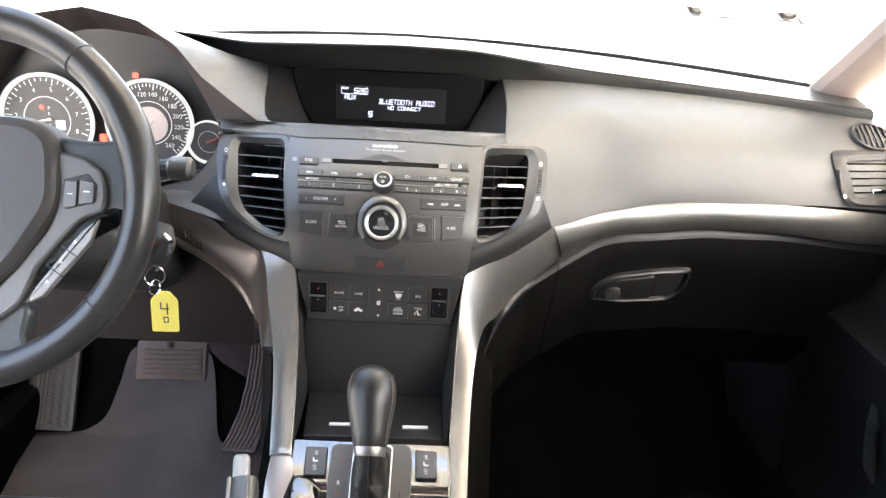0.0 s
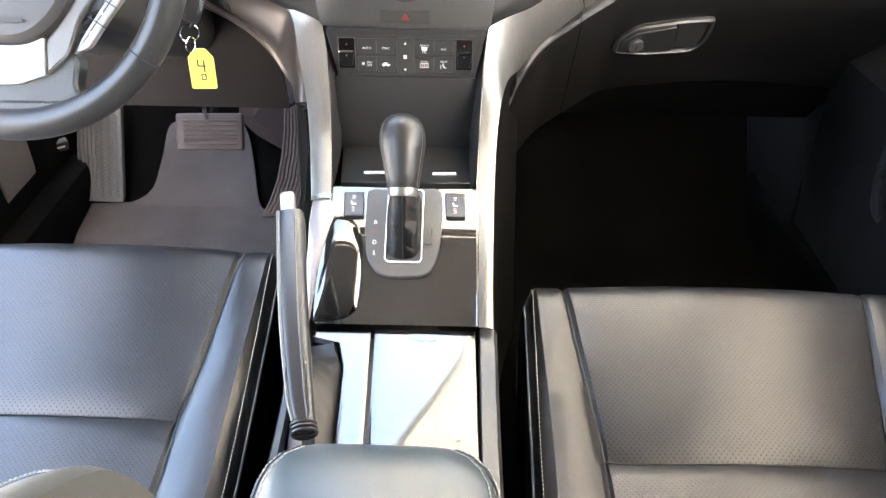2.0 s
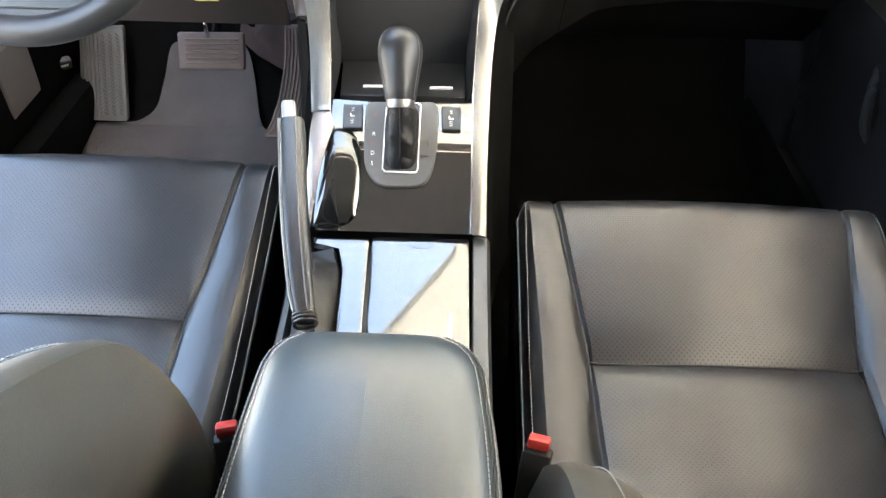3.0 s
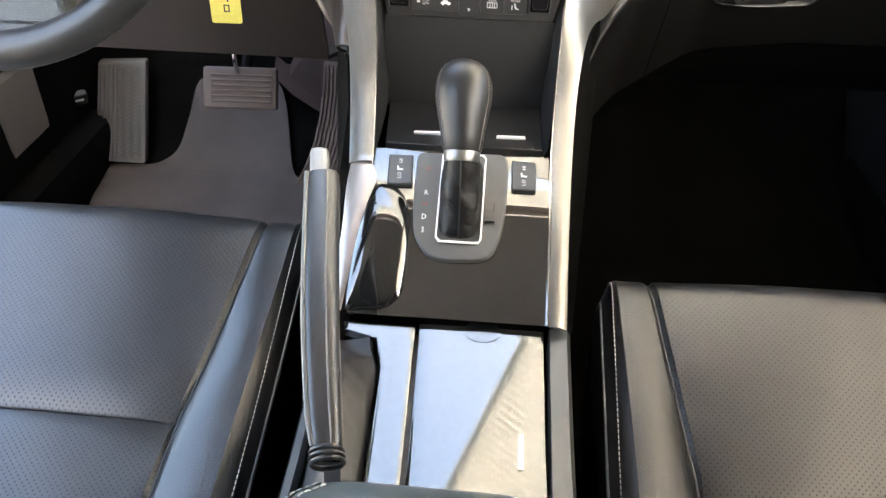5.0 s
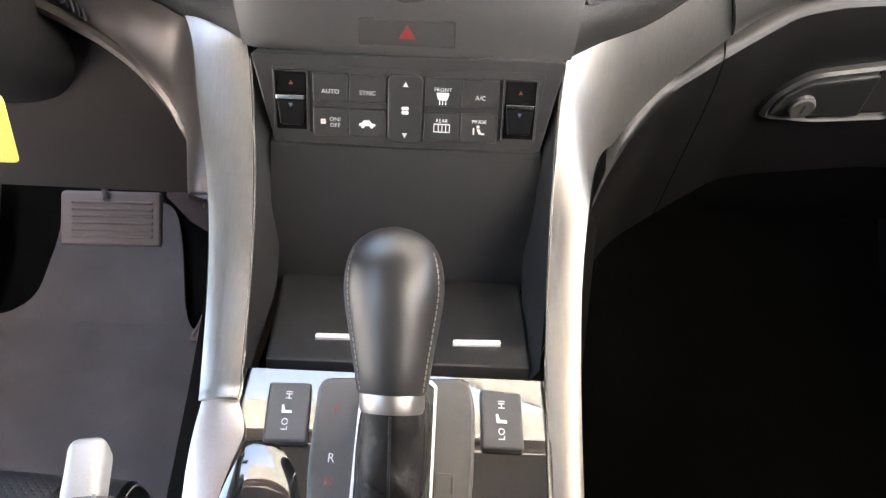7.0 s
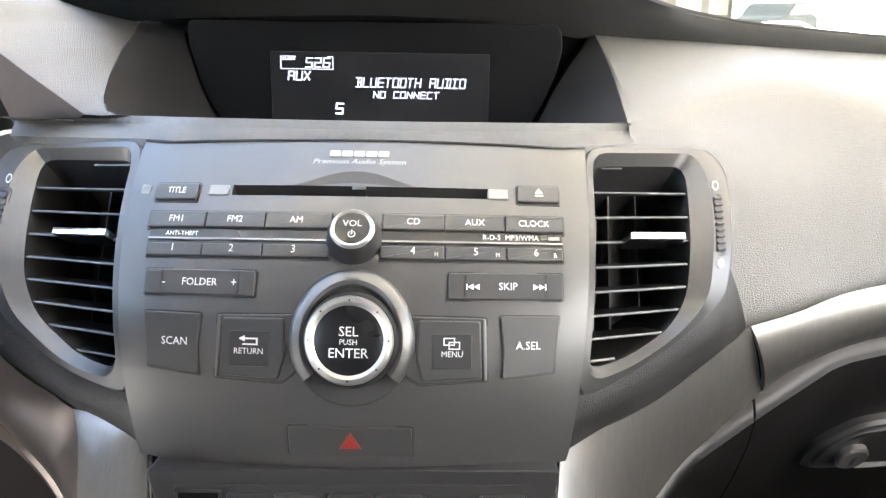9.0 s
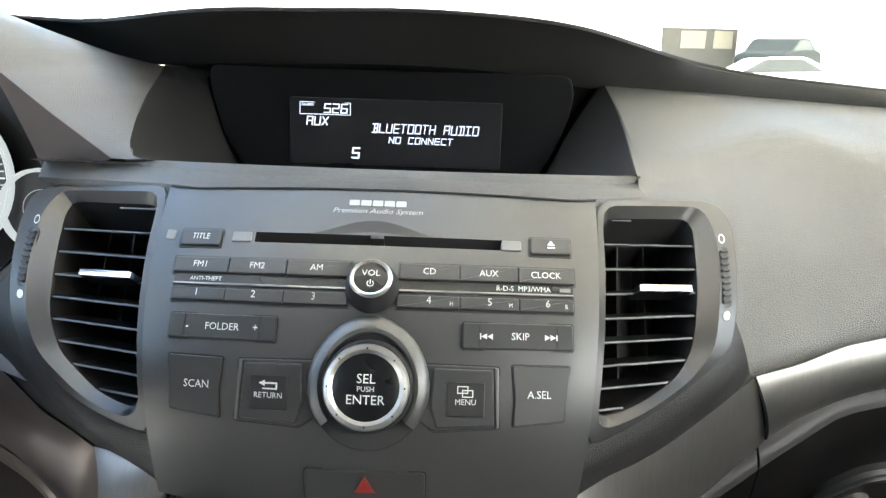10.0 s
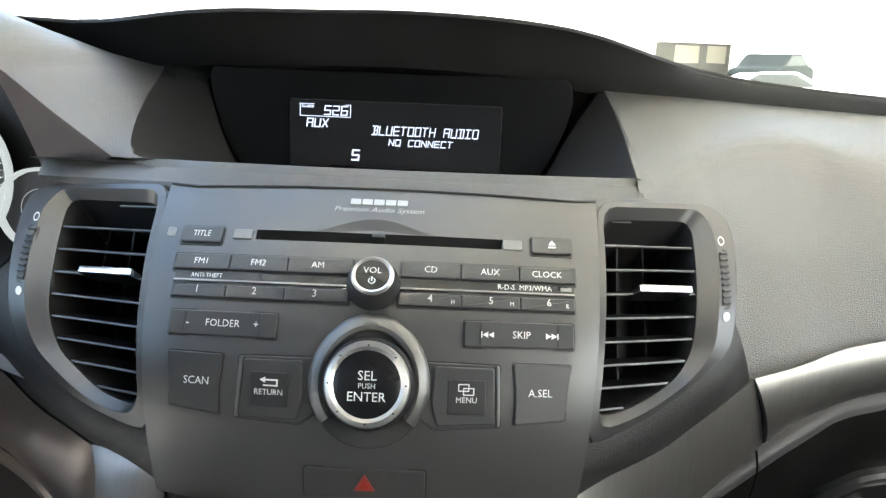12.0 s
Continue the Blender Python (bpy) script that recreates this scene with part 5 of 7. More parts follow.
# ---- display ----
def build_display():
    disp = thing("display", (0, 1.19, 0.94), "small lit audio display in a glossy black surround", "display")
    put = lambda u, v, w: Vector((u, 1.197 - w, v))
    glass = material("dim display glass", (0.016, 0.016, 0.018), 0.3, spec=0.3)
    part("glass", prism(rect(-0.0880, 0.9255, 0.0765, 0.9765, 0.002), 0, 0.002, 0.0005, put), glass, disp)
    T = 0.0028
    strokes = {
        "A": "00 02 12 10|01 11", "B": "02 12 10 00|c2 c0|c1 11", "C": "12 02 00 10", "D": "02 12 10 00|c2 c0", "E": "12 02 00 10|01 11",
        "H": "00 02|10 12|01 11", "I": "02 12|00 10|c0 c2", "K": "00 02|01 12|01 10", "L": "02 00 10", "N": "00 02 10 12", "O": "00 02 12 10 00", "T": "02 12|c2 c0",
        "U": "02 00 10 12", "X": "00 12|02 10", "5": "12 02 01 11 10 00", "2": "02 12 11 01 00 10", "6": "12 02 00 10 11 01"}

    def segments(word, u0, u1, v, h, r):
        """Display letters of straight segments, from u0 to u1 with their middle at v."""
        step = (u1 - u0) / (len(word) - 0.3)
        w, bits = step * 0.70, []
        for i, ch in enumerate(word):
            for line in strokes.get(ch, "").split("|"):
                p = []
                for q in line.split():
                    a, b = {"0": 0.0, "1": 1.0, "c": 0.42}[q[0]], int(q[1]) / 2
                    p.append(Vector((u0 + step * i + w * a + 0.12 * h * (b - 0.5), v + h * (b - 0.5))))
                for a, b in zip(p, p[1:]):
                    t = (b - a).normalized() * r if (b - a).length else Vector((r, 0))
                    n = Vector((-t.y, t.x))
                    bits.append(prism([tuple(a - t * 0.7 - n), tuple(b + t * 0.7 - n), tuple(b + t * 0.7 + n), tuple(a - t * 0.7 + n)], 0.0018, T, 0, put))
        part("lettering", merge(*bits), SCREEN_TEXT, disp, "lit display letters")

    segments("526", -0.0610, -0.0435, 0.9686, 0.0066, 0.00045)
    segments("AUX", -0.0745, -0.0585, 0.9588, 0.0062, 0.00045)
    segments("BLUETOOTH AUDIO", -0.0238, 0.0585, 0.9546, 0.0066, 0.00042)
    segments("NO CONNECT", -0.0105, 0.0388, 0.9456, 0.0046, 0.00038)
    segments("5", -0.0390, -0.0340, 0.9348, 0.0075, 0.00065)
    segments("CLOCK", -0.0785, -0.0695, 0.9712, 0.0014, 0.0002)
    bars = [rect(-0.0803, 0.9636, -0.0408, 0.9641), rect(-0.0803, 0.9728, -0.0690, 0.9733), rect(-0.0803, 0.9636, -0.0798, 0.9733), rect(-0.0413, 0.9636, -0.0408, 0.9733), rect(-0.0450, 0.9728, -0.0408, 0.9733)]
    part("clock_frame", merge(*[prism(b, 0.0018, T, 0, put) for b in bars]), SCREEN_TEXT, disp)


build_display()


# ---- climate panel ----
def build_climate():
    unit = thing("climate_panel", (0, 0.935, 0.74), "dark grey climate panel with white-marked keys", "control panel")
    body = [(-0.104, 0.776), (0.106, 0.779), (0.093, 0.716), (0.0, 0.7115), (-0.089, 0.714)]
    part("face", prism(rounded(body, 0.004), -0.03, 0.0, 0.001, on_climate), material("dark grey climate plastic", (0.020, 0.0195, 0.0195), 0.45, grain=0.08, scale=1500, bumpdist=0.0003), unit)
    inner = [(-0.0905, 0.768), (0.0935, 0.771), (0.0870, 0.7195), (0.0, 0.7150), (-0.0830, 0.7175)]
    part("recess", prism(rounded(inner, 0.004), -0.004, 0.0006, 0.0003, on_climate), DARK, unit)

    def key(name, x0, z0, x1, z1, r=0.0012, proud=0.0035):
        return part(name, prism(rect(x0, z0, x1, z1, r), -0.001, proud, 0.0008, on_climate), CLIMATE_KEY, unit)

    W = 0.0039
    cols_l, cols_r = [-0.0625, -0.0380, -0.0128], [0.0125, 0.0375, 0.0630]
    for cols, tops, lows in ((cols_l, ("AUTO", "SYNC"), ("", "")), (cols_r, ("FRONT", "A/C"), ("REAR", "MODE"))):
        for i in range(2):
            k = key("key", cols[i] + 0.0003, 0.7462, cols[i + 1] - 0.0003, 0.7650)
            m = (cols[i] + cols[i + 1]) / 2
            part("pip", prism(rect(m - 0.0010, 0.7615, m + 0.0010, 0.7622), 0.003, W, 0, on_climate), DARK, k)
            if tops[i] == "FRONT":
                lettering("FRONT", 0.0026, m, 0.7575, W, on_climate, WHITE, k)
                part("key_mark", merge(prism(rounded([(m - 0.0045, 0.7555), (m + 0.0045, 0.7555), (m + 0.003, 0.7505), (m - 0.003, 0.7505)], 0.001), 0.003, W, 0, on_climate), *[prism(rect(m + q - 0.0003, 0.7475, m + q + 0.0003, 0.7500), 0.003, W, 0, on_climate) for q in (-0.002, 0, 0.002)]), WHITE, k)
            else:
                lettering(tops[i], 0.0031, m, 0.7530, W, on_climate, WHITE, k)
            k = key("key", cols[i] + 0.0003, 0.7225, cols[i + 1] - 0.0003, 0.7418)
            part("pip", prism(rect(m - 0.0010, 0.7400, m + 0.0010, 0.7407), 0.003, W, 0, on_climate), DARK, k)
            if lows[i] == "REAR":
                lettering("REAR", 0.0025, m, 0.7365, W, on_climate, WHITE, k)
                part("key_mark", merge(*[prism(rect(m + a, 0.7285, m + a + 0.0006, 0.7345), 0.003, W, 0, on_climate) for a in (-0.0055, -0.0025, 0, 0.0025, 0.005)], prism(rect(m - 0.0055, 0.7338, m + 0.0056, 0.7345), 0.003, W, 0, on_climate), prism(rect(m - 0.0055, 0.7285, m + 0.0056, 0.7291), 0.003, W, 0, on_climate)), WHITE, k)
            elif lows[i] == "MODE":
                lettering("MODE", 0.0025, m, 0.7370, W, on_climate, WHITE, k)
                part("key_mark", merge(prism(disc(m - 0.0005, 0.7335, 0.0011, 10), 0.003, W, 0, on_climate), prism([(m - 0.0015, 0.7322), (m + 0.0008, 0.7318), (m + 0.0015, 0.7295), (m + 0.004, 0.7290), (m + 0.004, 0.7280), (m, 0.7285)], 0.003, W, 0, on_climate), prism(rect(m - 0.004, 0.7280, m - 0.003, 0.7325), 0.003, W, 0, on_climate)), WHITE, k)
            elif i == 0:
                lettering("ON/\nOFF", 0.0029, m + 0.003, 0.7322, W, on_climate, WHITE, k)
                part("key_mark", merge(*[prism(disc(m - 0.0050 + 0.0012 * math.cos(t), 0.7325 + 0.0012 * math.sin(t), 0.0010, 8), 0.003, W, 0, on_climate) for t in (0.8, 2.4, 3.9, 5.5)]), WHITE, k)
            else:
                part("key_mark", merge(prism([(m - 0.0055, 0.7305), (m + 0.0055, 0.7305), (m + 0.0055, 0.7320), (m + 0.003, 0.7325), (m + 0.0015, 0.7345), (m - 0.0025, 0.7345), (m - 0.004, 0.7325), (m - 0.0055, 0.7322)], 0.003, W, 0, on_climate), prism(disc(m - 0.003, 0.7303, 0.0013, 10), 0.003, W, 0, on_climate), prism(disc(m + 0.003, 0.7303, 0.0013, 10), 0.003, W, 0, on_climate)), WHITE, k)
    f = part("fan_switch", prism(rounded([(-0.0118, 0.7195), (0.0118, 0.7195), (0.0118, 0.7665), (-0.0118, 0.7665)], 0.006), -0.001, 0.0042, 0.001, on_climate), CLIMATE_KEY, unit)
    part("up_mark", prism([(-0.0018, 0.7585), (0.0018, 0.7585), (0.0, 0.7618)], 0.004, 0.0046, 0, on_climate), WHITE, f)
    part("down_mark", prism([(-0.0018, 0.7270), (0.0, 0.7237), (0.0018, 0.7270)], 0.004, 0.0046, 0, on_climate), WHITE, f)
    part("fan_mark", merge(*[prism(disc(0.0016 * math.cos(t), 0.7425 + 0.0020 * math.sin(t), 0.0013, 10), 0.004, 0.0046, 0, on_climate) for t in (0.8, 2.4, 3.9, 5.5)]), WHITE, f)
    for x in (-0.0770, 0.0770):
        k = part("temperature_switch", prism(rect(x - 0.0105, 0.7255, x + 0.0105, 0.7650, 0.0015), -0.001, 0.0009, 0.0003, on_climate), PIT, unit, "black recess of the temperature switch")
        part("frame", merge(prism(rect(x - 0.0118, 0.7245, x - 0.0105, 0.7660), -0.001, 0.0030, 0.0005, on_climate), prism(rect(x + 0.0105, 0.7245, x + 0.0118, 0.7660), -0.001, 0.0030, 0.0005, on_climate), prism(rect(x - 0.0104, 0.7650, x + 0.0104, 0.7660), -0.001, 0.0030, 0.0004, on_climate)), CLIMATE_KEY, k)
        part("rocker_top", prism(rect(x - 0.0098, 0.7505, x + 0.0098, 0.7640, 0.001), 0.0, 0.0014, 0.0004, on_climate), PIT, k)
        part("rocker", prism(rect(x - 0.0095, 0.7470, x + 0.0095, 0.7502, 0.0006), 0.0, 0.0062, 0.0006, on_climate), CHROME, k, "bright chrome rocker bar")
        part("rocker_face", prism(rounded([(x - 0.0095, 0.7466), (x + 0.0095, 0.7466), (x + 0.0075, 0.7290), (x - 0.0075, 0.7290)], 0.002), 0.0, 0.0040, 0.0012, on_climate), SURROUND, k)
        part("warm_mark", prism([(x - 0.0014, 0.7562), (x + 0.0014, 0.7562), (x, 0.7588)], 0.001, 0.0019, 0, on_climate), REDPRINT, k, "dull red arrow")
        part("cool_mark", prism([(x - 0.0014, 0.7440), (x, 0.7414), (x + 0.0014, 0.7440)], 0.003, 0.0046, 0, on_climate), BLUEPRINT, k, "dull blue arrow")


build_climate()


# ---- centre console ----
def stitches(path, parent, step=0.006, length=0.004, r=0.0006, mat=None):
    """A row of short thread stitches along a path, joined into one part."""
    p = [Vector(q) for q in path]
    d = np.cumsum([0] + [(b - a).length for a, b in zip(p, p[1:])])

    def at(s):
        return Vector([float(np.interp(s, d, [q[i] for q in p])) for i in range(3)])

    bits = [tube([at(s), at(s + length / 2) + Vector((0, 0, r)), at(s + length)], r, 5) for s in np.arange(0, d[-1] - length, step)]
    return part("stitching", merge(*bits), mat or THREAD, parent, "pale stitching")


def on_lid(u, v, w):
    """The lid lies a little lower towards the armrest."""
    return Vector((u, v, w - 0.26 * (0.65 - v) + 0.55 * (0.65 - v) * abs(0.65 - v)))


PULL = material("bright satin metal", (0.85, 0.85, 0.84), 0.45, metal=0.6)


def build_console():
    con = thing("center_console", (0, 0.5, 0.2), "black centre console with gloss deck, tray and covered cup holder", "console")
    # flanks
    for s in (-1, 1):
        rows = []
        for y, z in ((-0.25, 0.465), (0.30, 0.465), (0.50, 0.470), (0.60, 0.482), (0.647, 0.503), (0.72, 0.555), (0.80, 0.60), (0.86, 0.64), (0.90, 0.665), (0.94, 0.680), (0.972, 0.690), (1.02, 0.70)):
            w = float(np.interp(y, [0, 0.65, 0.86, 0.94, 1.02], [0.117, 0.114, 0.116, 0.130, 0.150]))
            rows.append([(s * w, y, z), (s * (w + 0.004), y + 0.004, z - 0.02), (s * (w + 0.012), y + 0.01, z - 0.10), (s * (w + 0.03), y + 0.01, 0.19)])
        part("flank", skin(rows, thick=0.008), PIT, con)
    # deck of the shifter
    ys = np.linspace(0.6495, 0.8105, 22)
    rows = [[on_console(x, y, 0.0) for x in np.linspace(-0.094 if y < 0.72 else -0.090, 0.0985, 14)] for y in ys]
    part("deck", skin(rows, thick=0.01), DECK, con, "gloss black patterned deck")
    # tray and pocket
    part("tray_lid", prism(rounded([(-0.0775, 0.8135), (0.0885, 0.8165), (0.0870, 0.930), (-0.0865, 0.924)], 0.003), 0.605, 0.6195, 0.002), POCKET2, con, "black tray lid")
    for a, b in ((-0.050, -0.019), (0.039, 0.070)):
        part("lid_pull", prism(rounded([(a, 0.8360), (b, 0.8375), (b, 0.8420), (a, 0.8405)], 0.001), 0.619, 0.6222, 0.0010), PULL, con, "bright chrome lid pull")
    rows = [[(x, y, z) for x in np.linspace(-0.092, 0.094, 8)] for y, z in ((0.945, 0.722), (0.930, 0.715), (0.918, 0.67), (0.915, 0.615))]
    part("pocket_back", skin(rows), POCKET, con, "dark grey pocket back")
    part("latch", box(0.046, 0.006, 0.004, 0.001, 1, pose(0.001, 0.914, 0.648)), BUTTON, con)
    for s, off in ((-1, 0.0), (1, 0.0015)):
        a = spline([(s * 0.106, 0.955, 0.765), (s * 0.1035, 0.93, 0.732), (s * 0.0995, 0.89, 0.688), (s * 0.097, 0.85, 0.650), (s * 0.093, 0.812, 0.622)], 16)
        b = spline([(s * 0.090, 0.955, 0.72), (s * 0.0885, 0.935, 0.70), (s * 0.0875, 0.91, 0.63), (s * 0.0875, 0.87, 0.615), (s * 0.087, 0.812, 0.612)], 16)
        part("pocket_side", skin([[p, p.lerp(q, 0.5), q] for p, q in zip(a, b)]), POCKET, con)
    # lids over the cup holder
    def lid(name, ys, left, right, label):
        rows = []
        for y in ys:
            x0, x1 = float(np.interp(y, *left)), float(np.interp(y, *right))
            row = [(x0, 0.497), (x0, 0.5105), (x0 + 0.0005, 0.5116), (x0 + 0.0016, 0.512)] + [(x0 + (x1 - x0) * k / 8, 0.512) for k in range(1, 8)] + [(x1 - 0.0016, 0.512), (x1 - 0.0005, 0.5116), (x1, 0.5105), (x1, 0.497)]
            rows.append([on_lid(x, y, z) for x, z in row])
        rows.insert(0, [p + Vector((0, 0.0005, -0.014)) for p in rows[0]])
        part(name, skin(rows), DECK, con, label)

    lid("cup_lid", np.linspace(0.6515, 0.355, 24), ([0.36, 0.65], [-0.0160, -0.0240]), ([0.36, 0.65], [0.0990, 0.0955]), "gloss black sliding cup holder lid")
    lid("side_lid", [0.648, 0.643, 0.640, 0.636, 0.632, 0.622, 0.61] + list(np.linspace(0.60, 0.355, 18)), ([0.36, 0.60, 0.632, 0.640, 0.648], [-0.0500, -0.0560, -0.0640, -0.0960, -0.0985]), ([0.36, 0.65], [-0.0195, -0.0280]), "narrow gloss black strip beside the lid")
    part("lid_gap", prism([(-0.030, 0.649), (-0.022, 0.649), (-0.014, 0.36), (-0.022, 0.36)], 0.47, 0.500, 0, on_lid), DARK, con)
    part("lid_pull", prism(rect(0.0735, 0.504, 0.0775, 0.540, 0.001), 0.5115, 0.514, 0.0008, on_lid), CHROME, con, "slim chrome lid pull")
    part("thumb_notch", prism(disc(0.037, 0.647, 0.018, 24, 0.7), 0.510, 0.5126, 0.0004, on_lid), GLOSS, con)
    for s, x0, x1 in ((1, 0.1005, 0.1215), (-1, -0.118, -0.1065)):
        rows = [[(x0, y, 0.480 - (0.65 - max(y, 0.3)) * 0.2), (x0, y, z - 0.0045), (x0 + 0.001, y, z), (x1 - 0.004, y, z), (x1, y, z - 0.007), (x1 + 0.002 * s, y, 0.42)] for y, z in ((0.655, 0.5135), (0.62, 0.506), (0.58, 0.4985), (0.54, 0.492), (0.5, 0.4875), (0.44, 0.485), (0.36, 0.4860), (0.05, 0.486), (-0.2, 0.486))]
        part("side_rail", skin(rows), PANEL, con)
    part("well_floor", prism(rect(-0.112, -0.2, 0.115, 0.66), 0.36, 0.39, 0), DARK, con)
    # shift gate plate
    gate = [(-0.0416, 0.8030), (0.0490, 0.8070), (0.0535, 0.788), (0.0532, 0.750), (0.0500, 0.7200), (0.0425, 0.7010), (0.0300, 0.6950), (-0.0080, 0.6935), (-0.0235, 0.6975), (-0.0375, 0.7150), (-0.0410, 0.750)]
    part("gate_plate", prism(rounded(gate, 0.009, 4), -0.004, 0.0050, 0.002, on_console, 3), PANEL, con, "matt grey shift gate plate")
    hole_o, hole_i = rect(-0.0157, 0.7093, 0.0302, 0.8030, 0.004), rect(-0.0140, 0.7110, 0.0285, 0.8015, 0.003)
    rows = [[on_console(x, y, d) for x, y in resample(lp, 48, (lp[0][0], lp[0][1]))] for lp, d in ((hole_o, 0.0045), (hole_o, 0.0062), (hole_i, 0.0062), (hole_i, 0.0035))]
    part("gate_frame", skin(rows, closed=True), PULL, con, "bright chrome gate frame")
    part("gate_well", prism(hole_i, 0.0045, 0.0053, 0, on_console), DARK, con)
    for word, y, mat in (("P", 0.7813, REDPRINT), ("R", 0.7550, WHITE), ("N", 0.7434, REDPRINT), ("D", 0.7312, WHITE), ("S", 0.7190, WHITE)):
        lettering(word, 0.0050, -0.0283, y, 0.0054, on_console, mat, con)
    part("release_cover", prism(rect(0.0314, 0.7302, 0.0420, 0.7500, 0.0006), 0.0045, 0.0056, 0.0003, on_console), PANEL, con)
    part("release_slot", prism(rect(0.0402, 0.7400, 0.0413, 0.7480), 0.0050, 0.0060, 0, on_console), DARK, con)
    for x, plan in ((-0.0577, [(-0.0692, 0.7625), (-0.0436, 0.7628), (-0.0458, 0.7990), (-0.0714, 0.7985)]), (0.0692, [(0.0574, 0.7640), (0.0820, 0.7637), (0.0812, 0.7985), (0.0560, 0.8000)])):
        k = part("seat_heater_switch", prism(rounded(plan, 0.0025), -0.002, 0.0045, 0.0015, on_console), CLIMATE_KEY, con)
        for word, y in (("HI", 0.7900), ("LO", 0.7725)):
            lettering(word, 0.0040, 0, 0, 0.0048, lambda u, v, w: on_console(x - v, y + u, w), WHITE, k)
        part("seat_mark", prism([(x - 0.003, 0.7790), (x + 0.003, 0.7790), (x + 0.003, 0.7805), (x - 0.0012, 0.7808), (x - 0.0022, 0.7840), (x - 0.0035, 0.7840)], 0.004, 0.0048, 0, on_console), WHITE, k)
    # domed ashtray cover
    outline = [(-0.0800, 0.7650), (-0.0610, 0.7640), (-0.0470, 0.7490), (-0.0425, 0.7300), (-0.0408, 0.6873), (-0.0430, 0.6640), (-0.0590, 0.6535), (-0.0985, 0.6505), (-0.1000, 0.6600), (-0.0965, 0.698), (-0.0905, 0.734), (-0.0845, 0.7525)]
    lp = resample(rounded(outline, 0.008, 4), 64, outline[0])
    cx, cy = -0.071, 0.703
    rows = [[on_console(cx + (x - cx) * k, cy + (y - cy) * k, h) for x, y in lp] for k, h in ((1.0, -0.002), (1.0, 0.0008), (0.99, 0.0016), (0.94, 0.0030), (0.87, 0.0044), (0.77, 0.0060), (0.62, 0.0078), (0.45, 0.0092), (0.25, 0.0100), (0.02, 0.0103))]
    part("ashtray_cover", skin(rows, closed=True, cap=True), GLOSS, con, "domed piano black ashtray cover")
    return con


POCKET = material("dark pocket plastic", (0.0145, 0.0140, 0.0140), 0.6, grain=0.1, scale=900, bumpdist=0.0004, spec=0.3)
POCKET2 = material("black tray plastic", (0.011, 0.0104, 0.0104), 0.5, grain=0.2, scale=700, bumpdist=0.0004, spec=0.3)
DECK = material("gloss patterned deck", (0.016, 0.015, 0.014), 0.022, coat=1.0, spec=1.0, vary=0.3, scale=900, stretch=(1.0, 0.15, 0.15))
build_console()


DULL_THREAD = material("dull grey thread", (0.30, 0.28, 0.265), 0.7)


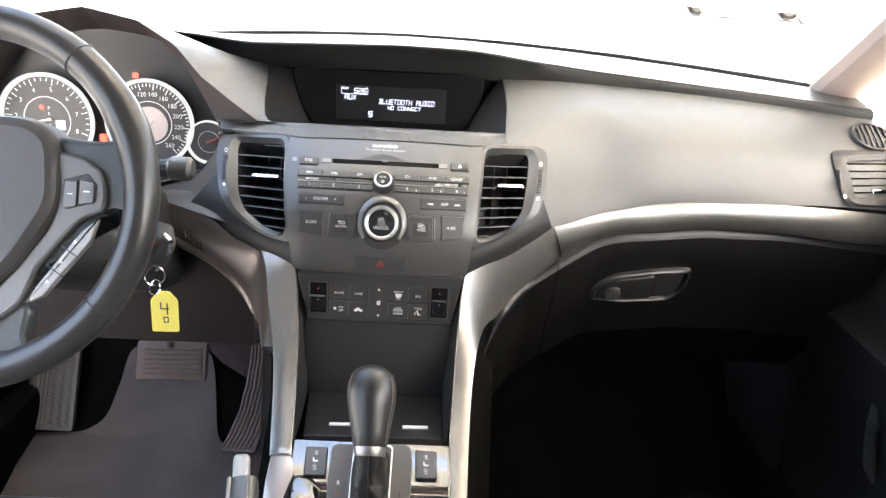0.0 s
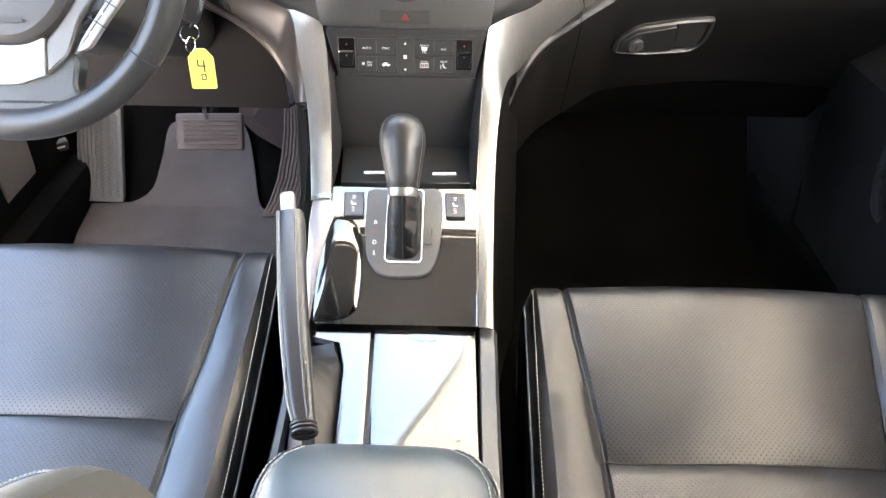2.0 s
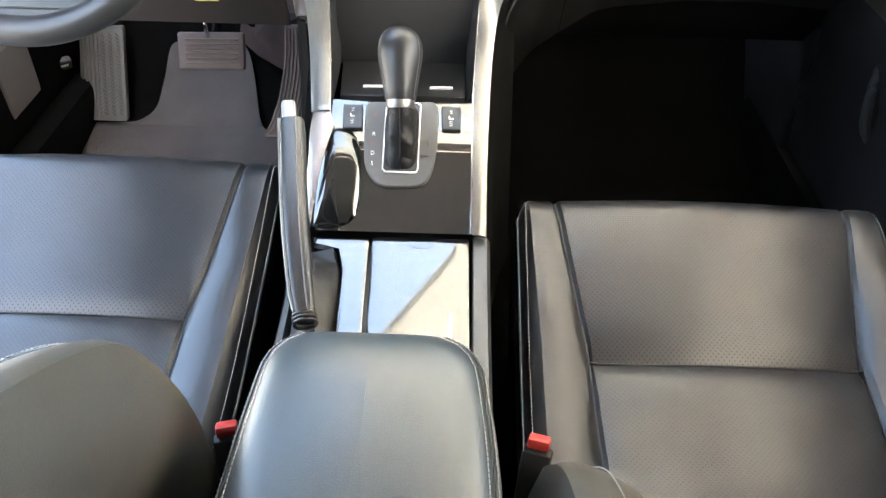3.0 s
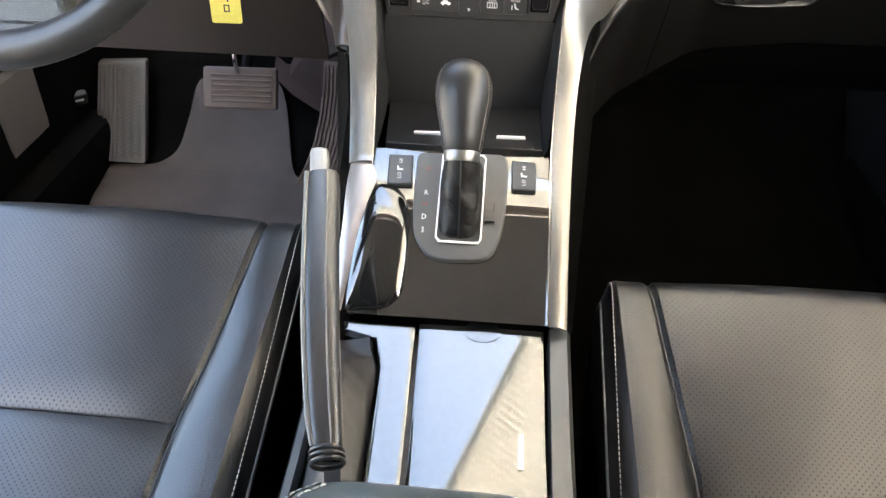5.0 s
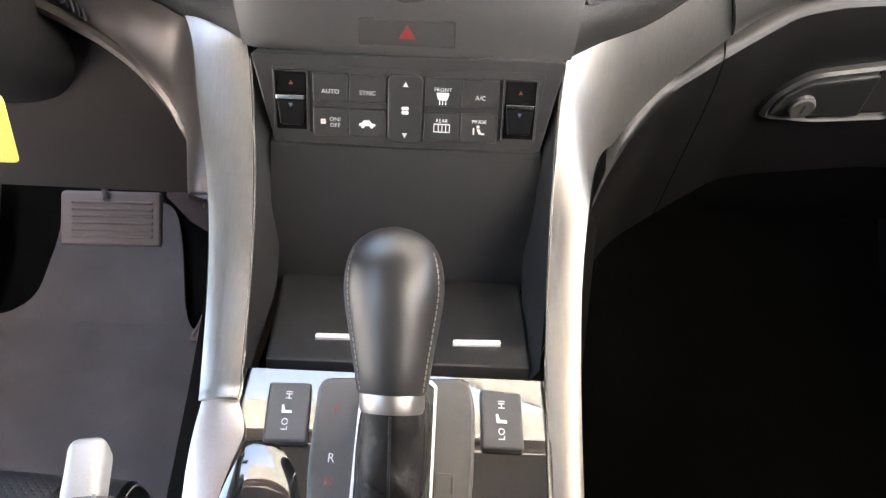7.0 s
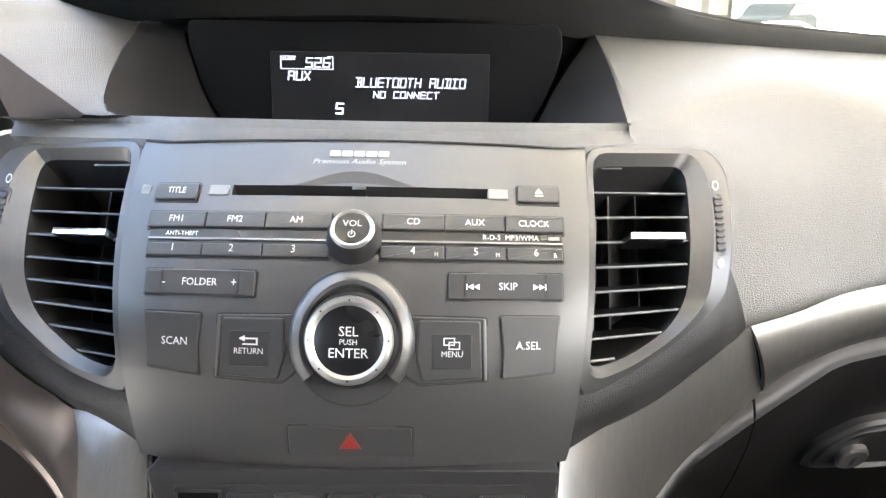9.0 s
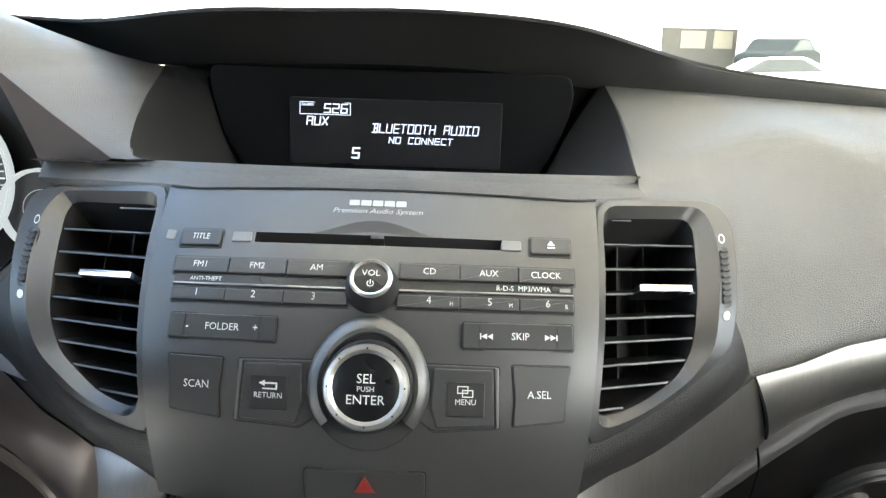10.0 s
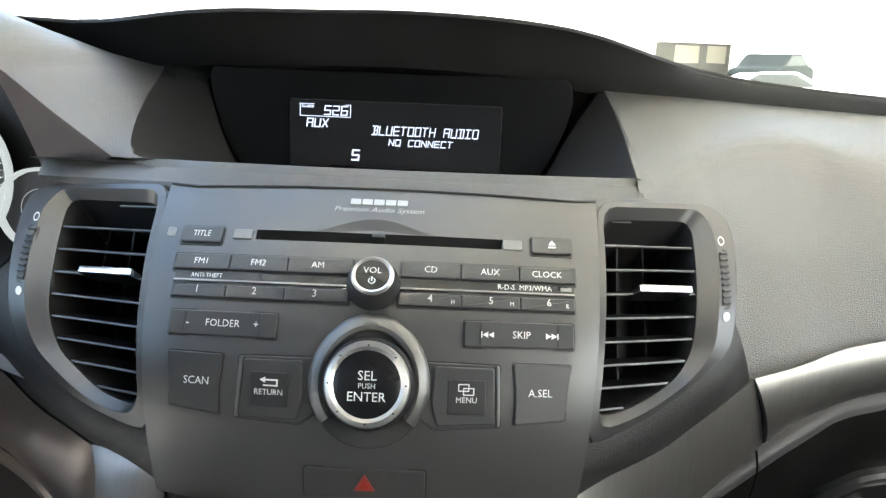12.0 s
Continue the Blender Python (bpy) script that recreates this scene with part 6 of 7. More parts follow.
def build_shifter():
    lev = thing("gear_lever", (0.006, 0.75, 0.6), "black leather gear knob with silver collar and creased boot", "gear lever")
    base, top = Vector((0.006, 0.752, 0.643)), Vector((0.003, 0.803, 0.716))
    ax = (top - base).normalized()
    sx = Vector((1, 0, 0))
    sy = ax.cross(sx).normalized()

    def put(u, v, w):
        return base + sx * u + sy * v + ax * w

    prof = [(0.0175, 0.004), (0.0187, 0.006), (0.0208, 0.020), (0.0236, 0.036), (0.0260, 0.050), (0.0270, 0.060), (0.0266, 0.069), (0.0252, 0.0765), (0.0226, 0.083), (0.0188, 0.0880), (0.0140, 0.0915), (0.0090, 0.0937), (0.004, 0.0948), (0.0005, 0.095)]
    n = 40
    rows = []
    for r, h in prof:
        row = []
        for i in range(n):
            t = 2 * math.pi * i / n
            k = 1 + 0.03 * math.cos(2 * t)
            row.append(put(r * k * math.cos(t), r * 1.02 * math.sin(t) + 0.004 * (h / 0.09) ** 2, h))
        rows.append(row)
    part("knob", skin(rows, closed=True, cap=True), material("smooth black leather", (0.018, 0.0168, 0.0165), 0.40, spec=0.5, grain=0.1, scale=900, bumpdist=0.0003), lev)
    for t in (radians(-28), radians(208)):
        pa = [put(r * 1.025 * math.cos(t), r * 1.025 * math.sin(t) + 0.004 * (h / 0.09) ** 2, h) for r, h in prof[1:9]]
        stitches(spline(pa, 30), lev, 0.0032, 0.0022, 0.0004, DULL_THREAD)
    part("collar", lathe([(0.0150, -0.006), (0.0168, -0.006), (0.0178, -0.003), (0.0178, 0.004), (0.0170, 0.0065), (0.0150, 0.0065)], put), SATIN, lev, "satin silver collar")
    # boot
    n = 48
    rows = []
    steps = 44
    for k in range(steps + 1):
        t = k / steps
        row = []
        for i in range(n):
            a = 2 * math.pi * i / n
            c, s = math.cos(a), math.sin(a)
            e = 0.55
            bx, by = math.copysign(abs(c) ** e, c) * 0.0208, math.copysign(abs(s) ** e, s) * 0.0446
            foot = on_console(0.0072 + bx, 0.7560 + by, 0.004)
            head = put(0.0152 * c, 0.0152 * s, -0.005)
            p = foot.lerp(head, t ** 1.15)
            axis = base.lerp(Vector((0.0072, 0.756, 0.59)), 1 - t)
            out = (p - axis).normalized()
            w1, w2, w3 = math.sin(2 * a + 8.5 * t + 0.6), math.sin(3 * a - 11 * t + 2.0), math.sin(15 * t + 1.6 * c + 0.8 * s)
            fold = 0.42 * w1 + 0.30 * w2 + 0.40 * w3 - 0.55 * max(0.0, 1 - abs(w1) / 0.22) - 0.5 * max(0.0, 1 - abs(w3) / 0.28)
            p = p + out * 0.0026 * fold * math.sin(math.pi * min(1.0, 0.06 + 0.94 * t)) ** 0.7
            row.append(p)
        rows.append(row)
    part("boot", skin(rows, closed=True), material("creased black leather", (0.0062, 0.0056, 0.0056), 0.50, spec=0.35, grain=0.5, scale=140, bumpdist=0.002), lev, "creased black leather boot")
    seam = [Vector(rows[k][3 * n // 4]) * 1.0 + Vector((0.0, -0.0008, 0.0006)) for k in range(1, steps)]
    part("boot_seam", tube(spline(seam, 30), 0.0008, 6), LEATHER, lev)


build_shifter()


PALE_SPOKE = material("pale satin paint", (0.42, 0.41, 0.40), 0.36, metal=0.4, grain=0.05, scale=900, bumpdist=0.0003)
KEYPALE = material("pale silver key plastic", (0.28, 0.274, 0.268), 0.38, metal=0.2, grain=0.05, scale=1200, bumpdist=0.0003)
SPOKE = material("satin grey paint", (0.135, 0.130, 0.126), 0.36, metal=0.4, grain=0.05, scale=900, bumpdist=0.0003)


def build_handbrake():
    hb = thing("handbrake", (-0.07, 0.43, 0.5), "raised handbrake lever with dark grip and silver button", "handbrake")
    tip, foot = Vector((-0.1058, 0.6379, 0.6763)), Vector((-0.0622, 0.4121, 0.6000))
    n = 28
    path = spline([foot, foot.lerp(tip, 0.15) + Vector((-0.002, 0, 0.003)), foot.lerp(tip, 0.5) + Vector((-0.003, 0, 0.003)), tip], n)
    d = (tip - foot).normalized()
    side = d.cross(Vector((0, 0, 1))).normalized()
    top = side.cross(d)
    rows = []
    for i, p in enumerate(path):
        t = i / (n - 1)
        r = 0.0142 * float(np.interp(t, [0, 0.03, 0.08, 0.2, 0.6, 0.97, 1.0], [0.62, 0.76, 0.80, 0.86, 0.98, 1.04, 0.98]))
        rows.append([p + side * (r * math.copysign(abs(math.cos(a)) ** 0.7, math.cos(a))) + top * (0.92 * r * math.copysign(abs(math.sin(a)) ** 0.7, math.sin(a))) for a in np.linspace(0, 2 * math.pi, 41)[:-1]])
    part("grip", skin(rows, closed=True, cap=True), material("glossy dark grip leather", (0.030, 0.029, 0.029), 0.30, spec=0.6, grain=0.15, scale=900, bumpdist=0.0003), hb)
    ridge, edge = [], []
    for i, p in enumerate(path[1:]):
        r = 0.0142 * float(np.interp((i + 1) / (n - 1), [0, 0.2, 0.6, 1.0], [0.70, 0.86, 0.98, 1.02]))
        ridge.append(p + side * (r * 0.32) + top * (r * 0.93))
        edge.append(p - side * (r * 0.86) + top * (r * 0.66))
    part("grip_strip", tube(ridge, 0.0008, 8), SPOKE, hb, "narrow silver line along the grip")
    # Added strip: the highlight on the grip's left edge as a grey rod.
    part("grip_highlight", tube(edge, 0.0022, 12), FRAME, hb, "satin grey strip imitating the highlight along the grip")
    for k in (0, 1, 2):
        ring = [path[k] - d * 0.006 + side * (0.0108 * math.cos(a)) + top * (0.0108 * math.sin(a)) for a in np.linspace(0, 2 * math.pi, 29)]
        part("fold", tube(ring, 0.0017, 8), LEATHER, hb, "folded leather collar")
    m = Matrix.Translation(tip + d * 0.010 - side * 0.002 + top * 0.003) @ d.to_track_quat("Y", "Z").to_matrix().to_4x4()
    part("button", box(0.0158, 0.036, 0.018, 0.005, 4, m), KEYPALE, hb, "silver release button")
    rows = []
    for y in np.linspace(0.35, 0.636, 26):
        lx = float(np.interp(y, [0.35, 0.418, 0.65], [-0.064, -0.0625, -0.1020]))
        zt = float(np.interp(y, [0.35, 0.40, 0.44, 0.50, 0.56, 0.61, 0.64], [0.495, 0.548, 0.568, 0.560, 0.530, 0.505, 0.495]))
        rx = float(np.interp(y, [0.36, 0.60, 0.632], [-0.0515, -0.0575, -0.068]))
        zl = on_lid(0, y, 0.508).z
        wob = 0.0015 * math.sin(y * 170)
        rows.append([(-0.108, y, 0.44), (-0.106, y, zl - 0.006), (-0.102, y, zl), (lx - 0.015, y, zt - 0.012), (lx - 0.006, y, zt), (lx + 0.006, y, zt + wob), (lx * 0.5 + rx * 0.5 + 0.004, y, zt * 0.55 + zl * 0.45 + wob), (rx - 0.003, y, zl + 0.002), (rx, y, zl - 0.004), (rx, y, 0.44)])
    part("gaiter", skin(rows), LEATHER, hb, "black leather gaiter")


build_handbrake()


def build_armrest():
    arm = thing("armrest", (0.006, 0.15, 0.5), "padded black leather armrest box with pale stitching", "armrest")
    plan = [(-0.090, 0.388), (0.104, 0.386), (0.117, 0.26), (0.124, -0.20), (-0.104, -0.20), (-0.098, 0.26)]
    loop = resample(rounded(plan, 0.048, 8), 96, plan[0])
    cx, cy = 0.008, 0.095

    def inset(x, y, a):
        """A point of the outline drawn a metres inwards."""
        v = Vector((x - cx, y - cy))
        return cx + math.copysign(max(0.0, abs(v.x) - a), v.x), cy + math.copysign(max(0.0, abs(v.y) - a), v.y)

    rows = []
    for a, z in ((0.004, 0.566), (0.0, 0.574), (0.0, 0.596), (0.002, 0.606), (0.006, 0.614), (0.013, 0.621), (0.024, 0.627), (0.042, 0.632), (0.065, 0.635), (0.085, 0.6365), (0.0995, 0.637)):
        rows.append([(*inset(x, y, a), z) for x, y in loop])
    part("pad", skin(rows, closed=True, cap=True), ARM_LEATHER, arm, sharp=60)
    part("base", prism(rounded([(-0.084, 0.366), (0.096, 0.366), (0.106, 0.2), (0.112, -0.2), (-0.094, -0.2), (-0.088, 0.2)], 0.03), 0.47, 0.570, 0.004), DARK, arm)
    for g in (-1, 1):
        edge = sorted([q for q in loop if (q[0] - cx) * g > 0.066 and q[1] > -0.17], key=lambda q: -q[1])
        for a, z in ((0.0035, 0.6100), (0.0110, 0.6196)):
            stitches([(*inset(x, y, a), z + 0.0004) for x, y in edge], arm, 0.0050, 0.0036, 0.0006)
        part("seam", tube([(*inset(x, y, 0.0068), 0.6150) for x, y in edge], 0.0010, 6), DARK, arm)


# Lighter, bluish base colour imitates the sky's sheen on the armrest.
ARM_LEATHER = cells(material("satin leather tinted with sky sheen", (0.052, 0.066, 0.072), 0.33, grain=0.15, scale=600, bumpdist=0.0004, spec=0.85), 520, 0.12, 0.0003)
LEATHER_SMOOTH = cells(material("soft black leather", (0.055, 0.060, 0.064), 0.36, grain=0.15, scale=600, bumpdist=0.0004), 520, 0.25, 0.0004)
build_armrest()


# ---- front seats ----
def build_seat(s, yf, zf, zm, yc, back, label):
    seat = thing("front_seat", (s * 0.41, 0.5, 0.2), label, "car seat", "front seats")
    xc = 0.41

    prof = spline([(yf - 0.10, 0.30, 0), (yf - 0.02, 0.37, 0), (yf + 0.006, zf - 0.06, 0), (yf - 0.004, zf - 0.018, 0), (yf - 0.035, zf, 0), (yf - 0.10, zf - 0.3 * (zf - zm), 0), (yf - 0.17, zm + 0.34 * (zf - zm), 0), (yc, zm, 0), (yc - 0.10, zm - 0.018, 0), (0.36, zm - 0.02, 0), (0.24, zm + 0.01, 0)], 81)

    def at(x, k):
        """x from the seat's middle, k along the profile."""
        y, z = prof[k].x, prof[k].y
        seam = float(np.interp(y, [0.3, 0.56, yf - 0.03], [0.160, 0.166, 0.196]))
        hw = float(np.interp(y, [0.3, 0.56, yf - 0.05, yf], [0.250, 0.248, 0.247, 0.246]))
        a = abs(x)
        lift = 0.0
        if a > seam:
            t = (a - seam) / (hw - seam)
            top = min(1.0, max(0.0, (yf - 0.02 - y) / 0.16))
            lift = 0.014 * top * math.sin(min(1.0, t * 1.25) * math.pi / 1.6) - 0.030 * max(0, t - 0.7) ** 2 * 11
        groove = -0.005 * math.exp(-(((a - seam) / 0.0035) ** 2))
        pull = -0.010 * math.exp(-abs(y - yc) / 0.014) if a < seam else 0
        crown = 0.006 * (1 - (a / seam) ** 2) if a < seam else 0
        wr = 0.0003 * math.sin(60 * x + 35 * y) * math.sin(23 * y + 11 * x) + 0.0005 * math.sin(95 * x - 40 * y) * math.exp(-(((a - seam) / 0.05) ** 2))
        slope = (prof[min(k + 1, 80)] - prof[max(k - 1, 0)]).normalized()
        nrm = Vector((0, slope.y, -slope.x))
        if nrm.z < 0 and k > 25:
            nrm = -nrm
        h = lift + groove + pull + crown + wr
        return Vector((s * xc + x, y, z)) + nrm * h, seam, hw

    crease = min(range(81), key=lambda k: abs(prof[k].x - yc) + (0 if k > 20 else 9))

    def patch(name, k0, k1, f0, f1, mat, n=16, skirt=0):
        rows, sides = [], []
        for k in range(k0, k1 + 1):
            _, seam, hw = at(0, k)
            lim = {"-s": -seam, "s": seam, "-w": -hw, "w": hw}
            xs = lim[f0] + (lim[f1] - lim[f0]) * (0.5 - 0.5 * np.cos(np.pi * np.linspace(0, 1, n)))
            row = [at(float(x), k)[0] for x in xs]
            rows.append(row)
            if skirt:
                edge = row[0] if skirt < 0 else row[-1]
                sides.append([edge, edge + Vector((0.003 * skirt, 0, -0.012)), edge + Vector((0.002 * skirt, 0, -0.05)), Vector((edge.x - 0.02 * skirt, edge.y, min(edge.z - 0.06, 0.24)))])
        if skirt:
            # Cushion side gets near-black colour in place of the gap's shade.
            part("side_panel", skin(sides), PIT, seat, "side of the cushion, blackened for the gap's shade")
        return part(name, skin(rows), mat, seat)

    patch("cushion_front", 0, crease, "-s", "s", PERF, 26)
    patch("cushion_rear", crease, 80, "-s", "s", PERF, 26)
    patch("bolster", 0, 80, "-w", "-s", LEATHER, 12, -1)
    patch("bolster", 0, 80, "s", "w", LEATHER, 12, 1)
    for g in (-1, 1):
        pts = []
        for k in range(14, 72):
            _, seam, hw = at(0, k)
            pts.append(at(g * (seam + (hw - seam) * 0.985), k)[0] + Vector((0, 0, 0.0012)))
        part("piping", tube(pts[::2], 0.0018, 6), LEATHER_SMOOTH, seat)
        inner = []
        for k in range(14, 72):
            _, seam, hw = at(0, k)
            inner.append(at(g * (hw - 0.010), k)[0] + Vector((0, 0, 0.0006)))
        stitches(inner, seat, 0.0055, 0.0035, 0.0006)
    for g in (-1, 1):
        pts = [at(g * at(0, k)[1], k)[0] + Vector((0, 0, 0.001)) for k in range(10, 74)]
        part("seam", tube(pts[::2], 0.0009, 6), LEATHER_SMOOTH, seat)
    pts = [at(float(x), crease)[0] + Vector((0, 0, 0.001)) for x in np.linspace(-0.166, 0.166, 24)]
    part("seam", tube(pts, 0.0012, 6), DARK, seat)
    # backrest: leaning well back, its padded front uppermost
    line = spline([(y, z, 0) for y, z in back], 40)
    rows_mid = []
    for k, p in enumerate(line):
        t = (line[min(k + 1, 39)] - line[max(k - 1, 0)]).normalized()
        nrm = Vector((0, t.y, -t.x))
        if nrm.y < 0:
            nrm = -nrm
        row = []
        for x in np.linspace(-0.252, 0.252, 41):
            a = abs(x)
            swell = 0.03 * max(0, (a - 0.16) / 0.07) * (a < 0.23) + (0.03 * max(0, 1 - ((a - 0.23) / 0.022) ** 2) ** 0.5 if a >= 0.23 else 0)
            if a > 0.16 and a < 0.23:
                swell = 0.03 * math.sin((a - 0.16) / 0.07 * math.pi / 2)
            groove = -0.006 * math.exp(-(((a - 0.16) / 0.007) ** 2))
            row.append(Vector((s * xc + x, p.x, p.y)) + nrm * (swell + groove))
        edge0, edge1 = row[0], row[-1]
        row = [edge0 - nrm * 0.12 + Vector((0.03, 0, 0)), edge0 - nrm * 0.06, *row, edge1 - nrm * 0.06, edge1 - nrm * 0.12 + Vector((-0.03, 0, 0))]
        rows_mid.append(row)
    part("backrest", skin(rows_mid, closed=True, cap=True), SHEEN_LEATHER, seat)
    g = -s
    pts = [rows_mid[k][6 if g < 0 else -7] + Vector((0, 0.001, 0.0015)) for k in range(2, 38)]
    stitches(pts, seat, 0.006, 0.004, 0.0007)
    return seat


build_seat(-1, 0.828, 0.515, 0.449, 0.565, [(0.36, 0.43), (0.335, 0.53), (0.285, 0.64), (0.235, 0.70), (0.12, 0.775), (-0.10, 0.89), (-0.35, 1.02)], "black leather driver's seat with perforated centre, leaning far back")
build_seat(1, 0.790, 0.492, 0.418, 0.542, [(0.36, 0.40), (0.31, 0.48), (0.25, 0.555), (0.17, 0.605), (0.02, 0.68), (-0.2, 0.79), (-0.4, 0.89)], "black leather passenger seat with perforated centre, leaning far back")


def build_buckle(at, turn):
    b = thing("seat_belt_buckle", at, "black seat belt buckle with a red release button", "buckle", "seat belt buckles")
    m = Matrix.Translation(at) @ pose(0, 0, 0, -20, 0, turn)
    part("body", box(0.030, 0.020, 0.075, 0.004, 2, m @ pose(0, 0, -0.045)), DARK, b)
    part("button", box(0.022, 0.015, 0.012, 0.003, 2, m), RED, b, "red release button")
    part("stem", box(0.014, 0.008, 0.16, 0.002, 1, m @ pose(0, 0, -0.13)), DARK, b)


build_buckle((-0.1450, 0.375, 0.480), 15)
build_buckle((0.1665, 0.372, 0.478), -15)


# ---- steering wheel, column and key ----
HUB = Vector((-0.390, 0.735, 0.920))
TILT = radians(21.5)
W_UP, W_OUT = Vector((0, math.sin(TILT), math.cos(TILT))), Vector((0, -math.cos(TILT), math.sin(TILT)))


def on_wheel(u, v, w=0.0):
    return HUB + Vector((u, 0, 0)) + W_UP * v + W_OUT * w


HUB_SKIN = cells(material("grained charcoal airbag skin", (0.050, 0.046, 0.045), 0.42, grain=0.08, scale=900), 700, 0.12, 0.0003)


def build_wheel():
    whl = thing("steering_wheel", HUB, "black leather three-spoke steering wheel with satin silver spokes", "steering wheel")
    n, m = 96, 18
    rows = []
    for i in range(n):
        t = 2 * math.pi * i / n
        grip = 1 + 0.12 * math.exp(-(((math.degrees(t) % 180 - 25) / 14) ** 2)) * (math.sin(t) > 0)
        row = []
        for k in range(m):
            a = 2 * math.pi * k / m
            r = 0.1715 + 0.0165 * grip * math.cos(a)
            row.append(on_wheel(r * math.cos(t), r * math.sin(t), 0.019 * grip * math.sin(a)))
        rows.append(row)
    rows.append(rows[0])
    part("rim", skin(rows, closed=True), material("worn smooth leather", (0.034, 0.0325, 0.032), 0.34, grain=0.12, scale=800, bumpdist=0.0004), whl)
    for t in (radians(53), radians(127), radians(-36), radians(216)):
        ring = [on_wheel((0.1715 + 0.0168 * math.cos(a)) * math.cos(t), (0.1715 + 0.0168 * math.cos(a)) * math.sin(t), 0.0193 * math.sin(a)) for a in np.linspace(0, 2 * math.pi, 25)]
        part("rim_seam", tube(ring, 0.0009, 6), DARK, whl)
    hub = [(-0.070, 0.078), (0.070, 0.078), (0.095, 0.058), (0.101, -0.006), (0.064, -0.070), (0.030, -0.094), (-0.030, -0.094), (-0.064, -0.070), (-0.101, -0.006), (-0.095, 0.058)]

    def dome(u, v, w):
        return on_wheel(u, v, w + (0.012 * (1 - (u * u + v * v) / 0.013) if w > 0.01 else 0))

    part("airbag_cover", prism(rounded(hub, 0.02, 5), -0.03, 0.016, 0.012, dome, 4), HUB_SKIN, whl, "grained black airbag cover")
    ring = [[dome(0.0325 * k * math.cos(t), -0.004 + 0.027 * k * math.sin(t), 0.018 + dw) for t in np.linspace(0, 2 * math.pi, 33)[:-1]] for k, dw in ((0.86, 0), (0.9, 0.003), (0.97, 0.003), (1.0, 0))]
    part("badge", skin(ring, closed=True), CHROME, whl, "plain chrome oval badge")
    part("airbag_text", prism(rect(-0.03, -0.070, 0.03, -0.066), 0.018, 0.0186, 0, dome), DARK, whl)
    for g in (-1, 1):
        q = lambda pts: [(g * u, v) for u, v in pts]
        part("spoke", prism(rounded(q([(0.085, 0.062), (0.120, 0.058), (0.165, 0.062), (0.168, -0.024), (0.152, -0.011), (0.141, -0.012), (0.120, -0.025), (0.080, -0.075), (0.060, -0.080), (0.090, -0.01)]), 0.010, 4), -0.022, 0.004, 0.006, on_wheel, 3), LEATHER_SMOOTH, whl)
        part("spoke_trim", prism(rounded(q([(0.092, 0.046), (0.118, 0.041), (0.136, 0.029), (0.1412, 0.010), (0.1402, -0.010), (0.1195, -0.0175), (0.1035, -0.036), (0.0805, -0.065), (0.066, -0.102), (0.0425, -0.1215), (0.0440, -0.086), (0.055, -0.074), (0.088, -0.028), (0.095, -0.006)]), 0.006, 3), 0.0, 0.010, 0.003, on_wheel, 2), SPOKE, whl, "satin grey spoke trim")
        pad = part("switch_pad", prism(rounded(q([(0.1000, 0.0195), (0.1120, 0.0225), (0.1230, 0.0260), (0.1318, 0.0155), (0.1318, -0.0015), (0.1028, -0.0097)]), 0.003), 0.008, 0.0108, 0.0006, on_wheel), DARK, whl)
        for u0, v0, u1, v1 in ((0.1020, -0.0085, 0.1145, 0.0180), (0.1165, -0.0045, 0.1305, 0.0195)):
            part("switch", prism(rounded(q([(u0, v0), (u1, v0 + 0.002), (u1, v1 - 0.002 * (u1 > 0.12)), (u0, v1)]), 0.002), 0.010, 0.0130, 0.001, on_wheel), FRAME, pad)
            part("switch_mark", prism(q([(u0 + 0.004, (v0 + v1) / 2), (u1 - 0.004, (v0 + v1) / 2), (u1 - 0.004, (v0 + v1) / 2 + 0.0012), (u0 + 0.004, (v0 + v1) / 2 + 0.0012)]), 0.0128, 0.0134, 0, on_wheel), WHITE, pad)
        strip = [(0.1357, -0.0166), (0.1292, -0.0389), (0.1042, -0.0706), (0.0882, -0.0925), (0.0723, -0.1000), (0.0809, -0.0835), (0.1038, -0.0519), (0.1197, -0.0302)]
        low = part("switch_strip", prism(rounded(q(strip), 0.003), 0.002, 0.0110, 0.0015, on_wheel), KEYPALE, whl, "pale silver strip of cruise and phone keys")
        for k in range(3):
            c = Vector((0.1150, -0.0393)).lerp(Vector((0.0909, -0.0780)), k / 2)
            if k < 2:
                s = c + Vector((-0.0060, -0.0097))
                part("key_gap", prism(q([(s.x - 0.0085, s.y + 0.0053), (s.x - 0.0078, s.y + 0.0063), (s.x + 0.0095, s.y - 0.0049), (s.x + 0.0088, s.y - 0.0059)]), 0.0108, 0.0112, 0, on_wheel), DARK, low)
            part("switch_mark", prism(q([(c.x - 0.002, c.y - 0.002), (c.x + 0.002, c.y - 0.002), (c.x, c.y + 0.002)]), 0.0108, 0.0116, 0, on_wheel), WHITE, low)
    base = [(-0.040, -0.100), (0.040, -0.100), (0.066, -0.098), (0.0735, -0.106), (0.0680, -0.134), (0.085, -0.150), (0.0, -0.166), (-0.085, -0.150), (-0.0680, -0.134), (-0.0735, -0.106), (-0.066, -0.098)]
    part("spoke_base", prism(rounded(base, 0.008, 4), -0.018, 0.003, 0.005, on_wheel, 3), LEATHER_SMOOTH, whl)
    foot = [(-0.0436, -0.084), (0.0436, -0.084), (0.0416, -0.1214), (0.012, -0.1309), (-0.012, -0.1309), (-0.0416, -0.1214)]
    part("lower_spoke", prism(rounded(foot, 0.003, 3), -0.010, 0.0112, 0.002, on_wheel, 2), PALE_SPOKE, whl, "satin grey lower spoke")
    return whl


build_wheel()


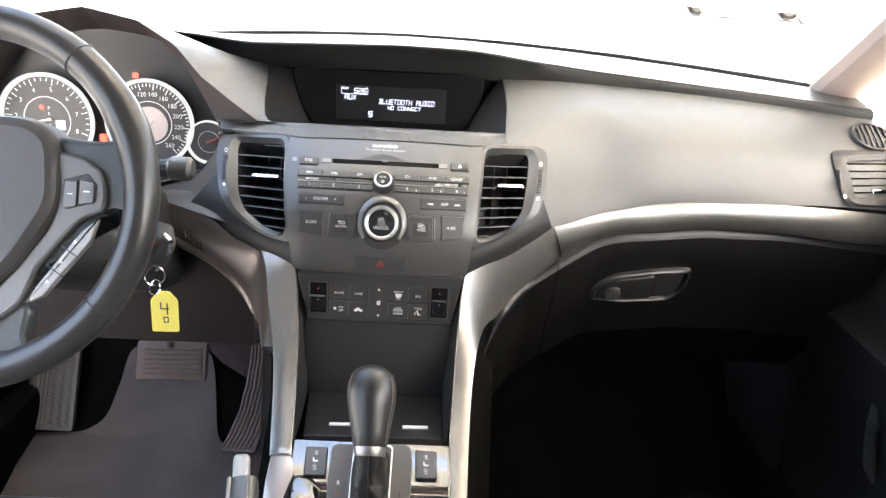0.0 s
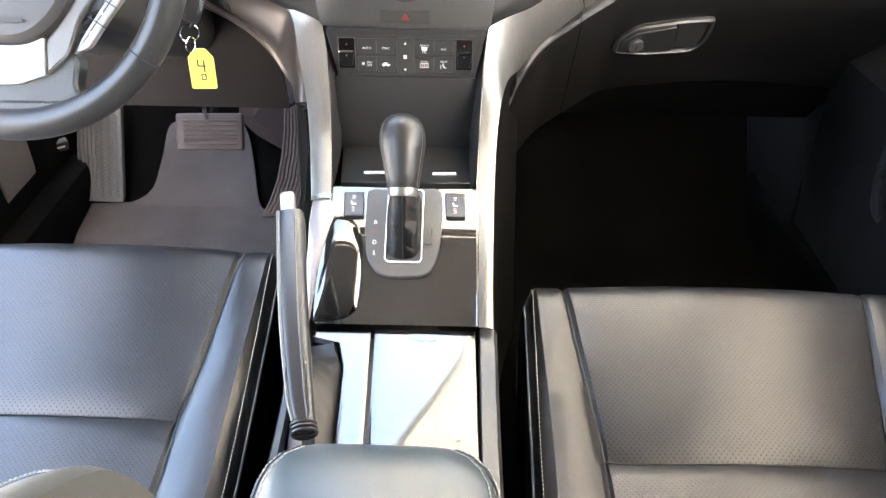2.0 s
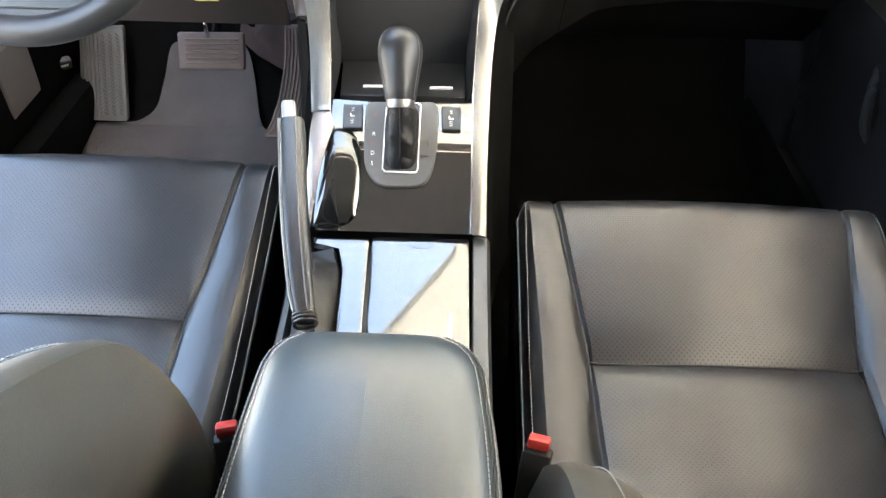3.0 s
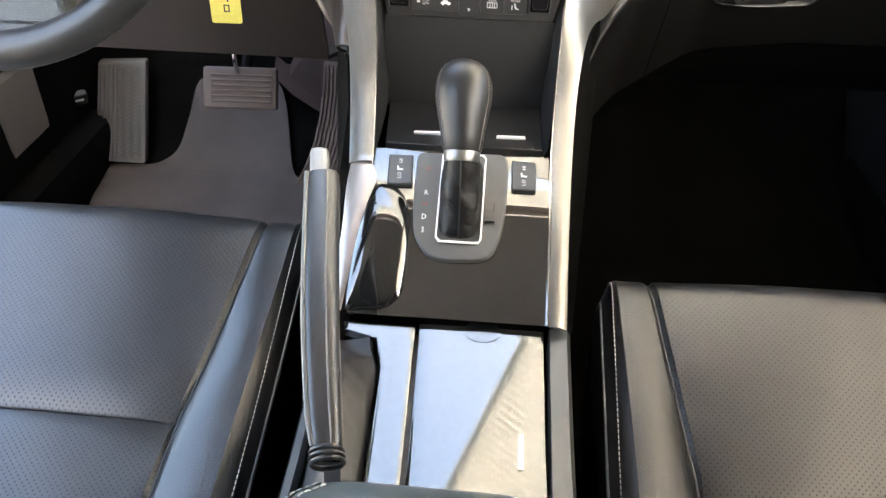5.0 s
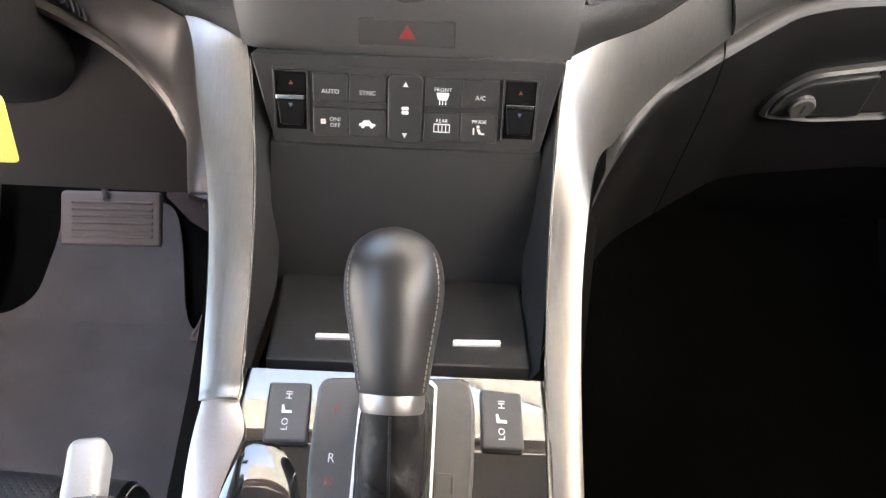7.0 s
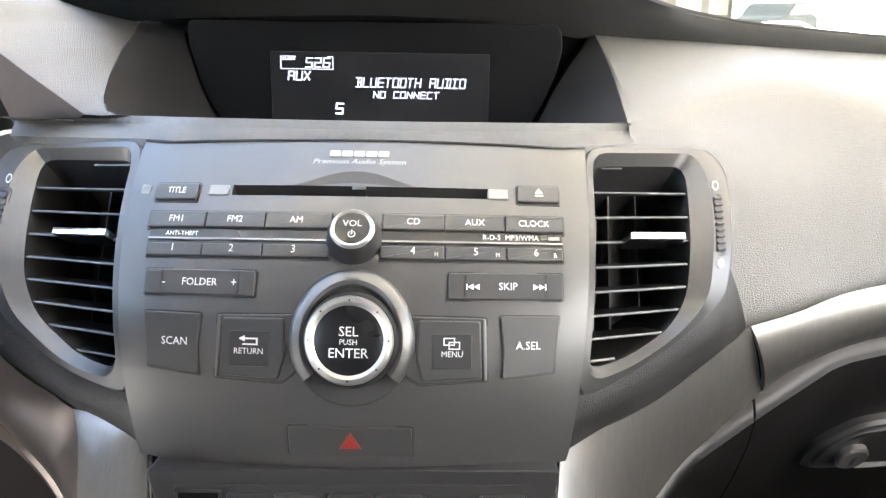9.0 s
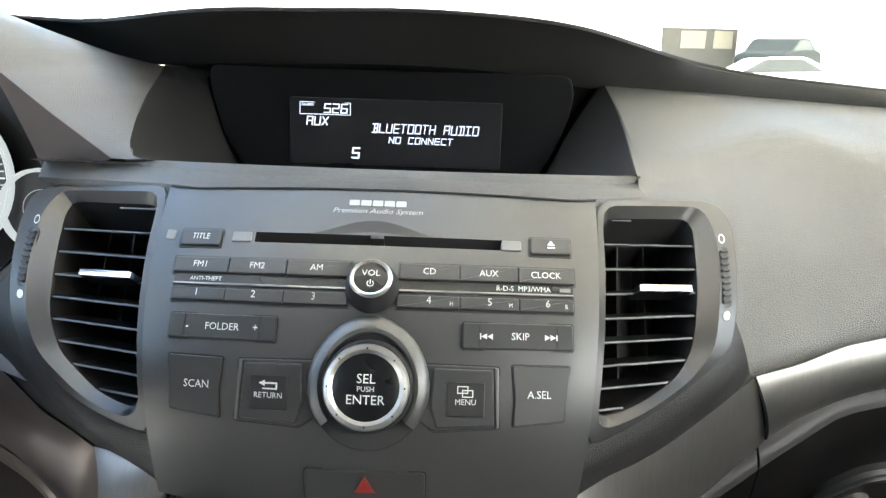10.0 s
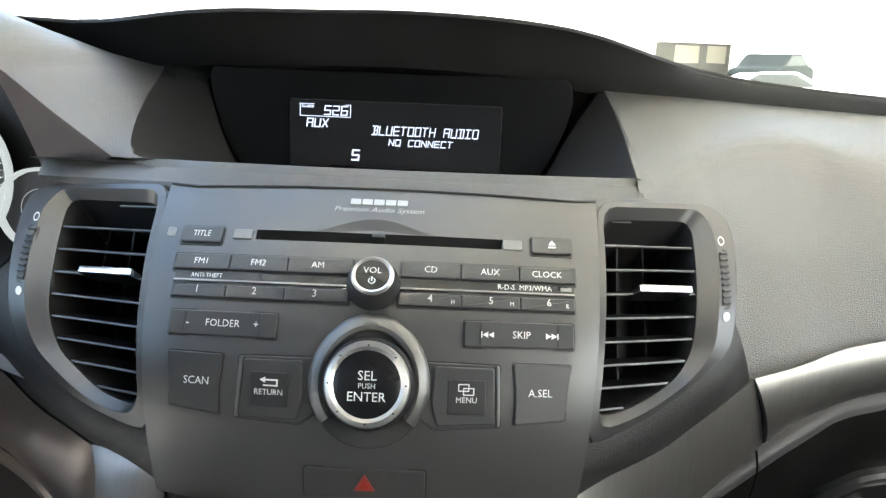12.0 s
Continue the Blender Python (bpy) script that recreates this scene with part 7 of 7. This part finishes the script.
def build_column():
    col = thing("steering_column", (-0.39, 0.95, 0.8), "black plastic steering column shroud with ignition and stalk", "steering column")
    rows = []
    for t, w, h in ((0.03, 0.055, 0.045), (0.06, 0.085, 0.06), (0.16, 0.095, 0.072), (0.30, 0.10, 0.08), (0.42, 0.10, 0.08)):
        c = HUB - W_OUT * t + Vector((0, 0, -0.02))
        rows.append([c + Vector((w * math.copysign(abs(math.cos(a)) ** 0.6, math.cos(a)), 0, 0)) + W_UP * (h * math.copysign(abs(math.sin(a)) ** 0.6, math.sin(a))) for a in np.linspace(0, 2 * math.pi, 33)[:-1]])
    part("shroud", skin(rows, closed=True, cap=True), DARK, col)
    stalk = part("wiper_stalk", tube(spline([(-0.31, 0.86, 0.915), (-0.26, 0.848, 0.926), (-0.222, 0.842, 0.929)], 10), [0.009] * 8 + [0.010, 0.011], 12), DARK, col)
    part("stalk_knob", tube([(-0.226, 0.842, 0.929), (-0.222, 0.842, 0.929), (-0.203, 0.841, 0.929), (-0.199, 0.841, 0.929)], [0.010, 0.013, 0.013, 0.010], 14), PANEL, stalk, "grey stalk end")
    part("ignition_ring", lathe([(0.012, 0), (0.019, 0), (0.019, 0.006), (0.015, 0.008), (0.012, 0.006)], lambda a, b, c: Vector((-0.300, 0.872, 0.824)) + Vector((0.3, -0.95, 0)).normalized() * c + Vector((0.95, 0.3, 0)).normalized() * a + Vector((0, 0, b)), 24), CHROME, col, "chrome ignition ring")


build_column()


def build_key():
    key = thing("car_key", (-0.255, 0.872, 0.82), "black remote car key with a metal ring, in the ignition", "car key")
    part("fob", box(0.022, 0.050, 0.036, 0.006, 3, pose(-0.247, 0.862, 0.833, 10, 25, 25)), DARK, key)
    part("fob_panel", box(0.016, 0.006, 0.005, 0.0015, 2, pose(-0.252, 0.835, 0.842, 10, -20, 25)), RED, key, "red panic button")
    part("fob_rim", tube(spline([(-0.236, 0.840, 0.853), (-0.229, 0.842, 0.842), (-0.240, 0.844, 0.818), (-0.249, 0.846, 0.808)], 10), 0.003, 8), CHROME, key)
    for c, r, tilt in (((-0.252, 0.850, 0.798), 0.011, 0.5), ((-0.254, 0.853, 0.783), 0.009, 1.2)):
        loop = [Vector(c) + Vector((r * math.cos(a) * math.cos(tilt), r * math.cos(a) * math.sin(tilt), r * math.sin(a))) for a in np.linspace(0, 2 * math.pi, 25)]
        part("ring", tube(loop, 0.0009, 6), CHROME, key, "steel split ring")
    tag = thing("key_tag", (-0.255, 0.865, 0.745), "yellow card key tag with a handwritten number", "key tag")
    m = pose(-0.2475, 0.862, 0.7490, 8, 2, 8)
    put = lambda u, v, w: m @ Vector((u, -w, v))
    part("card", prism(rounded([(-0.0155, -0.028), (0.0155, -0.028), (0.0155, 0.016), (0.006, 0.028), (-0.006, 0.028), (-0.0155, 0.016)], 0.003), 0, 0.0012, 0.0004, put), YELLOW, tag)
    ink = [rect(-0.005, 0.004, -0.0035, 0.0130), rect(-0.005, 0.0035, 0.005, 0.0050), rect(0.0022, -0.004, 0.0037, 0.0120), rect(-0.002, -0.0150, 0.004, -0.0138), rect(-0.002, -0.0080, 0.004, -0.0068), rect(-0.002, -0.0150, -0.0008, -0.0068), rect(0.0028, -0.0150, 0.004, -0.0068)]
    part("writing", merge(*[prism(r, 0.0011, 0.0015, 0, put) for r in ink]), INK, tag)


build_key()


# ---- instruments ----
def build_gauges():
    clu = thing("instrument_cluster", (-0.42, 1.17, 0.91), "instrument cluster with bright-ringed rev counter and speedometer", "instrument cluster")
    GREY = material("grey gauge face", (0.060, 0.054, 0.053), 0.5)

    def gauge(cx, cz, r, words, a0, a1, needle, hub_mat, parent_label):
        y = 1.172
        put = lambda u, v, w: Vector((cx + u, y - w, cz + v))
        g = part("gauge", lathe([(0.001, 0), (r, 0), (r, 0.004), (0.001, 0.004)], put, 48), GREY, clu, parent_label)
        part("bezel", lathe([(r * 0.95, 0.003), (r * 1.04, 0.003), (r * 1.05, 0.010), (r * 1.0, 0.010), (r * 0.95, 0.006)], put, 48), GAUGE_GLOW, g, "bright gauge ring")
        ticks = []
        n = (len(words) - 1) * 4
        for k in range(n + 1):
            a = radians(a0 + (a1 - a0) * k / n)
            L = 0.14 if k % 4 == 0 else 0.07
            c, s = math.cos(a), math.sin(a)
            p = [(r * (0.92 - L) * c - 0.0006 * s, r * (0.92 - L) * s + 0.0006 * c), (r * 0.92 * c - 0.0006 * s, r * 0.92 * s + 0.0006 * c), (r * 0.92 * c + 0.0006 * s, r * 0.92 * s - 0.0006 * c), (r * (0.92 - L) * c + 0.0006 * s, r * (0.92 - L) * s - 0.0006 * c)]
            ticks.append(prism(p, 0.004, 0.0048, 0, put))
        part("dial_scale", merge(*ticks), WHITE, g)
        for k, wd in enumerate(words):
            a = radians(a0 + (a1 - a0) * k / max(1, len(words) - 1))
            if wd:
                lettering(wd, 0.0066 if r > 0.05 else 0.005, r * 0.68 * math.cos(a), r * 0.68 * math.sin(a), 0.0048, put, WHITE, g)
        part("inner_ring", skin([[put(r * q * math.cos(t), r * q * math.sin(t), 0.0047) for t in np.linspace(0, 2 * math.pi, 41)[:-1]] for q in (0.50, 0.52)], closed=True), WHITE, g)
        a = radians(needle)
        part("needle", tube([put(-0.1 * r * math.cos(a), -0.1 * r * math.sin(a), 0.007), put(r * 0.75 * math.cos(a), r * 0.75 * math.sin(a), 0.007)], [0.0022, 0.001], 6), REDPRINT if r < 0.05 else WHITE, g)
        return g, put

    t, put = gauge(-0.507, 0.907, 0.066, ("0", "1", "2", "3", "4", "5", "6", "7", "8"), 240, -20, 192, None, "grey rev counter face")
    for k, wd in enumerate("PRNDS"):
        lettering(wd, 0.0048, 0.004, 0.017 - 0.0085 * k, 0.005, put, WHITE, t)
    part("gear_lamp", prism(disc(-0.006, 0.018, 0.0035, 14), 0.0045, 0.0055, 0, put), WARN, t, "lit red gear lamp")
    part("gear_window", prism(rect(0.012, -0.014, 0.026, 0.0, 0.001), 0.0045, 0.0055, 0, put), WHITE, t)
    sp, put = gauge(-0.357, 0.910, 0.062, ("0", "20", "40", "60", "80", "100", "120", "140", "160", "180", "200", "220", "240", "260"), 235, -50, 225, None, "grey speedometer face")
    part("trip_window", prism(disc(0, -0.002, 0.026, 36), 0.0045, 0.006, 0, put), material("pale trip display", (0.5, 0.42, 0.40), 0.4), sp, "pale round trip display")
    gauge(-0.272, 0.886, 0.031, ("E", "", "F"), 320, 400, 385, None, "dark fuel gauge face")
    gauge(-0.588, 0.884, 0.032, ("C", "", "H"), 220, 140, 170, None, "dark temperature gauge face")
    part("belt_lamp", prism(rect(-0.376, 0.975, -0.368, 0.982, 0.002), 0, 0.003, 0, lambda u, v, w: Vector((u, 1.165 - w, v))), WARN, clu, "lit red warning lamp")
    part("side_lamp", prism(rect(-0.432, 0.935, -0.422, 0.948, 0.002), 0, 0.003, 0, lambda u, v, w: Vector((u, 1.168 - w, v))), WARN, clu, "lit red warning lamp")
    part("side_lamp", prism(rect(-0.432, 0.872, -0.422, 0.890, 0.002), 0, 0.003, 0, lambda u, v, w: Vector((u, 1.168 - w, v))), WARN, clu, "lit red warning lamp")


build_gauges()


# ---- footwell ----
def floor_z(y):
    return float(np.interp(y, [-1.2, 1.32, 1.40, 1.50, 1.72], [0.19, 0.19, 0.205, 0.28, 0.55]))


def build_footwell():
    brake = thing("brake_pedal", (-0.42, 1.37, 0.41), "wide brown-grey rubber brake pedal on a steel arm", "pedal")
    m = pose(-0.4185, 1.375, 0.409, 62, 0, 3)
    BROWN = material("brown-grey pedal rubber", (0.088, 0.061, 0.051), 0.65, grain=0.4, scale=500, wear=0.3)
    part("pad", box(0.134, 0.074, 0.014, 0.006, 3, m), BROWN, brake)
    for k in range(6):
        part("rib", box(0.108, 0.0045, 0.005, 0.0015, 1, m @ pose(0.003, -0.024 + 0.0092 * k, 0.0085)), BROWN, brake)
    part("arm", tube(spline([(-0.415, 1.39, 0.42), (-0.414, 1.44, 0.47), (-0.412, 1.48, 0.56), (-0.41, 1.5, 0.70)], 12), 0.009, 8), PIT, brake, "dull black steel arm")
    part("switch_rod", tube([(-0.4235, 1.378, 0.436), (-0.4355, 1.404, 0.503)], 0.0042, 10), CHROME, brake, "bright steel rod")
    gas = thing("accelerator_pedal", (-0.26, 1.34, 0.24), "tall brown-grey rubber accelerator pedal with upright ribs", "pedal")
    put = lambda u, v, w: Vector((u, 1.475 + (v - 0.394) * 0.6 - w, v + 0.5 * w))
    edge_l = [(-0.334, 0.216), (-0.319, 0.245), (-0.303, 0.285), (-0.294, 0.330), (-0.290, 0.370), (-0.290, 0.420)]
    edge_r = [(-0.264, 0.216), (-0.252, 0.245), (-0.240, 0.285), (-0.233, 0.330), (-0.232, 0.370), (-0.236, 0.420)]
    part("pad", prism(rounded(edge_l + edge_r[::-1], 0.004), -0.012, 0.004, 0.002, put), BROWN, gas)
    for k in range(8):
        t = (k + 0.5) / 8
        mid = [(a[0] + (b[0] - a[0]) * t, a[1]) for a, b in zip(edge_l, edge_r)]
        mid[0], mid[-1] = (mid[0][0], 0.222), (mid[-1][0], 0.413)
        part("rib", prism([(u - 0.0021, v) for u, v in mid] + [(u + 0.0021, v) for u, v in mid[::-1]], 0.003, 0.0075, 0.0008, put), BROWN, gas)
    rest = thing("foot_rest", (-0.68, 1.43, 0.3), "ridged grey rubber foot rest beside the pedals", "foot rest")
    put = lambda u, v, w: Vector((u, 1.395 + (v - 0.23) * 0.85 - w, v))
    REST = material("grey foot rest rubber", (0.078, 0.072, 0.068), 0.55, grain=0.3, scale=600, wear=0.2)
    part("plate", prism(rounded([(-0.736, 0.228), (-0.636, 0.228), (-0.656, 0.385), (-0.753, 0.380)], 0.006), -0.015, 0.0, 0.003, put), REST, rest)
    for k in range(5):
        u = -0.731 + 0.0085 * k
        part("ridge", prism([(u, 0.234), (u + 0.004, 0.234), (u - 0.014, 0.376), (u - 0.018, 0.376)], -0.001, 0.004, 0.001, put), REST, rest)
    tread = []
    for col in range(3):
        for k in range(22):
            v = 0.236 + 0.0063 * k
            u = -0.6855 + 0.0165 * col - 0.0185 * (v - 0.234) / 0.142
            for d in (-1, 1):
                a, b = u + 0.0004 * d, u + 0.0070 * d
                tread.append(prism([(a, v + 0.0045), (b, v), (b, v + 0.0030), (a, v + 0.0075)][::d], -0.001, 0.0035, 0.0, put))
    part("tread", merge(*tread), REST, rest, "herringbone tread of grey rubber")
    lever = thing("bonnet_release", (-0.78, 1.43, 0.34), "small black bonnet release lever with a pale mark", "lever")
    m = pose(-0.765, 1.428, 0.343, 20, 0, 40)
    part("lever", box(0.045, 0.018, 0.026, 0.005, 3, m), DARK, lever)
    part("lever_mark", box(0.020, 0.002, 0.006, 0.0008, 1, m @ pose(0.004, -0.0095, 0.002)), WHITE, lever, "pale car mark")
    mat_plan = [(-0.66, 0.76), (-0.665, 1.0), (-0.695, 1.24), (-0.728, 1.400), (-0.615, 1.405), (-0.578, 1.432), (-0.571, 1.49), (-0.564, 1.535), (-0.55, 1.547), (-0.40, 1.547), (-0.382, 1.53), (-0.368, 1.485), (-0.350, 1.41), (-0.33, 1.388), (-0.24, 1.388), (-0.235, 0.76)]
    pts = rounded(mat_plan, 0.02, 3)
    bm = bmesh.new()
    bm.faces.new([bm.verts.new((x, y, 0)) for x, y in pts])
    for y in np.arange(0.8, 1.55, 0.03):
        bmesh.ops.bisect_plane(bm, geom=bm.verts[:] + bm.edges[:] + bm.faces[:], plane_co=(0, float(y), 0), plane_no=(0, 1, 0))
    ext = bmesh.ops.extrude_face_region(bm, geom=bm.faces[:])
    top = [v for v in ext["geom"] if isinstance(v, bmesh.types.BMVert)]
    for v in bm.verts:
        v.co.z = floor_z(v.co.y) + 0.002
    for v in top:
        v.co.z += 0.012
        v.co.y -= 0.004 if v.co.y > 1.42 else 0
    single("floor_mat", bm, CARPET_MAT, "charcoal carpet floor mat cut round the pedals", "floor mat")


CARPET_MAT = material("brown-grey carpet mat", (0.104, 0.088, 0.083), 0.95, spec=0.2, grain=1.0, scale=1600, bumpdist=0.003, vary=0.3)
build_footwell()


# ---- passenger side details ----
def build_passenger_details():
    # glovebox handle with lock
    hd = thing("glovebox_handle", (0.37, 1.07, 0.73), "black recessed glovebox handle with a key lock", "handle")

    def put(u, v, w):
        d = float(np.interp(u, LID_X, LID_TOP)) - v
        y = float(np.interp(u, [0.13, 0.2, 0.30, 0.5, 0.745], [0.965, 1.03, 1.06, 1.075, 1.10])) - 0.002
        return Vector((u, y + float(np.interp(d, [0.01, 0.03, 0.06, 0.12, 0.25], [0.0, 0.006, 0.022, 0.06, 0.14])), v)) + Vector((0, -0.85, -0.53)) * w

    shape = [(0.305, 0.692), (0.310, 0.718), (0.334, 0.739), (0.400, 0.750), (0.448, 0.752), (0.448, 0.712), (0.436, 0.690), (0.356, 0.686)]
    lp = resample(rounded(shape, 0.010, 4), 56, shape[0])
    cx, cz = 0.378, 0.718
    rows = [[put(cx + (x - cx) * k, cz + (z - cz) * k, w) for x, z in lp] for k, w in ((1.04, -0.004), (1.02, 0.005), (0.96, 0.008), (0.92, 0.006), (0.90, 0.001))]
    HANDLE = material("dark handle plastic", (0.018, 0.0175, 0.017), 0.45, grain=0.08, scale=1500, bumpdist=0.0003)
    part("bezel", skin(rows, closed=True), HANDLE, hd)
    part("lever", prism(rounded([(0.312, 0.696), (0.317, 0.716), (0.338, 0.732), (0.395, 0.742), (0.400, 0.694)], 0.006), -0.004, 0.009, 0.003, put), HANDLE, hd, "dark grey pull lever")
    part("grip_hollow", prism(rounded([(0.402, 0.694), (0.397, 0.744), (0.441, 0.745), (0.441, 0.712), (0.432, 0.695)], 0.005), -0.008, 0.0015, 0.0, put), DARK, hd)
    lock = part("lock", lathe([(0.0005, 0.0), (0.0115, 0.0), (0.0115, 0.014), (0.0100, 0.0155), (0.0005, 0.0155)], lambda a, b, c: put(0.3378 + a, 0.7100 + b, c), 28), FRAME, hd, "round key lock")
    part("key_slot", prism(rect(0.3366, 0.7050, 0.3390, 0.7150, 0.001), 0.0150, 0.0160, 0, put), DARK, lock)
    # side vent
    vent = thing("side_air_vent", (0.68, 1.1, 0.89), "dark slatted side air vent in a grey frame", "air vent")

    def sv(u, v, w):
        return Vector((u, face_y(min(u, 0.735), v) - 0.002 - w, v))

    outer, hole = [(0.630, 0.928), (0.738, 0.931), (0.738, 0.860), (0.652, 0.862), (0.637, 0.872), (0.631, 0.900)], [(0.649, 0.918), (0.736, 0.921), (0.736, 0.871), (0.656, 0.872)]
    lo, lh = resample(rounded(outer, 0.012, 4), 56, outer[0]), resample(rounded(hole, 0.006, 4), 56, hole[0])
    rows = [[sv(x, z, -0.03) for x, z in lo], [sv(x, z, 0.004) for x, z in lo], [sv(x * 0.6 + a * 0.4, z * 0.6 + b * 0.4, 0.007) for (x, z), (a, b) in zip(lo, lh)], [sv(x, z, 0.003) for x, z in lh], [sv(x, z, -0.03) for x, z in lh]]
    part("bezel", skin(rows, closed=True), SWEEP, vent)
    bk = bmesh.new()
    bk.faces.new([bk.verts.new(sv(x, z, -0.028)) for x, z in lh])
    part("duct", bk, DARK, vent)
    for z in np.linspace(0.879, 0.914, 5):
        part("slat", skin([[sv(x, z, 0.0) + Vector((0, dy, dz)) for dy, dz in ((0, 0.0012), (0, -0.0012), (0.018, -0.006), (0.018, -0.004))] for x in (0.648, 0.732)], closed=True, cap=True), PIT, vent)
    part("tab", prism(rect(0.683, 0.879, 0.712, 0.884, 0.001), -0.004, 0.004, 0.001, sv), CHROME, vent, "bright chrome tab")
    part("thumbwheel", prism(rounded([(0.632, 0.888), (0.638, 0.888), (0.638, 0.908), (0.632, 0.908)], 0.002), 0.0, 0.010, 0.001, sv), BUTTON, vent)
    part("open_mark", prism(disc(0.639, 0.876, 0.0025, 14), 0.006, 0.0078, 0, sv), WHITE, vent)
    # demister grille at the end of the dash
    gr = thing("demister_grille", (0.71, 1.2, 0.94), "oval black demister grille", "grille")

    def dg(u, v, w):
        return Vector((0.711 + u, face_y(min(0.74, 0.711 + u), 0.943 + 0.7 * v) - 0.002 - 0.8 * w, 0.943 + 0.7 * v + 0.5 * w))

    part("ring", skin([[dg(r * 0.030 * math.cos(t), r * 0.018 * math.sin(t), w) for t in np.linspace(0, 2 * math.pi, 33)[:-1]] for r, w in ((1.12, 0.0), (1.08, 0.006), (0.98, 0.006), (0.95, 0.0))], closed=True), SWEEP, gr)
    part("back", prism(disc(0, 0, 0.030, 32, 0.6), -0.004, 0.002, 0, dg), DARK, gr)
    for u in np.linspace(-0.021, 0.021, 6):
        h = 0.016 * math.sqrt(max(0.05, 1 - (u / 0.029) ** 2))
        part("bar", prism([(u - 0.0012 - 0.3 * h, -h), (u + 0.0012 - 0.3 * h, -h), (u + 0.0012 + 0.3 * h, h), (u - 0.0012 + 0.3 * h, h)], 0.001, 0.006, 0.0004, dg), SWEEP, gr)
    # small grille on the driver's sweep
    gg = thing("sensor_grille", (-0.27, 1.06, 0.79), "small slotted grille beside the steering column", "grille")
    for k in range(6):
        c = Vector((-0.272, 1.0315, 0.788)).lerp(Vector((-0.251, 1.0315, 0.772)), k / 5)
        part("slot", box(0.0020, 0.006, 0.011, 0.0005, 1, Matrix.Translation(c) @ pose(0, 0, 0, 0, -8, 0)), DARK, gg)


build_passenger_details()
